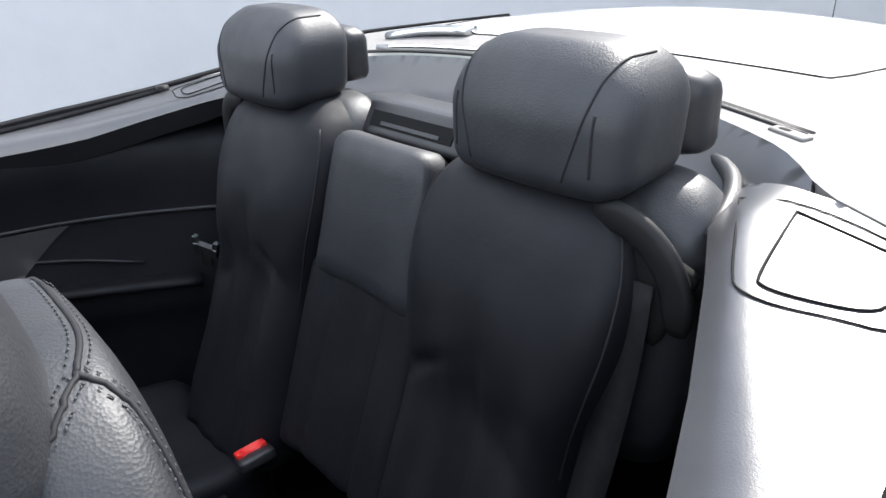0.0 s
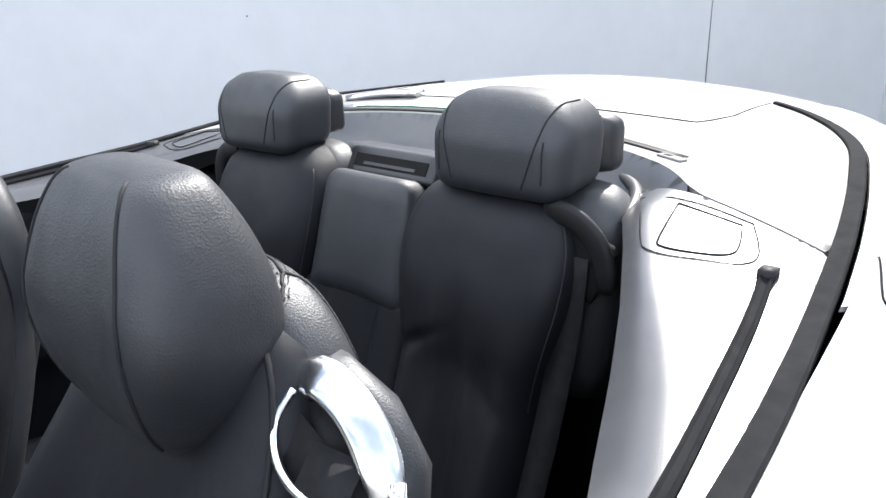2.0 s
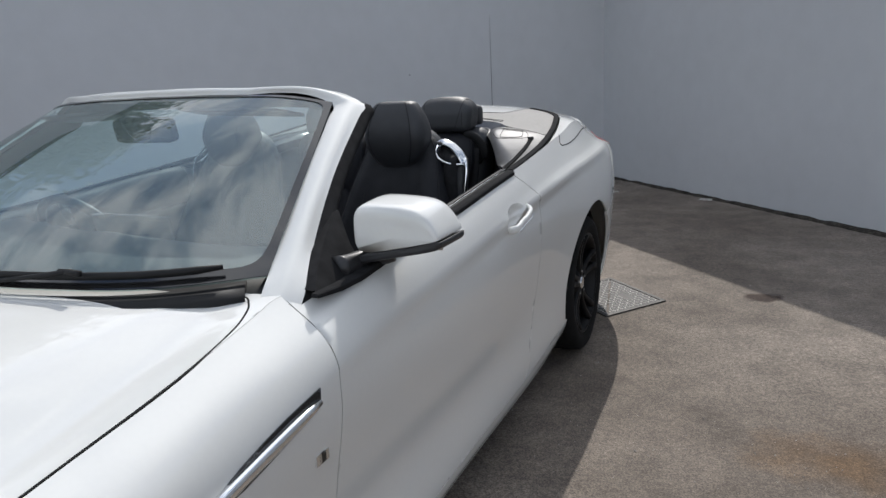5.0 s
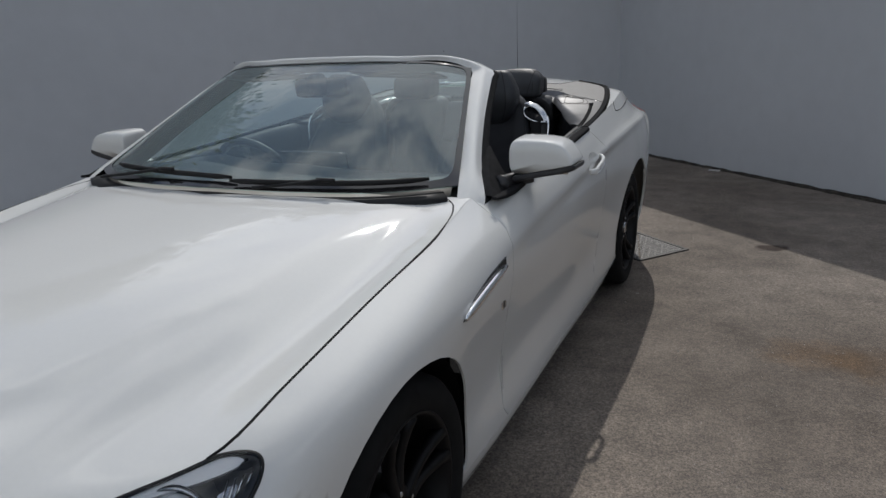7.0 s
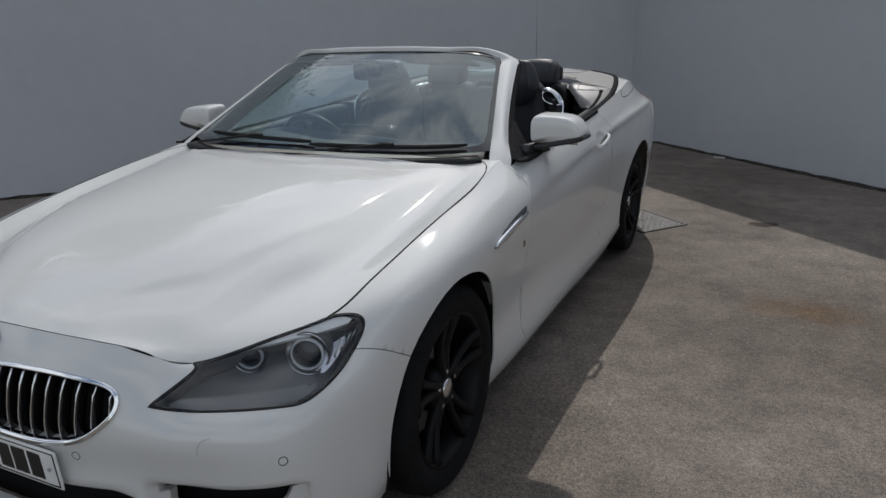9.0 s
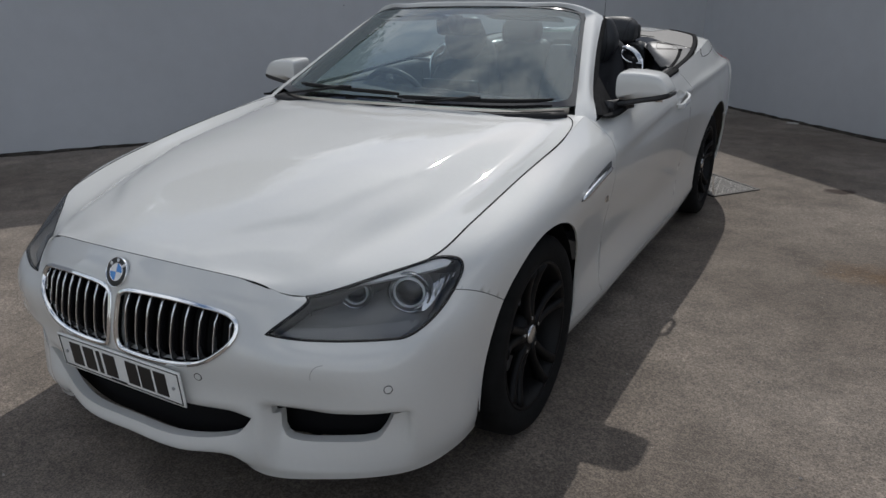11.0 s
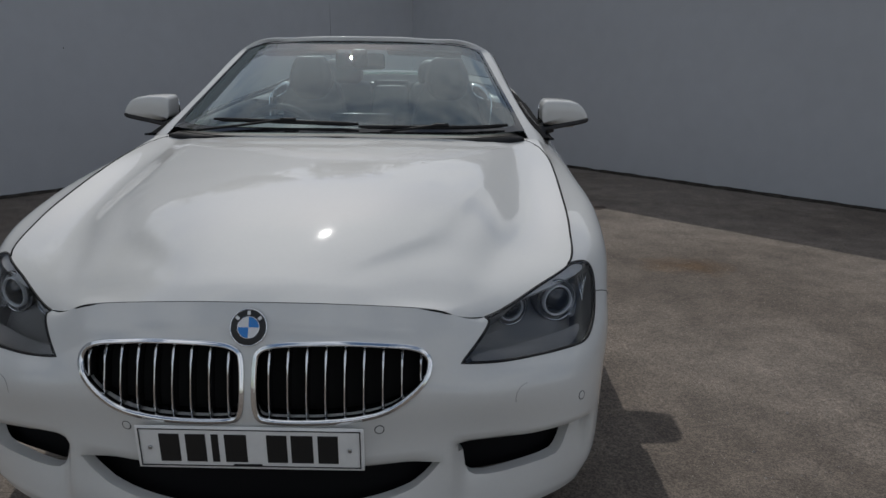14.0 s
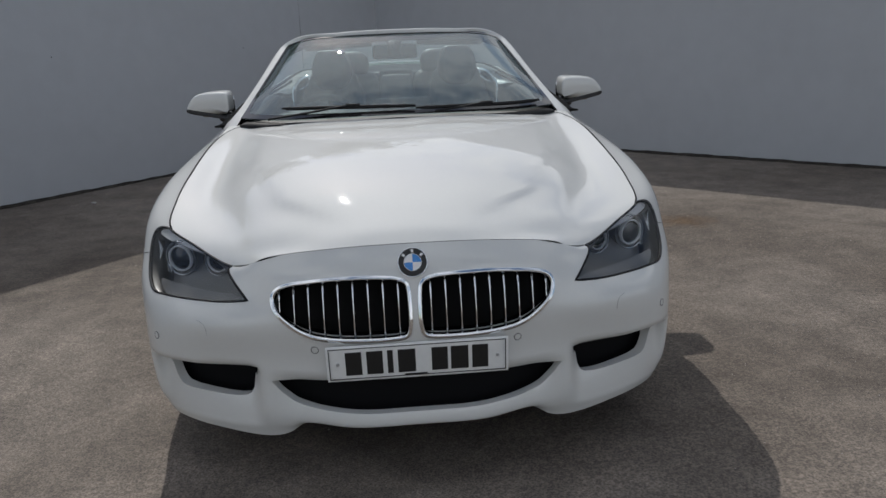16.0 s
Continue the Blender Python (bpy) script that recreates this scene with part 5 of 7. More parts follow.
# ---- front: grilles, lamps, plate, badges ----
def offset_sheet(sheet, depth):
    class Off:
        metric = sheet.metric

        def at(self, s, v):
            s, v = np.atleast_1d(np.asarray(s, float)), np.atleast_1d(np.asarray(v, float))
            return sheet.at(s, v) - sheet.normal(s, v) * depth

        def normal(self, s, v):
            return sheet.normal(s, v)

    return Off()


def outline_tube(sheet, poly, section, lift=0.0, step=0.012):
    k = np.array([1.0, sheet.metric])
    p = densify(np.array(poly) * k, step) / k
    pts, nrm = sheet.at(p[:, 0], p[:, 1]), sheet.normal(p[:, 0], p[:, 1])
    pts = pts + nrm * lift
    n, m = len(pts), len(section)
    verts, faces = [], []
    for i in range(n):
        way = pts[(i + 1) % n] - pts[i - 1]
        way /= np.linalg.norm(way)
        side = np.cross(way, nrm[i])
        side /= np.linalg.norm(side)
        verts += [tuple(pts[i] + side * a + nrm[i] * b) for a, b in section]
    for i in range(n):
        j = (i + 1) % n
        for q in range(m):
            r = (q + 1) % m
            faces.append((i * m + q, j * m + q, j * m + r, i * m + r))
    return verts, faces


def kidney(line, inner_x, outer_x, sgn):
    surround = link_mesh("kidney_grille", *outline_tube(BODY, line, [(-0.0065, -0.010), (-0.0070, 0.004), (-0.0045, 0.0075), (-0.0015, 0.0055), (0.001, 0.0085), (0.0045, 0.0070), (0.0068, 0.0), (0.0068, -0.010)]), CHROME, car,
                         "oval kidney grille with a chrome surround and upright bars")
    deep = offset_sheet(BODY, 0.055)
    link_mesh("backing", *skin(deep, line, [], 0.03, gap=-0.004, depth=0.002), DARK, surround, "black grille backing")
    link_mesh("throat", *outline_tube(BODY, line, [(-0.006, -0.056), (-0.006, -0.004), (-0.002, -0.004), (-0.002, -0.056)]), GLOSS, surround)
    arr = np.array(line)
    p3 = BODY.at(arr[:, 0], arr[:, 1])
    n = 9
    for i in range(n):
        x = sgn * (inner_x + (outer_x - inner_x) * (i + 0.75) / (n + 0.35))
        seg = []
        for a, b in zip(p3, np.roll(p3, -1, 0)):
            if (a[0] - x) * (b[0] - x) < 0:
                k = (x - a[0]) / (b[0] - a[0])
                seg.append(a[2] + (b[2] - a[2]) * k)
        if len(seg) < 2:
            continue
        lo, hi = min(seg) + 0.004, max(seg) - 0.004
        zs = np.linspace(lo, hi, 9)
        path = []
        for z in zs:
            k = (z - lo) / (hi - lo)
            back = 0.010 + 0.012 * (1 - k) + (0.016 * max(0, k - 0.72) / 0.28)
            q = front_y(abs(x), z)
            path.append((x, q + back, z))
        sec = [(-0.0032, -0.016), (-0.0032, 0.010), (-0.0012, 0.014), (0.0012, 0.014), (0.0032, 0.010), (0.0032, -0.016)]
        bar = link_mesh("grille_bar", *tube(path, sec, up=(0, -1, 0)), GLOSS, surround, "black grille bar with a bright front edge")
        link_mesh("bright_edge", *tube([(a, b - 0.0142, c) for a, b, c in path], [(-0.0017, -0.002), (-0.0017, 0.0014), (0.0017, 0.0014), (0.0017, -0.002)], up=(0, -1, 0), scale=[0.8] * 6 + [1.2, 1.6, 1.3]), CHROME, bar)
    return surround


def front_y(x, z):
    s, v = BODY.find([(x, 0.05, z)], (1, 0.02, 1))[0]
    return float(BODY.at(s, v)[0][1])


kidney(KIDNEY, 0.014, 0.41, 1)
kidney(flip_s(KIDNEY), 0.014, 0.41, -1)

# meshes behind the lower openings
pts = [(x, front_y(abs(x), 0.30) + 0.085, 0) for x in np.linspace(-0.46, 0.46, 15)]
v, f = [], []
for x, y, _ in pts:
    v += [(x, y, 0.205), (x, y + 0.01, 0.365)]
f = [(2 * i, 2 * i + 2, 2 * i + 3, 2 * i + 1) for i in range(14)]
low = link_mesh("lower_intake", v, f, MESHM, car, "black lower air intake")
for sgn in (1, -1):
    pts = [(sgn * x, front_y(x, 0.33) + 0.11, 0) for x in np.linspace(0.46, 0.815, 10)]
    v = []
    for x, y, _ in pts:
        v += [(x, y, 0.255), (x, y + 0.005, 0.395)]
    fog = link_mesh("side_intake", v, [(2 * i, 2 * i + 2, 2 * i + 3, 2 * i + 1) for i in range(9)] if sgn > 0 else [(2 * i + 1, 2 * i + 3, 2 * i + 2, 2 * i) for i in range(9)], MESHM, car, "black side air intake")


def disc(radius, depth, n=28, dome=0.0):
    """A disc facing -y, its back at y = 0."""
    loops = []
    for r, y in ((radius, 0.0), (radius, -depth * 0.8), (radius * 0.95, -depth), (radius * 0.6, -depth - dome * 0.7), (radius * 0.2, -depth - dome)):
        loops.append([(r * math.cos(2 * math.pi * i / n), y, r * math.sin(2 * math.pi * i / n)) for i in range(n)])
    return loft(loops)


def ring(r0, r1, depth, n=32):
    loops = []
    for r, y in ((r0, 0.0), (r0, -depth * 0.7), (r0 + (r1 - r0) * 0.25, -depth), (r0 + (r1 - r0) * 0.75, -depth), (r1, -depth * 0.7), (r1, 0.0)):
        loops.append([(r * math.cos(2 * math.pi * i / n), y, r * math.sin(2 * math.pi * i / n)) for i in range(n)])
    v, f = loft(loops, caps=False)
    return v, [q[::-1] for q in f]


# badge on the nose: a plain quartered disc
bp = (0, front_y(0, 0.686), 0.686)
badge = link_mesh("nose_badge", *disc(0.041, 0.006, dome=0.001), INK, car, "round black badge with blue and white quarters")
badge.matrix_basis = pose(*bp, -24)
for i in range(4):
    quarter_pts = [(0, 0)] + [(0.0235 * math.cos(a), 0.0235 * math.sin(a)) for a in np.linspace(i * math.pi / 2, (i + 1) * math.pi / 2, 8)]
    v = [(x, -0.0076, z) for x, z in quarter_pts] + [(x, -0.005, z) for x, z in quarter_pts]
    n = len(quarter_pts)
    f = [tuple(range(n))] + [(k, n + k, n + (k + 1) % n, (k + 1) % n) for k in range(n)]
    link_mesh("badge_quarter", v, f, BLUE if i % 2 == 0 else BADGE_WHITE, badge, "blue quarter" if i % 2 == 0 else "white quarter", smooth=False)
for r0, r1 in ((0.0235, 0.0255), (0.0395, 0.0425)):
    link_mesh("badge_ring", *ring(r0, r1, 0.0085), CHROME, badge)
for a in (140, 90, 40):
    b = link_mesh("badge_mark", *box_vf((-0.0035, -0.0082, -0.0045), (0.0035, -0.006, 0.0045)), BADGE_WHITE, badge, smooth=False)
    b.matrix_basis = Matrix.Rotation(radians(90 - a), 4, "Y") @ pose(0, 0, 0.0325)

# number plate, its characters as plain bars
py = front_y(0, 0.415) - 0.008
bmx = block((0.52, 0.006, 0.111), 0.0028, 6)
plate = part("number_plate", bmx, PLATE, car, "white number plate with black bars")
plate.matrix_basis = pose(0, py, 0.413, 4)
lines = [(-0.2525, 0.2525, 0.0465, 0.0485), (-0.2525, 0.2525, -0.0485, -0.0465), (-0.2525, -0.2505, -0.0465, 0.0465), (0.2505, 0.2525, -0.0465, 0.0465)]
for a, b, c, d in lines:
    link_mesh("plate_border", *box_vf((a, -0.0042, c), (b, -0.002, d)), INK, plate, smooth=False)
for x, w in ((-0.183, 0.046), (-0.123, 0.046), (-0.079, 0.016), (-0.032, 0.050), (0.062, 0.046), (0.119, 0.050), (0.178, 0.046)):
    link_mesh("plate_bar", *box_vf((x - w / 2, -0.0045, -0.036), (x + w / 2, -0.002, 0.036)), INK, plate, smooth=False)
link_mesh("plate_bar", *box_vf((-0.04, -0.0045, -0.0455), (0.025, -0.002, -0.0415)), THREAD, plate, smooth=False)
for x in (-0.228, 0.228):
    link_mesh("plate_screw", *disc(0.005, 0.004, 12), STEEL, plate).matrix_basis = pose(x, -0.003, 0)

# parking sensors, tow cover, small badges
for x, z in ((0.292, 0.45), (-0.292, 0.45), (0.783, 0.462), (-0.783, 0.462)):
    s, v = BODY.find([(abs(x), 0.1, z)], (1, 0.02, 1))[0]
    n = BODY.normal(np.array([s]), np.array([v]))[0]
    p = BODY.at(s, v)[0]
    m = Vector((n[0] * (1 if x > 0 else -1), n[1], n[2])).to_track_quat("-Y", "Z").to_matrix().to_4x4()
    sensor = link_mesh("parking_sensor", *disc(0.0095, 0.0012, 20), PAINT, car)
    sensor.matrix_basis = Matrix.Translation((x, p[1], z)) @ m
    link_mesh("sensor_ring", *ring(0.0098, 0.0118, 0.0008, 20), TRIM, sensor)
for sgn in (1, -1):
    arc = BODY.find([(sgn_x, 0.15, z) for sgn_x, z in ((0.610, 0.487), (0.611, 0.505), (0.620, 0.520), (0.637, 0.528))], (1, 0.02, 1))
    arc = [tuple(BODY.at(*q)[0]) for q in arc]
    link_mesh("washer_cover_gap", *tube([(sgn * x, y, z) for x, y, z in smooth_path(arc, 12)], oval(0.0007, 0.0007, 6)), HOUSING, car)


# head lamps
def head_lamp(sgn):
    line = LAMP if sgn > 0 else flip_s(LAMP)
    lens = link_mesh("head_lamp", *skin(BODY, line, [], 0.02, gap=0.003, depth=0.004, lift=0.001), LENS, car, "clear head lamp with two ringed projectors")
    lens.visible_shadow = False
    deep = offset_sheet(BODY, 0.085)
    link_mesh("housing", *skin(deep, line, [], 0.025, gap=-0.012, depth=0.004), HOUSING, lens, "dark grey lamp housing")
    link_mesh("lamp_wall", *outline_tube(BODY, line, [(-0.001, -0.10), (-0.001, -0.004), (0.003, -0.004), (0.003, -0.10)]), HOUSING, lens)
    link_mesh("lamp_seal", *outline_tube(BODY, line, [(-0.0045, -0.008), (-0.0045, 0.0008), (0.0025, 0.0008), (0.0025, -0.008)]), RUBBER, lens, "black lamp seal")
    # smoked grey mask over the lower half, grey brow along the top, silver reflectors beside the projectors
    mask = BODY.find([(0.500, 0.105, 0.588), (0.56, 0.120, 0.584), (0.69, 0.185, 0.584), (0.745, 0.22, 0.585), (0.79, 0.262, 0.589), (0.815, 0.315, 0.612), (0.80, 0.30, 0.622), (0.72, 0.24, 0.618), (0.62, 0.17, 0.614), (0.54, 0.13, 0.610)])
    brow = [(0.585, 0.240, 0.683), (0.639, 0.281, 0.687), (0.692, 0.320, 0.695), (0.744, 0.363, 0.705), (0.785, 0.402, 0.712), (0.825, 0.455, 0.722)]
    band = BODY.find(brow + [(0.800, 0.450, 0.732), (0.766, 0.425, 0.731), (0.725, 0.388, 0.722), (0.674, 0.342, 0.710), (0.625, 0.297, 0.698)])
    outer = BODY.find([(0.789, 0.375, 0.691), (0.821, 0.430, 0.707), (0.834, 0.432, 0.693), (0.829, 0.368, 0.645), (0.812, 0.331, 0.630), (0.806, 0.345, 0.650)])
    for name, line_, depth_, mat, lab in (("lamp_mask", mask, 0.030, MASKM, "smoked grey lower mask"), ("brow_light", band, 0.005, BROW, "silver brow strip"), ("reflector", outer, 0.050, REFL, "silver reflector")):
        line_ = rounded(line_, 1)
        link_mesh(name, *skin(offset_sheet(BODY, depth_), line_ if sgn > 0 else flip_s(line_), [], 0.015, gap=0.0, depth=0.010), mat, lens, lab)
    edge = smooth_path(brow, 20)
    link_mesh("brow_edge", *tube([(sgn * (x - 0.008), y + 0.011, z - 0.004) for x, y, z in edge], oval(0.0050, 0.0034, 8)), CHROME, lens, "bright edge of the brow")
    for k in range(4):
        a, b = (0.800 + 0.009 * k, 0.402 + 0.010 * k, 0.695 + 0.001 * k), (0.808 + 0.005 * k, 0.352 + 0.020 * k, 0.645 + 0.010 * k)
        link_mesh("reflector_rib", *tube([(sgn * a[0], a[1] + 0.030, a[2]), (sgn * b[0], b[1] + 0.030, b[2])], oval(0.002, 0.003, 6), up=(0, 1, 0)), CHROME, lens)
    for x, y, z, r in ((0.605, 0.308, 0.648, 0.035), (0.735, 0.372, 0.649, 0.043)):
        m = pose(sgn * x, y, z, 0, 0, sgn * 22)
        for q0, q1, d, mat, lab in ((0.87, 1.00, 0.012, RINGM, "bright ring round the projector"), (1.23, 1.37, 0.010, SATIN, "satin outer ring")):
            link_mesh("ring_light", *ring(r * q0, r * q1, d), mat, lens, lab).matrix_basis = m
        eye = link_mesh("projector", *disc(r * 0.88, 0.006, 28, 0.016), GLOSS, lens, "dark glass projector lens")
        eye.matrix_basis = m
        cup = loft([[(q * math.cos(a), b, q * math.sin(a)) for a in np.linspace(0, 2 * math.pi, 33)[:-1]] for q, b in ((r * 0.98, 0.012), (r * 1.12, 0.008), (r * 1.26, -0.002))], caps=False)
        link_mesh("projector_cup", *cup, REFL, lens, "silver cup round the projector").matrix_basis = m
        back_ = loft([[(q * math.cos(a), b, q * math.sin(a)) for a in np.linspace(0, 2 * math.pi, 33)[:-1]] for q, b in ((r * 1.36, -0.002), (r * 1.42, 0.03), (r * 1.3, 0.05))], caps=False)
        link_mesh("projector_tube", *back_, HOUSING, lens).matrix_basis = m
    return lens


head_lamp(1)
head_lamp(-1)


# ---- wheels ----
def wheel(x, y, sgn):
    """sgn: +1 with its face towards +x."""
    n = 56
    prof = [(-0.115, 0.245), (-0.118, 0.29), (-0.112, 0.318), (-0.095, 0.333), (-0.06, 0.338), (0, 0.339), (0.06, 0.338), (0.095, 0.333), (0.112, 0.318), (0.118, 0.29), (0.112, 0.262), (0.102, 0.245)]
    loops = [[(a, r * math.cos(2 * math.pi * i / n), r * math.sin(2 * math.pi * i / n)) for i in range(n)] for a, r in prof]
    v, f = loft(loops, caps=False)
    root = tagged(new("wheel"), "black five-spoke alloy wheel with a low-profile tyre")
    root.parent = car
    root.matrix_basis = pose(x, y, WHEEL_Z, 0, 0, 0 if sgn > 0 else 180)
    link_mesh("tyre", v, [q[::-1] for q in f], TYRE, root, "black low-profile tyre")
    prof = [(0.100, 0.247), (0.106, 0.250), (0.107, 0.243), (0.098, 0.236), (0.07, 0.228), (0.02, 0.215), (-0.09, 0.222), (-0.11, 0.245)]
    loops = [[(a, r * math.cos(2 * math.pi * i / n), r * math.sin(2 * math.pi * i / n)) for i in range(n)] for a, r in prof]
    v, f = loft(loops, caps=False)
    rim = link_mesh("rim", v, [q[::-1] for q in f], WHEELM, root, "gloss black alloy rim")
    for k in range(5):
        for d in (-1, 1):
            a0 = 2 * math.pi * k / 5 + 0.3
            pts = []
            for q in np.linspace(0, 1, 7):
                r = 0.045 + 0.195 * q
                a = a0 + d * (0.16 + 0.02 * q)
                pts.append((0.078 + 0.022 * q - 0.012 * math.sin(q * 3.14), r * math.cos(a), r * math.sin(a)))
            sec = [(-0.016, -0.022), (-0.014, 0.004), (-0.006, 0.009), (0.006, 0.009), (0.014, 0.004), (0.016, -0.022)]
            link_mesh("spoke", *tube(pts, sec, up=(1, 0, 0), scale=[1.2, 1.0, 0.9, 0.85, 0.9, 1.0, 1.25]), WHEELM, rim)
    hub = [[(a, r * math.cos(2 * math.pi * i / 24), r * math.sin(2 * math.pi * i / 24)) for i in range(24)] for a, r in ((0.0, 0.085), (0.06, 0.08), (0.08, 0.062), (0.082, 0.034))]
    v, f = loft(hub)
    link_mesh("hub", v, [q[::-1] for q in f], WHEELM, rim)
    cap = [[(a, r * math.cos(2 * math.pi * i / 24), r * math.sin(2 * math.pi * i / 24)) for i in range(24)] for a, r in ((0.078, 0.033), (0.088, 0.033), (0.091, 0.026), (0.092, 0.010))]
    v, f = loft(cap)
    link_mesh("centre_cap", v, [q[::-1] for q in f], SATIN, rim, "bright round centre cap")
    for k in range(5):
        a = 2 * math.pi * k / 5 + 0.3
        b = [[(q, 0.056 * math.cos(a) + r * math.cos(t), 0.056 * math.sin(a) + r * math.sin(t)) for t in np.linspace(0, 2 * math.pi, 7)[:-1]] for q, r in ((0.07, 0.009), (0.086, 0.009), (0.088, 0.006))]
        v, f = loft(b)
        link_mesh("wheel_bolt", v, [q[::-1] for q in f], STEEL, rim)
    brake = [[(a, r * math.cos(2 * math.pi * i / 32), r * math.sin(2 * math.pi * i / 32)) for i in range(32)] for a, r in ((-0.03, 0.17), (-0.005, 0.17), (-0.005, 0.08))]
    v, f = loft(brake)
    link_mesh("brake_disc", v, [q[::-1] for q in f], HOUSING, root, "grey brake disc")
    return root


TX_F, TX_R = 0.798, 0.810
for y, tx in ((WHEEL_F, TX_F), (WHEEL_R, TX_R)):
    wheel(tx, y, 1)
    wheel(-tx, y, -1)
# wheel housings and the black belly
for y in (WHEEL_F, WHEEL_R):
    for sgn in (1, -1):
        loops = []
        for x in (0.50, 0.885):
            loops.append([(sgn * x, y + 0.395 * math.cos(a), max(0.17, WHEEL_Z + 0.395 * math.sin(a))) for a in np.linspace(-0.55, math.pi + 0.55, 24)])
        v, f = [], []
        for l in loops:
            v += l
        f = [(i, i + 1, 24 + i + 1, 24 + i) for i in range(23)] + [tuple(range(24))]
        link_mesh("wheel_housing", v, f, DARK, car, "black wheel housing")
link_mesh("underbody", *both(box_vf((-0.845, 1.30, 0.20), (0.845, 3.34, 0.29)), box_vf((-0.49, 0.25, 0.19), (0.49, 4.70, 0.32))), DARK, car, "black underbody", smooth=False)
link_mesh("engine_bay", *both(box_vf((-0.49, 0.28, 0.30), (0.49, 1.45, 0.52)), box_vf((-0.76, 1.36, 0.30), (0.76, 1.46, 0.86))), DARK, car, smooth=False)
link_mesh("boot_tub", *both(box_vf((-0.49, 3.70, 0.32), (0.49, 4.66, 0.90)), box_vf((-0.70, 4.16, 0.4), (0.70, 4.5, 0.9))), DARK, car, smooth=False)


# ---- side: vents, handles, mirrors ----
for sgn in (1, -1):
    vent_line = BODY.find([(0.94, 1.125, 0.738), (0.94, 1.20, 0.768), (0.945, 1.33, 0.792), (0.945, 1.475, 0.808), (0.945, 1.462, 0.772), (0.945, 1.33, 0.750), (0.94, 1.20, 0.732)], (0.2, 1, 1))
    sheet_line = rounded(vent_line, 1, keep=(0, 3))

    def sided(vf):
        return vf if sgn > 0 else mirrored(vf)

    vent = link_mesh("side_vent", *sided(skin(BODY, sheet_line, [], 0.012, gap=0.0, depth=0.004, lift=0.003)), GLOSS, car, "slim side vent with a chrome blade")
    blade = smooth_path([(0.944, 1.130, 0.745), (0.949, 1.25, 0.760), (0.951, 1.38, 0.776), (0.948, 1.462, 0.785)], 14)
    blade = [(float(BODY.at(*BODY.find([p], (0.2, 1, 1))[0])[0][0]) + 0.006, p[1], p[2]) for p in blade]
    link_mesh("vent_blade", *sided(tube(blade, [(-0.006, -0.013), (0.003, -0.013), (0.009, -0.004), (0.007, 0.007), (0.002, 0.012), (-0.006, 0.012)], scale=[0.55, 0.85] + [1.0] * 9 + [0.9, 0.75, 0.5])), CHROME, vent, "chrome blade")
    bs = BODY.find([(0.93, 1.47, 0.662)], (0.2, 1, 1))[0]
    bp3 = BODY.at(*bs)[0]
    for i, (dy, mat) in enumerate(((-0.018, CHROME), (-0.009, SATIN), (-0.003, INK), (0.003, INK), (0.014, CHROME))):
        w = 0.006 if i in (1, 2, 3) else 0.010
        v, f = box_vf((bp3[0] - 0.002, bp3[1] + dy - w / 2, bp3[2] - 0.011), (bp3[0] + 0.0035, bp3[1] + dy + w / 2, bp3[2] + 0.011))
        link_mesh("fender_badge_bar", *sided((v, f)), mat, car, smooth=False)
    # handle: cup and curved bar
    d_ob = doors[0] if sgn > 0 else doors[1]
    q = [float(BODY.at(*p)[0][0]) for p in BODY.find([(0.93, 2.61, 0.868), (0.93, 2.70, 0.88), (0.93, 2.82, 0.905)], (0.2, 1, 1))]
    path = [(q[0] - 0.006, 2.602, 0.864), (q[0] + 0.012, 2.612, 0.867), (q[1] + 0.019, 2.68, 0.877), (q[1] + 0.021, 2.745, 0.889), (q[2] + 0.014, 2.80, 0.900), (q[2] - 0.008, 2.822, 0.906)]
    path = [tuple(p) for p in smooth_path(path, 20)]
    handle = link_mesh("door_handle", *sided(tube(path, oval(0.0085, 0.0130, 14, 2.6), scale=[0.8, 0.95] + [1.0] * 16 + [0.95, 0.8])), PAINT, d_ob, "white pull handle with a bright edge")
    link_mesh("handle_edge", *sided(tube([(x + 0.0075, y, z - 0.0085) for x, y, z in path[3:-4]], oval(0.003, 0.003, 8))), CHROME, handle)
    rim_pts = BODY.at(*np.array(CUP).T)

    def bowl(p, n):
        d = np.array([np.min(np.linalg.norm(rim_pts - q, axis=1)) for q in p])
        return undercut(p, n) - n * (0.026 * (1 - np.exp(-np.clip(d - 0.003, 0, None) / 0.016)))[:, None]

    link_mesh("handle_cup", *sided(skin(BODY, CUP, [], 0.009, gap=0, depth=0.002, shape=bowl)), PAINT, d_ob, "hollow behind the handle")


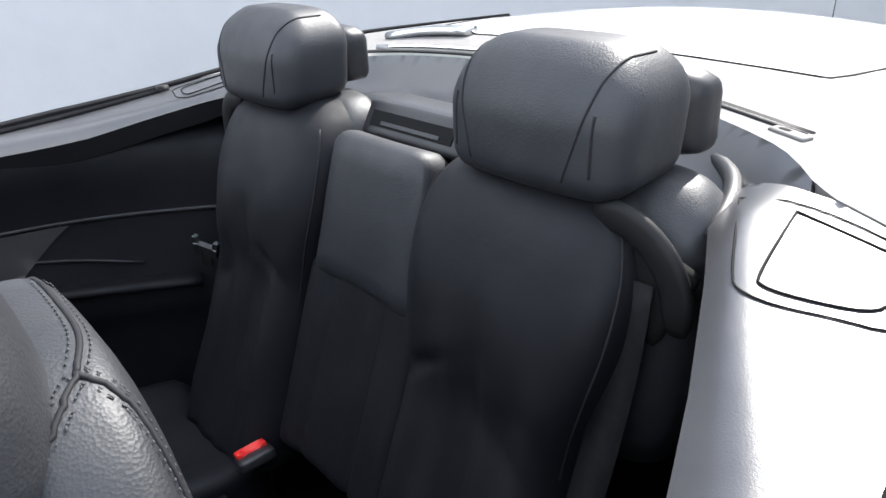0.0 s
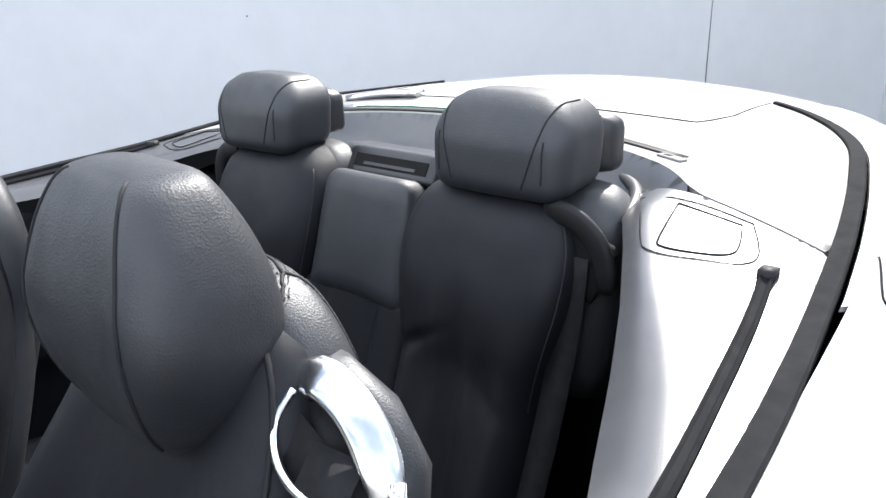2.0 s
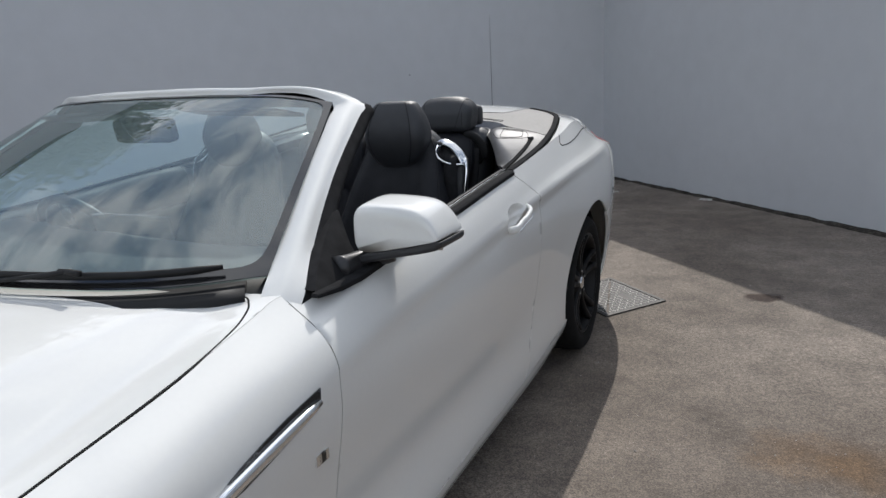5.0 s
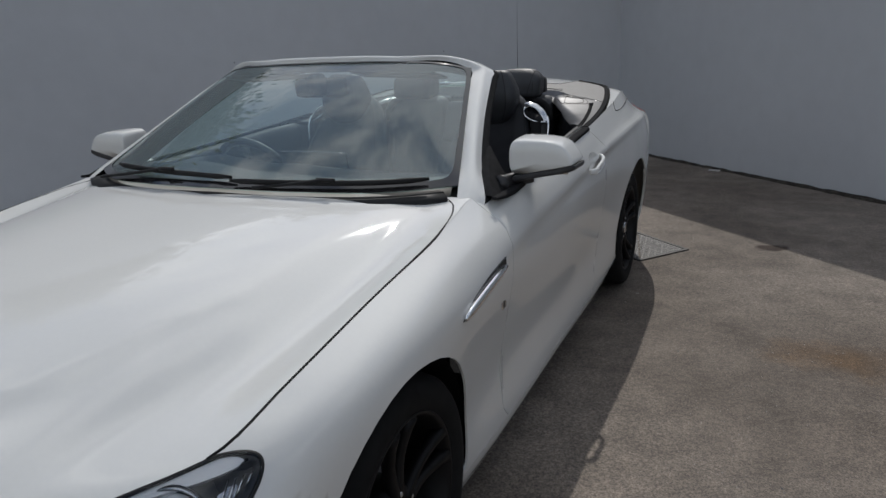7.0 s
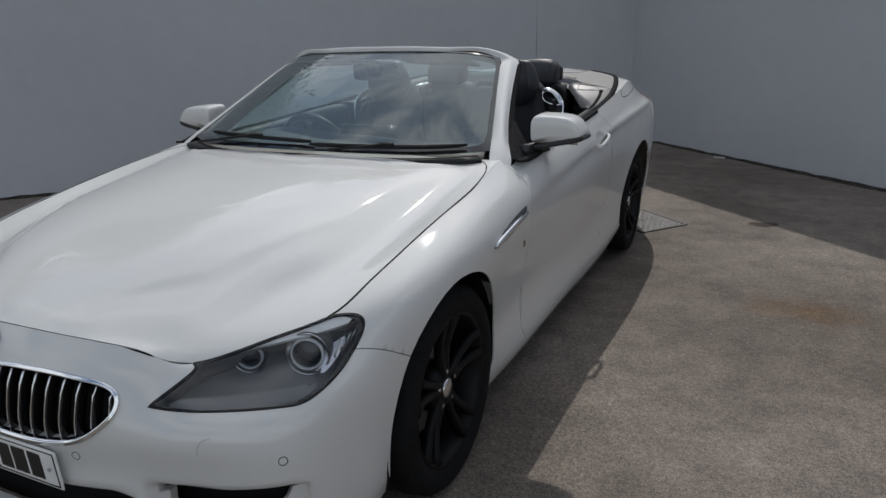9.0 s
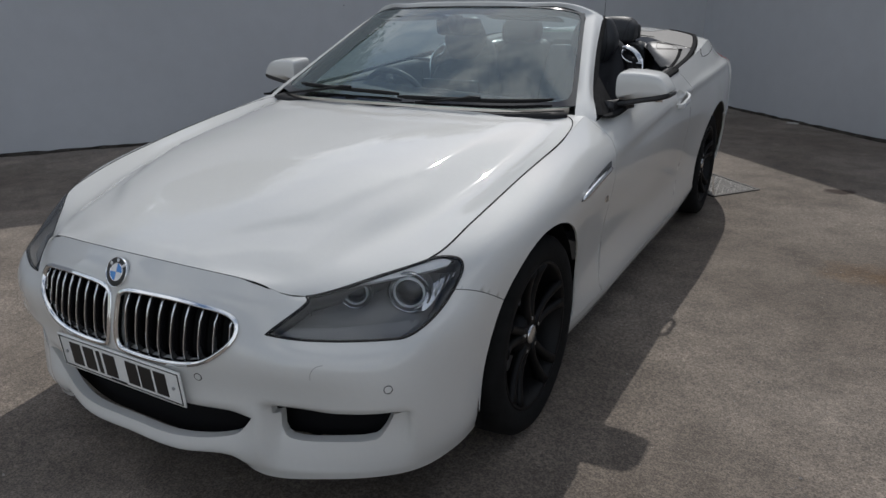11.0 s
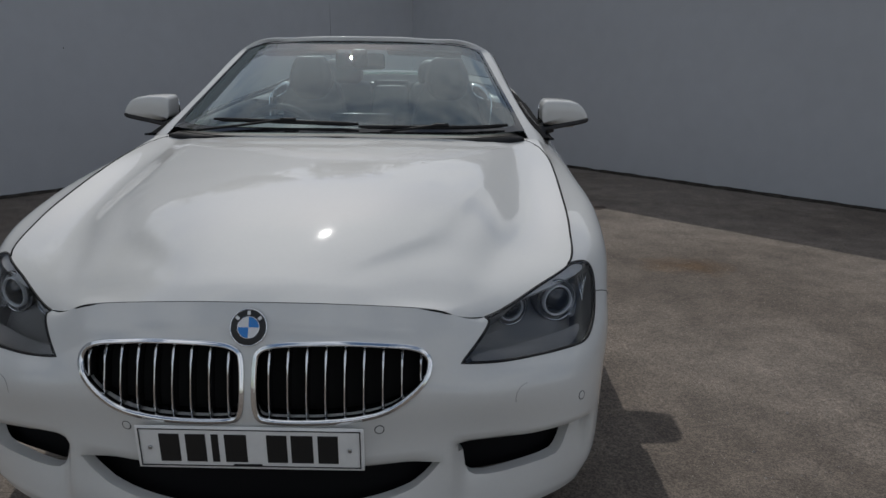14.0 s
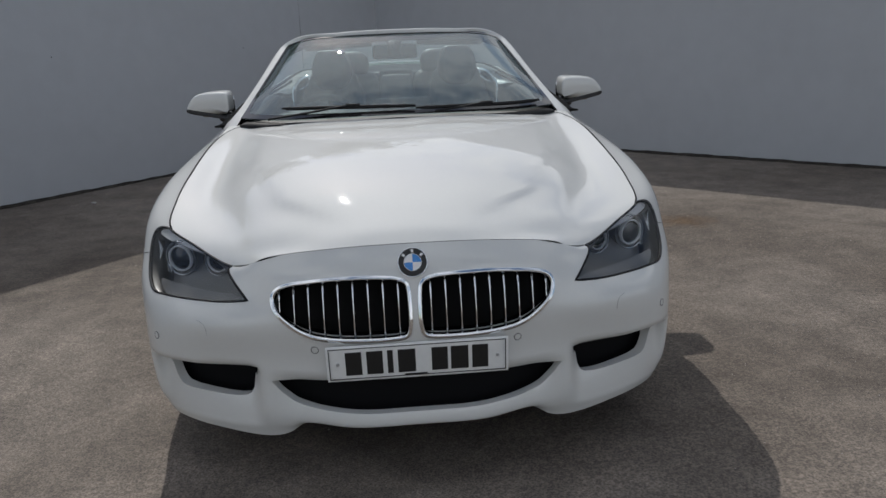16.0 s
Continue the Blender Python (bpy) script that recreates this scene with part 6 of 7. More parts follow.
def mirror(sgn):
    """Door mirror: painted cap, black underside and stalk."""
    def shell(outline, name, mat, label):
        loops = []
        for y, k in ((-0.0745, 0.45), (-0.0738, 0.80), (-0.0710, 0.885), (-0.064, 0.930), (-0.048, 0.960), (-0.024, 0.980), (0.004, 0.992), (0.030, 0.998), (0.050, 1.0), (0.056, 0.97)):
            loop = []
            for x, z in rounded(outline, 3):
                join = -0.048 + 0.046 * (x + 0.117) / 0.253
                px, pz = 0.01 + (x - 0.01) * (0.80 + 0.20 * k), (join + (z - join) * k) * 0.90
                t = max(0.0, (px + 0.12) / 0.27)
                loop.append((sgn * px * 0.92, y + 0.012 * t**2, pz))
            loops.append(loop if sgn > 0 else loop[::-1])
        return link_mesh(name, *loft(loops), mat, root, label)

    root = tagged(new("door_mirror"), "white door mirror with a black base")
    root.parent = car
    root.matrix_basis = pose(sgn * 0.926, 1.862, 1.024)
    shell([(-0.086, -0.042), (-0.090, 0.044), (-0.084, 0.086), (-0.055, 0.094), (0.04, 0.090), (0.096, 0.078), (0.126, 0.042), (0.143, 0.008), (0.136, -0.002)], "cap", PAINT, "white painted cap")
    shell([(-0.088, -0.046), (0.136, -0.006), (0.147, 0.002), (0.147, -0.020), (0.110, -0.033), (0.0, -0.052), (-0.095, -0.076), (-0.120, -0.064)], "lower_shell", TRIM, "black lower shell")
    gl = block((0.17, 0.008, 0.10), 0.003, 4)
    for p in gl.verts:
        p.co.y += 0.052
    part("mirror_glass", gl, CHROME, root, "mirror glass")
    st = smooth_path([(-0.092, -0.13, -0.058), (-0.088, -0.09, -0.058), (-0.080, -0.04, -0.058), (-0.055, -0.01, -0.056), (-0.02, 0.0, -0.05)], 12)
    link_mesh("stalk", *tube([(sgn * x, y, z) for x, y, z in st], oval(0.020, 0.024, 12, 2.6) if sgn > 0 else oval(0.020, 0.024, 12, 2.6)[::-1], up=(0, 0, 1), scale=[1.3, 1.2, 1.1, 1.05, 1.0, 1.0, 1.0, 1.0, 1.0, 0.9, 0.9, 0.8]), TRIM, root, "black stalk")
    # corner panel where the stalk meets the door
    tri = [(0.866, 1.625, 0.952), (0.868, 1.705, 0.94), (0.868, 1.805, 0.929), (0.853, 1.817, 0.965), (0.831, 1.816, 0.989), (0.81, 1.826, 1.01), (0.769, 1.863, 1.055), (0.749, 1.882, 1.078), (0.751, 1.852, 1.077), (0.778, 1.782, 1.048), (0.806, 1.706, 1.017), (0.836, 1.642, 0.986), (0.857, 1.604, 0.964)]
    o = np.array([0.926, 1.862, 1.032])
    v = [tuple((np.array(p) - o) * np.array([sgn, 1, 1])) for p in tri] + [tuple((np.array(p) - o - np.array([0.055, -0.005, 0])) * np.array([sgn, 1, 1])) for p in tri]
    n = len(tri)
    f = [tuple(range(n)), tuple(range(n, 2 * n))[::-1]] + [(i, n + i, n + (i + 1) % n, (i + 1) % n) for i in range(n)]
    if sgn < 0:
        f = [q[::-1] for q in f]
    link_mesh("corner_panel", v, f, STRIPM, root, smooth=False)
    return root


mirror(1)
mirror(-1)


# ---- cabin ----
link_mesh("cabin_floor", *both(box_vf((-0.80, 1.46, 0.29), (0.80, 3.68, 0.33)), box_vf((-0.14, 1.5, 0.33), (0.14, 3.2, 0.50))), CARPET, car, "black carpeted cabin floor", smooth=False)
link_mesh("rear_bulkhead", *both(box_vf((-0.80, 3.66, 0.30), (0.80, 3.70, 1.06))), CARPET, car, smooth=False)

# door and quarter linings: from the belt down to the floor
T_TOP = [(1.66, 0.842, 1.66, 0.942), (2.3, 0.845, 2.3, 0.978), (2.85, 0.838, 2.85, 1.014), (3.2, 0.822, 3.2, 1.034), (3.62, 0.780, 3.62, 1.055)]
T_EDGE = [(1.66, 0.805, 1.66, 0.948), (2.3, 0.808, 2.3, 0.984), (2.85, 0.80, 2.85, 1.022), (3.2, 0.768, 3.2, 1.026), (3.62, 0.70, 3.62, 1.045)]
T_ROLL = [(1.66, 0.775, 1.66, 0.915), (2.3, 0.775, 2.3, 0.945), (2.85, 0.765, 2.85, 0.970), (3.2, 0.715, 3.2, 0.985), (3.62, 0.53, 3.62, 1.01)]
T_WAIST = [(1.66, 0.790, 1.66, 0.80), (2.3, 0.790, 2.3, 0.83), (2.85, 0.775, 2.85, 0.85), (3.2, 0.72, 3.2, 0.845), (3.62, 0.50, 3.62, 0.835)]
T_ARM = [(1.66, 0.755, 1.66, 0.63), (2.3, 0.735, 2.3, 0.66), (2.85, 0.745, 2.85, 0.67), (3.2, 0.68, 3.2, 0.66), (3.62, 0.50, 3.62, 0.65)]
T_UNDER = [(1.66, 0.785, 1.66, 0.56), (2.3, 0.785, 2.3, 0.58), (2.85, 0.775, 2.85, 0.58), (3.2, 0.70, 3.2, 0.57), (3.62, 0.50, 3.62, 0.56)]
T_FOOT = [(1.66, 0.78, 1.66, 0.30), (2.3, 0.78, 2.3, 0.30), (2.85, 0.77, 2.85, 0.30), (3.2, 0.70, 3.2, 0.30), (3.62, 0.50, 3.62, 0.30)]
LINING = Sheet([T_FOOT, T_UNDER, T_ARM, T_WAIST, T_ROLL, T_EDGE, T_TOP], (1.66, 3.62), 0.12)


def lining_skin(poly, **kw):
    v, f = skin(LINING, poly, **kw)
    return v, [q[::-1] for q in f]


DOOR_CUT = 2.93
for sgn in (1, -1):
    for name, s0, s1, lab in (("door_lining", 1.66, DOOR_CUT, "black leather door lining with an armrest"), ("quarter_lining", DOOR_CUT, 3.62, "black rear side lining with an armrest shelf")):
        vf = lining_skin([(s0, 0), (s1, 0), (s1, 6), (s0, 6)], step=0.03, gap=0.0015, depth=-0.004)
        seam = [tuple(p) for p in LINING.at(np.linspace(s0 + 0.01, s1 - 0.01, 20), np.full(20, 3.05))]
        if sgn < 0:
            vf, seam = mirrored(vf), [(-x, y, z) for x, y, z in seam]
        lin = link_mesh(name, *vf, LEATHER_SMOOTH, car, lab)
        link_mesh("trim_line", *tube([(x - sgn * 0.004, y, z) for x, y, z in seam], oval(0.003, 0.005, 8)), TRIM, lin)
# grey inlay at the front of the rear side lining
inl = [(3.0, 3.0), (3.19, 3.02), (3.04, 2.35), (2.94, 2.2), (2.94, 3.0)]
for sgn in (1, -1):
    vf = lining_skin(inl, step=0.03, gap=0.0, depth=-0.003, lift=-0.005)
    link_mesh("lining_inlay", *(vf if sgn > 0 else mirrored(vf)), SOFT, car, "smooth grey inlay of the side lining")
    rail = smooth_path([(0.715, 3.10, 0.715), (0.672, 3.22, 0.705), (0.60, 3.40, 0.690)], 10)
    link_mesh("armrest_edge", *tube([(sgn * x, y, z) for x, y, z in rail], oval(0.03, 0.012, 10, 2.5)), LEATHER_SMOOTH, car, "padded armrest shelf")
    pull = smooth_path([(0.745, 3.06, 0.79), (0.71, 3.17, 0.775), (0.655, 3.30, 0.745)], 8)
    link_mesh("lining_groove", *tube([(sgn * x, y, z) for x, y, z in pull], oval(0.004, 0.003, 6)), TRIM, car)


def seat_loop(c, z, yf, yb, w, bol, n=40, p=3.2, lean=0.0):
    """One level of a backrest: flat middle, raised side bolsters, rounded shell."""
    half, mid = (yb - yf) / 2, (yb + yf) / 2
    pts = []
    for i in range(n):
        a = 2 * math.pi * i / n
        u = math.sin(a)
        ca = math.cos(a)
        uu = math.copysign(abs(u) ** (2 / p), u)
        d = half * abs(ca) ** (2 / p)
        if ca > 0:
            k = min(1.0, max(0.0, (abs(uu) - 0.42) / 0.33))
            y = mid - d - bol * k * k * (3 - 2 * k) * (1 - abs(uu) ** 8)
        else:
            y = mid + d
        pts.append((c + w * uu, y, z + lean * (y - mid)))
    return pts


def seat_mesh(c, levels, n=40, steps=26):
    cv = curve(levels)
    t = np.linspace(levels[0][0], levels[-1][0], steps)
    return loft([seat_loop(c, *row, n=n) for row in cv(t)])


def seam_on(c, levels, uu, steps=22, lo=None, hi=None, lift=0.0015):
    """A line down the front of a backrest at the given share of its half width."""
    cv = curve(levels)
    out = []
    for row in cv(np.linspace(lo if lo is not None else levels[0][0], hi if hi is not None else levels[-1][0], steps)):
        z, yf, yb, w, bol = row
        half, mid, p = (yb - yf) / 2, (yb + yf) / 2, 3.2
        k = min(1.0, max(0.0, (abs(uu) - 0.42) / 0.33))
        d = half * (max(0.0, 1 - abs(uu) ** p)) ** (1 / p)
        out.append((c + w * uu, mid - d - bol * k * k * (3 - 2 * k) * (1 - abs(uu) ** 8) - lift, z))
    return out


# rear seats: a waisted front pad, a rounded shoulder roll behind it, and a headrest on a shell
REAR = [(0, 0.50, 3.235, 3.42, 0.150, 0.014), (1, 0.62, 3.290, 3.47, 0.148, 0.020), (2, 0.74, 3.342, 3.52, 0.144, 0.022), (3, 0.83, 3.372, 3.54, 0.144, 0.016), (4, 0.90, 3.374, 3.56, 0.158, 0.006),
        (5, 0.97, 3.386, 3.58, 0.171, 0.002), (6, 1.04, 3.412, 3.59, 0.170, 0.0), (7, 1.095, 3.443, 3.59, 0.148, 0.0), (8, 1.124, 3.480, 3.59, 0.112, 0.0), (9, 1.130, 3.51, 3.57, 0.08, 0.0)]
SHOULDER = [(0, 0.80, 3.46, 3.60, 0.175, 0.0), (1, 0.95, 3.475, 3.625, 0.192, 0.0), (2, 1.05, 3.485, 3.63, 0.192, 0.0), (3, 1.095, 3.500, 3.625, 0.180, 0.0), (4, 1.124, 3.525, 3.61, 0.150, 0.0), (5, 1.132, 3.545, 3.59, 0.11, 0.0)]


def rear_seat(c):
    out = 1 if c > 0 else -1
    cp = c - out * 0.028
    pv, pf = seat_mesh(cp, REAR, 120, 60)
    pv = np.array(pv)
    dx, z = (pv[:, 0] - cp) * out, pv[:, 2]
    ahead = pv[:, 1] < np.interp(z, [r[1] for r in REAR], [(r[2] + r[3]) / 2 for r in REAR])
    # a deep pull down the middle, a slanting fold at the waist and a soft pucker under the headrest
    fold = 0.020 * np.exp(-(((dx - 0.005) / 0.016) ** 2)) * step01(z, 0.45, 0.60) * (1 - step01(z, 0.84, 1.02))
    fold += 0.010 * np.exp(-(((z - 0.872 - 0.62 * (dx + 0.07)) / 0.011) ** 2)) * np.exp(-(((dx + 0.075) / 0.05) ** 2))
    fold += 0.006 * np.exp(-(((z - 0.80 + 0.5 * (dx - 0.08)) / 0.016) ** 2)) * np.exp(-(((dx - 0.085) / 0.04) ** 2))
    fold += 0.0025 * np.sin(dx * 46 + z * 21) * (1 - step01(z, 0.90, 1.05))
    pv[:, 1] += fold * ahead
    back = link_mesh("rear_seat", [tuple(p) for p in pv], pf, LEATHER_SMOOTH, car, "black leather rear bucket seat with a fixed headrest")
    link_mesh("shoulder_roll", *seat_mesh(c, SHOULDER, 40, 20), LEATHER, back, "grained leather roll over the shoulders")
    for u in (-0.955, 0.955):
        link_mesh("piping", *tube(seam_on(cp, REAR, u, lo=2.6, hi=7.0), oval(0.0020, 0.0020, 6)), THREAD, back)
    # headrest: flat underside, domed top, its face bowed, with a sewn end panel on each side
    def dome(v):
        x, y, z = v[:, 0] / 0.132, v[:, 1] / 0.068, v[:, 2] / 0.078
        up = np.clip(z, 0, 1)
        wide = 1 - 0.21 * up**2.4 - 0.06 * np.clip(-z, 0, 1) ** 2
        deep = 1 - 0.34 * up**2.2
        return np.stack([v[:, 0] * wide, v[:, 1] * deep + 0.020 * x**2 + 0.012 * up + 0.05 * v[:, 2], v[:, 2] - 0.011 * np.abs(x) ** 3 * np.clip(z * 1.6, 0, 1) - 0.004 * x**2 * np.clip(-z * 1.6, 0, 1) + 0.006 * y * np.clip(-z * 1.6, 0, 1)], 1)

    bm = block((0.264, 0.136, 0.156), 0.034, 18, dome)
    tree_h = BVHTree.FromBMesh(bm)
    head = part("headrest", bm, LEATHER, back, "padded leather headrest with double stitching")
    head.matrix_basis = pose(c - 0.006, 3.502, 1.199)
    for k in (-1, 1):
        for dx, a0, a1 in ((0.068, -0.66, 2.05), (0.0985, -0.62, 0.20)):
            pts = []
            for a in np.linspace(a0, a1, 22):
                x = k * (0.099 - (0.099 - dx) * (1 - (a - a0) / (a1 - a0)) ** 3)
                hit = tree_h.ray_cast(Vector((x, 0.012, 0.0)), Vector((0, -math.cos(a), math.sin(a))))[0]
                if hit:
                    pts.append(tuple(hit))
            link_mesh("headrest_seam", *tube(pts, oval(0.0016, 0.0016, 6), up=(1, 0, 0.01)), THREAD, head)
    sh = block((0.205, 0.060, 0.095), 0.022, 8, lambda v: np.stack([v[:, 0], v[:, 1] + 0.02 * (v[:, 0] / 0.12) ** 2, v[:, 2] - 0.012 * (v[:, 0] / 0.12) ** 2], 1))
    shell = part("headrest_shell", sh, TRIM, back, "grey plastic shell behind the headrest")
    shell.matrix_basis = pose(c + 0.02 * out, 3.612, 1.190)
    link_mesh("headrest_base", *tube([(c, 3.56, 1.07), (c, 3.56, 1.15)], oval(0.09, 0.04, 14, 3.0), up=(0, 1, 0)), TRIM, back)
    # belt guide let into the outer shoulder, with a slot for the belt
    g = smooth_path([(c + out * 0.085, 3.468, 1.108), (c + out * 0.130, 3.470, 1.102), (c + out * 0.165, 3.474, 1.075), (c + out * 0.184, 3.478, 1.035), (c + out * 0.188, 3.480, 0.99)], 16)
    guide = link_mesh("belt_guide", *tube([tuple(p) for p in g], oval(0.019, 0.009, 12, 2.4), up=(0, 1, 0.1), scale=[0.5, 0.75] + [1.0] * 11 + [0.95, 0.8, 0.5]), RUBBER, back, "black plastic belt guide")
    plate = part("guide_plate", block((0.10, 0.02, 0.10), 0.009, 6), DARK, guide)
    plate.matrix_basis = pose(c + out * 0.138, 3.482, 1.030, -8, 22 * out, 4 * out)
    strap = smooth_path([(c + out * 0.140, 3.468, 1.042), (c + out * 0.142, 3.452, 0.95), (c + out * 0.142, 3.405, 0.80), (c + out * 0.138, 3.31, 0.56)], 14)
    link_mesh("seat_belt", *tube([tuple(p) for p in strap], [(-0.023, -0.001), (-0.023, 0.001), (0.023, 0.001), (0.023, -0.001)], up=(0, -1, 0.3)), BELT, back, "black woven seat belt")
    cu = block((0.40, 0.42, 0.17), 0.06, 10, lambda v: np.stack([v[:, 0], v[:, 1], v[:, 2] + 0.05 * (v[:, 0] / 0.2) ** 4 - 0.06 * (v[:, 1] / 0.42)], 1))
    part("rear_cushion", cu, LEATHER_SMOOTH, back, "black leather seat cushion").matrix_basis = pose(c + out * 0.03, 3.10, 0.44)
    return back


rear = [rear_seat(0.333), rear_seat(-0.311)]
# buckle tongue hanging on the far belt
tg = link_mesh("belt_tongue", *both(box_vf((-0.012, -0.002, -0.05), (0.012, 0.002, -0.012)), box_vf((-0.027, -0.007, -0.014), (0.027, 0.007, 0.006)), box_vf((-0.030, -0.006, 0.0), (-0.020, 0.006, 0.022)), box_vf((0.020, -0.006, 0.0), (0.030, 0.006, 0.022))), STEEL, rear[1], "steel belt tongue", smooth=False)
tg.matrix_basis = pose(-0.500, 3.385, 0.80, 10, 14, 30)

# middle pad, folding middle and its catch, slotted panel
mid = part("centre_pad", block((0.255, 0.07, 0.235), 0.028, 10, lambda v: np.stack([v[:, 0] * (1 - 0.10 * (v[:, 2] / 0.117)), v[:, 1] - 0.012 * np.cos(v[:, 0] * 11), v[:, 2] - 0.02 * (v[:, 0] / 0.13) ** 2 * (v[:, 2] < 0)], 1)), LEATHER, car, "black leather pad between the rear seats")
mid.matrix_basis = pose(0.014, 3.478, 0.985, -14)
low = part("centre_backrest", block((0.30, 0.09, 0.36), 0.022, 30, lambda v: np.stack([v[:, 0], v[:, 1] + (v[:, 1] < 0) * (0.012 * np.exp(-(((v[:, 0] - 0.06) / 0.009) ** 2)) + 0.006 * np.exp(-(((v[:, 0] + 0.075) / 0.012) ** 2))), v[:, 2] + 0.014 * np.cos(v[:, 0] * 10) - (v[:, 2] > 0.1) * 0.006 * np.exp(-(((v[:, 0] - 0.06) / 0.009) ** 2))], 1)), LEATHER_SMOOTH, car, "black leather folding middle section")
low.matrix_basis = pose(0.014, 3.405, 0.712, -20)
part("fold_catch", block((0.035, 0.022, 0.014), 0.004, 3), TRIM, car, "small black catch").matrix_basis = pose(0.004, 3.426, 0.896, -20)
sp = part("slotted_panel", block((0.24, 0.05, 0.062), 0.010, 8), TRIM, car, "dark grey panel with a long slot")
sp.matrix_basis = pose(0.011, 3.566, 1.100, -30)
link_mesh("slot", *box_vf((-0.098, -0.0265, -0.014), (0.098, -0.020, 0.012)), DARK, sp, smooth=False)
link_mesh("slot_lip", *box_vf((-0.07, -0.0275, -0.010), (0.07, -0.021, -0.004)), TRIM, sp, smooth=False)
# buckle
bk = part("belt_buckle", block((0.022, 0.056, 0.013), 0.004, 6, lambda v: np.stack([v[:, 0], v[:, 1], v[:, 2] - 0.007 * (np.abs(v[:, 1]) < 0.018) * (v[:, 2] > 0) * (v[:, 0] > -0.004)], 1)), RED, car, "red buckle release button")
bk.matrix_basis = pose(-0.137, 3.259, 0.566, 4, -14, -4)
part("buckle_body", block((0.040, 0.066, 0.022), 0.006, 4), TRIM, bk).matrix_basis = pose(0.014, 0, -0.012)

# front seats
FRONT = [(0, 0.48, 2.560, 2.770, 0.250, 0.050), (1, 0.60, 2.622, 2.820, 0.255, 0.060), (2, 0.72, 2.680, 2.865, 0.252, 0.065), (3, 0.82, 2.725, 2.900, 0.240, 0.062), (4, 0.90, 2.760, 2.925, 0.220, 0.050),
         (5, 0.98, 2.795, 2.945, 0.198, 0.034), (6, 1.05, 2.830, 2.955, 0.178, 0.016), (7, 1.10, 2.855, 2.965, 0.160, 0.006), (8, 1.14, 2.872, 2.960, 0.136, 0.0), (9, 1.165, 2.890, 2.95, 0.10, 0.0)]
WRAP = [(0, 0.60, 2.74, 2.845, 0.240, 0.0), (1, 0.75, 2.80, 2.905, 0.222, 0.0), (2, 0.85, 2.835, 2.945, 0.200, 0.0), (3, 0.95, 2.865, 2.970, 0.180, 0.0), (4, 1.03, 2.885, 2.984, 0.178, 0.0), (5, 1.09, 2.890, 2.984, 0.167, 0.0),
        (6, 1.13, 2.892, 2.981, 0.147, 0.0), (7, 1.16, 2.895, 2.976, 0.120, 0.0), (8, 1.18, 2.90, 2.968, 0.088, 0.0), (9, 1.188, 2.91, 2.955, 0.050, 0.0)]
HEAD = [(0, 1.028, 2.840, 2.90, 0.040, 0.0), (1, 1.052, 2.818, 2.915, 0.078, 0.0), (2, 1.092, 2.798, 2.930, 0.110, 0.004), (3, 1.140, 2.788, 2.942, 0.127, 0.008), (4, 1.185, 2.790, 2.938, 0.126, 0.010),
        (5, 1.225, 2.800, 2.928, 0.114, 0.008), (6, 1.258, 2.812, 2.914, 0.098, 0.006), (7, 1.281, 2.826, 2.900, 0.082, 0.004), (8, 1.289, 2.842, 2.888, 0.062, 0.0)]


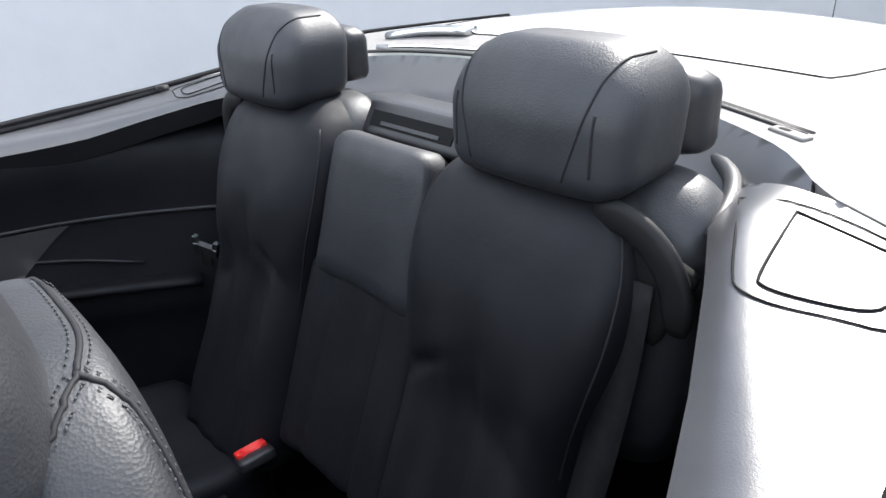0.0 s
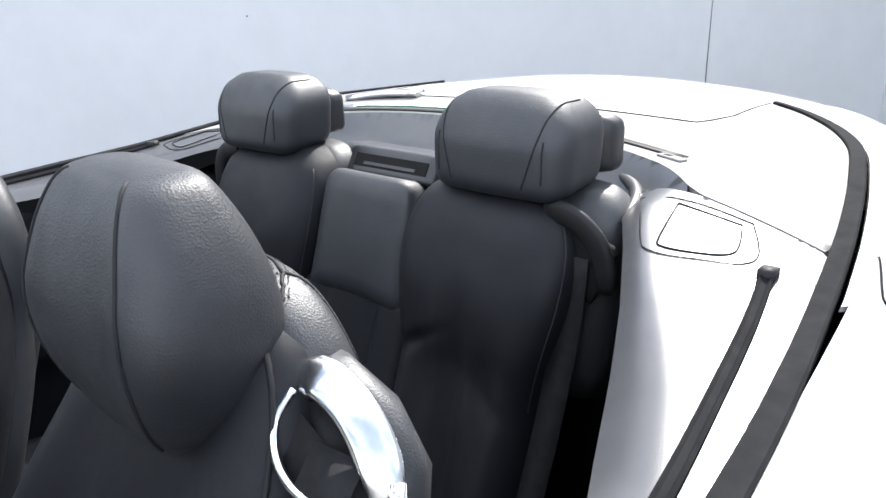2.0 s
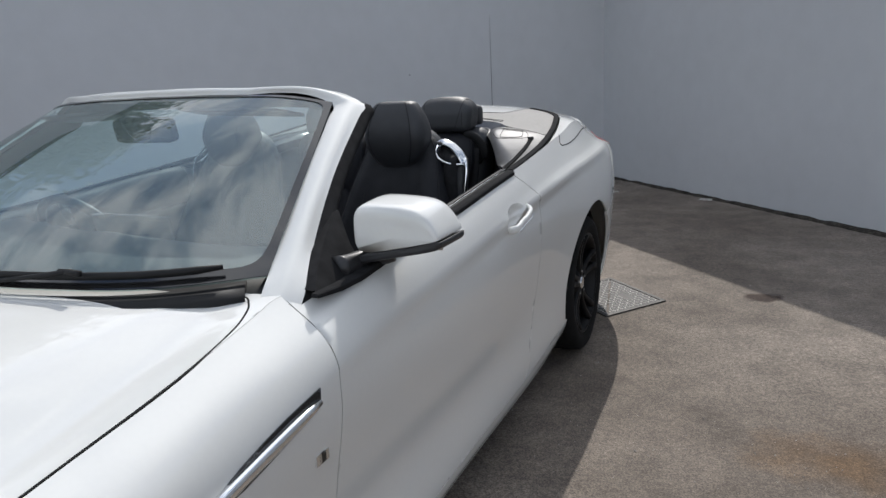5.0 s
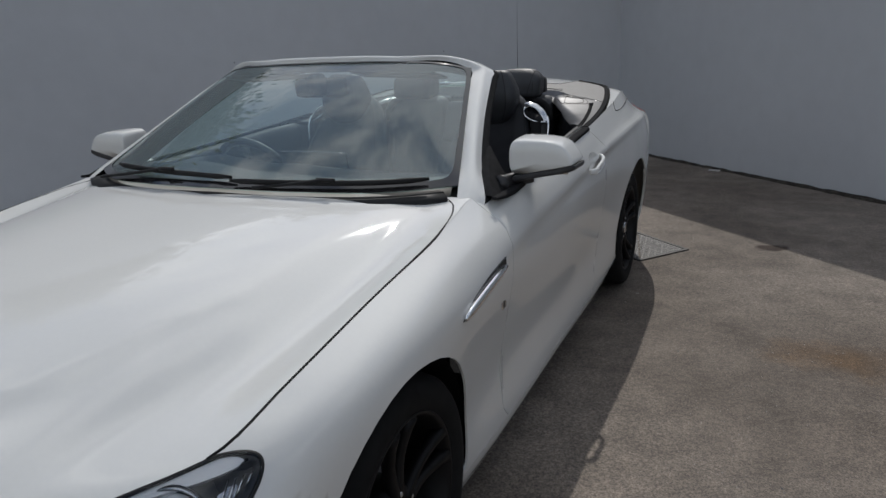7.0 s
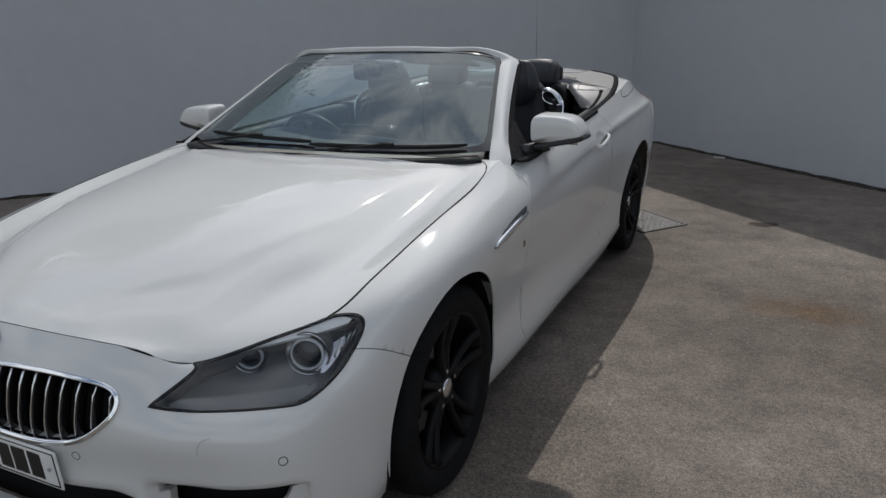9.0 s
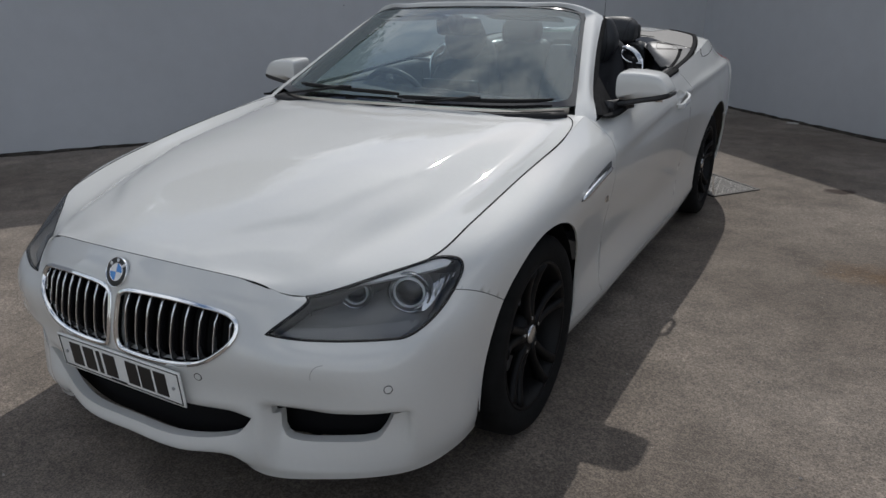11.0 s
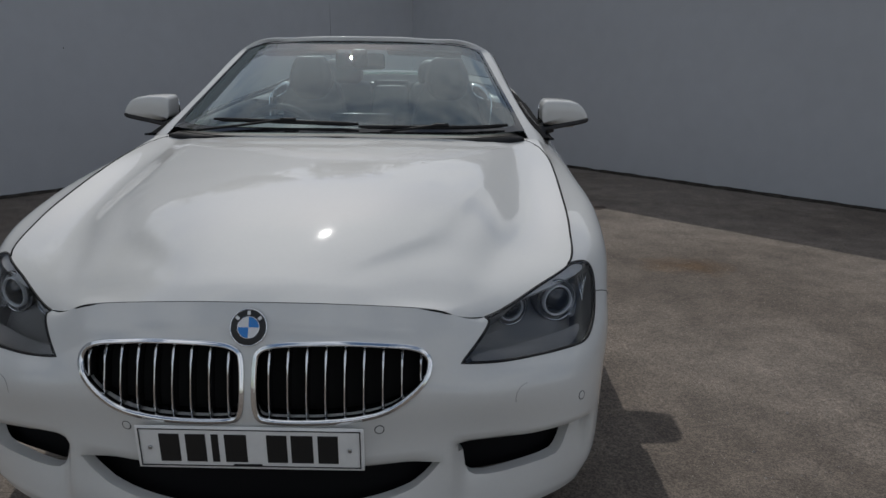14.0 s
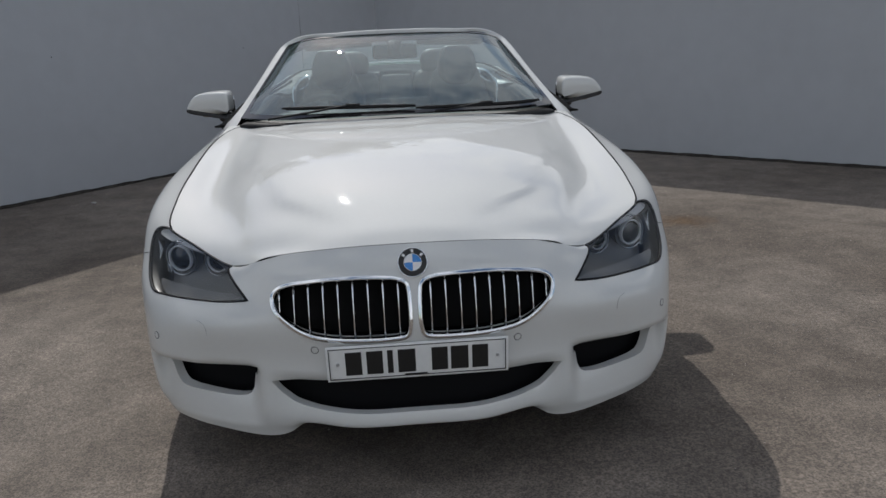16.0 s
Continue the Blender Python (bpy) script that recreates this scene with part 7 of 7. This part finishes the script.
def front_seat(c):
    out = 1 if c > 0 else -1
    back = link_mesh("front_seat", *seat_mesh(c, FRONT, 48, 34), LEATHER_SMOOTH, car, "black leather sports seat with an integrated headrest")
    wrap_v, wrap_f = seat_mesh(c, WRAP, 40, 26)
    wrap = link_mesh("shoulder_wrap", wrap_v, wrap_f, LEATHER, back, "grained leather behind the headrest")
    near = BVHTree.FromPolygons([Vector(p) for p in wrap_v], [tuple(q) for q in wrap_f])
    for way in ([(-0.10, 2.955, 1.165), (-0.05, 2.962, 1.186), (0.03, 2.960, 1.186), (0.073, 2.946, 1.172)], [(0.073, 2.946, 1.172), (0.103, 2.962, 1.155), (0.130, 2.968, 1.12), (0.158, 2.968, 1.05)], [(0.073, 2.946, 1.172), (0.105, 2.915, 1.145), (0.135, 2.89, 1.10)]):
        line = smooth_path([(c + out * x, y, z) for x, y, z in way], 60)
        hits = [near.find_nearest(Vector(p)) for p in line]
        link_mesh("seam", *tube([tuple(h[0] + h[1] * 0.0005) for h in hits], oval(0.0020, 0.0016, 6)), THREAD, wrap)
        dash = []
        for i in range(0, 57, 2):
            for side in (-0.0055, 0.0055):
                p0, p1 = hits[i][0], hits[i + 1][0]
                off = (p1 - p0).cross(hits[i][1]).normalized() * side + hits[i][1] * 0.0008
                dash.append(tube([tuple(p0 + off), tuple(p0.lerp(p1, 0.9) + off)], oval(0.0006, 0.0004, 5), up=(0.1, 0.2, 1)))
        link_mesh("stitching", *both(*dash), STITCH, wrap, "sewn double stitching")
    head = link_mesh("headrest", *seat_mesh(c, HEAD, 48, 30), LEATHER, back, "grained leather headrest with sewn panels")
    for u, r in ((-0.70, 0.0021), (0.70, 0.0021)):
        link_mesh("headrest_seam", *tube(seam_on(c, HEAD, u, lo=1.2, hi=7.4, lift=-0.0004), oval(r, r, 6)), THREAD, head)
    for u in (-0.55, 0.55):
        link_mesh("seam", *tube(seam_on(c, FRONT, u, lo=0.2, hi=4.6, lift=-0.0006), oval(0.0018, 0.0018, 6)), THREAD, back)
    for u in (-0.93, 0.93):
        link_mesh("piping", *tube(seam_on(c, FRONT, u, lo=0.5, hi=8.6, lift=0.001), oval(0.003, 0.003, 6)), THREAD, back)
    # bright belt loop on the outer shoulder: a broad bridge above, a thin bow below, and a rod down the side
    def at(dx, y, z):
        return (c + out * dx, y, z)

    band = smooth_path([at(0.146, 2.896, 1.092), at(0.150, 2.902, 1.116), at(0.166, 2.906, 1.128), at(0.195, 2.908, 1.120), at(0.222, 2.906, 1.100), at(0.243, 2.900, 1.074), at(0.253, 2.892, 1.046)], 28)
    loop = link_mesh("belt_loop", *tube([tuple(p) for p in band], oval(0.0185, 0.0055, 14, 3.0), up=(0.4 * out, -0.40, 0.82), scale=[0.45, 0.6, 0.75, 0.88] + [1.0] * 18 + [0.95, 0.9, 0.8, 0.7, 0.6, 0.5]), SATIN, back, "bright metal belt loop")
    bow = smooth_path([at(0.150, 2.894, 1.116), at(0.149, 2.876, 1.098), at(0.162, 2.862, 1.078), at(0.190, 2.856, 1.060), at(0.222, 2.866, 1.050), at(0.253, 2.890, 1.046)], 24)
    link_mesh("bow", *tube([tuple(p) for p in bow], oval(0.0042, 0.0042, 10), up=(0, 1, 0.3)), CHROME, loop, "thin bright bow")
    rim = [Vector(p) for p in band] + [Vector(p) for p in bow[::-1]][1:-1]
    mid_, loop_up = sum(rim, Vector()) / len(rim), Vector((0.35 * out, -0.45, 0.82)).normalized()
    fill = [[tuple(mid_ + (p - mid_) * 0.90 + loop_up * (d - 0.010)) for p in rim] for d in (-0.003, 0.003)]
    link_mesh("belt_slot", *loft(fill), BELT, loop, "black webbing filling the loop")
    rod = smooth_path([at(0.252, 2.905, 1.068), at(0.262, 2.895, 1.040), at(0.264, 2.885, 1.00), at(0.258, 2.872, 0.92), at(0.250, 2.850, 0.80)], 16)
    link_mesh("loop_rod", *tube([tuple(p) for p in rod], oval(0.0085, 0.007, 10), up=(0, 1, 0.2), scale=[1.2, 1.1] + [0.9] * 14), CHROME, back)
    wing = loft([[at(x + a, y + b, z) for a, b in oval(wx, wy, 14, 2.6)] for x, y, z, wx, wy in ((0.150, 2.935, 1.128, 0.018, 0.014), (0.172, 2.938, 1.100, 0.050, 0.022), (0.190, 2.932, 1.060, 0.066, 0.028), (0.196, 2.915, 0.98, 0.064, 0.034), (0.200, 2.885, 0.86, 0.055, 0.036), (0.195, 2.845, 0.72, 0.045, 0.03))])
    link_mesh("loop_carrier", *(wing if out > 0 else (wing[0], [q[::-1] for q in wing[1]])), LEATHER, back, "grained leather wing that carries the belt loop")
    strap = smooth_path([at(0.210, 2.888, 1.086), at(0.212, 2.866, 1.066), at(0.219, 2.848, 0.98), at(0.226, 2.835, 0.85), at(0.235, 2.79, 0.66), at(0.25, 2.74, 0.45)], 18)
    link_mesh("seat_belt", *tube([tuple(p) for p in strap], [(-0.024, -0.001), (-0.024, 0.001), (0.024, 0.001), (0.024, -0.001)], up=(0.25 * out, -1, 0.2)), BELT, back, "black woven seat belt")
    shell = block((0.40, 0.05, 0.50), 0.024, 8, lambda v: np.stack([v[:, 0] * (1 - 0.15 * np.clip(v[:, 2] / 0.25, -1, 1)), v[:, 1] - 0.03 * (v[:, 0] / 0.2) ** 2, v[:, 2]], 1))
    part("seat_back_shell", shell, TRIM, back, "black hard shell on the back").matrix_basis = pose(c, 2.885, 0.72, -22)
    cu = block((0.50, 0.52, 0.17), 0.06, 12, lambda v: np.stack([v[:, 0], v[:, 1], v[:, 2] + 0.055 * np.clip((np.abs(v[:, 0]) - 0.12) / 0.1, 0, 1) ** 2 - 0.08 * (v[:, 1] / 0.52)], 1))
    part("seat_cushion", cu, LEATHER_SMOOTH, back, "black leather seat cushion").matrix_basis = pose(c, 2.37, 0.46)
    return back


front_seat(0.405)
front_seat(-0.405)

# centre console
con = link_mesh("centre_console", *loft([[(x, y, z) for x, z in ((-0.125, 0.32), (-0.125, zt - 0.03), (-0.10, zt), (0.10, zt), (0.125, zt - 0.03), (0.125, 0.32))] for y, zt in ((1.80, 0.70), (1.95, 0.665), (2.2, 0.63), (2.44, 0.625), (2.95, 0.60))]), TRIM, car, "black centre console with a padded armrest", smooth=False)
arm = part("armrest_lid", block((0.225, 0.44, 0.07), 0.022, 10, lambda v: np.stack([v[:, 0], v[:, 1], v[:, 2] + 0.012 * np.cos(v[:, 0] * 12)], 1)), LEATHER_SMOOTH, con, "black leather armrest lid")
arm.matrix_basis = pose(0.0, 2.675, 0.645)
link_mesh("lid_split", *tube([(0.0, y, 0.6935) for y in np.linspace(2.46, 2.89, 6)], oval(0.0015, 0.001, 6)), THREAD, con)
tray = part("console_panel", block((0.19, 0.24, 0.012), 0.005, 6), GLOSS, con, "gloss black console panel")
tray.matrix_basis = pose(0.0, 2.30, 0.632, -2)
part("console_bin_lid", block((0.135, 0.15, 0.010), 0.004, 6), TRIM, con).matrix_basis = pose(0.01, 2.335, 0.640, -2)
rot = part("control_knob", block((0.05, 0.05, 0.025), 0.012, 8), CHROME, con, "bright control knob")
rot.matrix_basis = pose(0.045, 2.20, 0.648)
part("button_strip", block((0.11, 0.022, 0.008), 0.003, 4), SATIN, con, "bright button strip").matrix_basis = pose(-0.045, 2.425, 0.645)
link_mesh("gear_lever", *tube(smooth_path([(-0.04, 2.16, 0.63), (-0.04, 2.165, 0.69), (-0.035, 2.185, 0.74), (-0.03, 2.205, 0.755)], 8), oval(0.018, 0.024, 10)), GLOSS, con, "black gear lever")

# dashboard, binnacle, steering wheel, inner mirror
DASH_Y = ((-0.78, 0.0), (-0.62, 0.005), (-0.52, 0.03), (-0.38, 0.045), (-0.24, 0.03), (-0.12, 0.02), (0.0, 0.02), (0.12, 0.012), (0.35, 0.0), (0.60, 0.0), (0.78, 0.0))
loops = []
for x, h in DASH_Y:
    e = 0.14 * (abs(x) / 0.78) ** 2
    loops.append([(x, 1.42 + e * 0.9, 0.93), (x, 1.55 + e * 0.6, 0.965 + h * 0.2), (x, 1.70 + e * 0.5, 0.975 + h * 0.6), (x, 1.84 + e * 0.3, 0.970 + h), (x, 1.90 + e * 0.2, 0.945 + h), (x, 1.915, 0.90 + h * 0.6),
                  (x, 1.89, 0.80), (x, 1.88, 0.66), (x, 1.80, 0.50), (x, 1.50, 0.50)])
v, f = loft([[p for p in l] for l in loops])
dash = link_mesh("dashboard", v, f, DASHM, car, "black dashboard with a stitched top")
link_mesh("dash_trim", *tube([(x, 1.918, 0.80 + 0.01 * math.cos(x * 3)) for x in np.linspace(-0.74, 0.74, 16)], oval(0.006, 0.016, 8)), SATIN, dash, "satin trim strip")
scr = part("display_screen", block((0.30, 0.02, 0.11), 0.006, 5), GLOSS, dash, "dark display screen")
scr.matrix_basis = pose(0.02, 1.905, 0.975, 10)
wc = Vector((-0.395, 2.07, 0.885))
wm = pose(*wc, -64, 0, 0)
n, m = 40, 10
v, f = [], []
for i in range(n):
    a = 2 * math.pi * i / n
    for j in range(m):
        b = 2 * math.pi * j / m
        r = 0.182 + 0.016 * math.cos(b)
        v.append((r * math.cos(a), r * math.sin(a), 0.015 * math.sin(b)))
for i in range(n):
    for j in range(m):
        f.append((i * m + j, ((i + 1) % n) * m + j, ((i + 1) % n) * m + (j + 1) % m, i * m + (j + 1) % m))
sw = link_mesh("steering_wheel", v, f, LEATHER, car, "black leather three-spoke steering wheel")
sw.matrix_basis = wm
part("wheel_hub", block((0.15, 0.13, 0.05), 0.03, 8), LEATHER_SMOOTH, sw, "black padded hub").matrix_basis = pose(0, 0, -0.02)
for a in (0, 180, 270):
    link_mesh("wheel_spoke", *tube([(0.06, 0, -0.012), (0.12, 0, -0.008), (0.178, 0, 0)], oval(0.022, 0.007, 10)), SATIN, sw, "satin spoke").matrix_basis = pose(0, 0, 0, 0, 0, a)
link_mesh("steering_column", *tube([(0, 0, -0.03), (0, 0.0, -0.22)], oval(0.06, 0.05, 12), up=(0, 1, 0)), TRIM, sw)
im = part("inner_mirror", block((0.235, 0.04, 0.075), 0.018, 8), GLOSS, car, "black frameless inner mirror")
im.matrix_basis = pose(0.0, 2.02, 1.262, 8, 0, 0)
link_mesh("mirror_stem", *tube([(0.0, -0.02, 0.02), (0.0, -0.06, 0.045)], oval(0.018, 0.018, 10), up=(1, 0, 0)), TRIM, im)
part("sensor_box", block((0.075, 0.05, 0.085), 0.012, 5), TRIM, car, "black sensor housing behind the glass").matrix_basis = pose(0.0, 2.0, 1.275, 40)
for sgn in (1, -1):
    part("sun_visor", block((0.36, 0.13, 0.014), 0.006, 6), TRIM, car, "folded black sun visor").matrix_basis = pose(sgn * 0.30, 2.10, 1.303, -10, sgn * 2, 0)
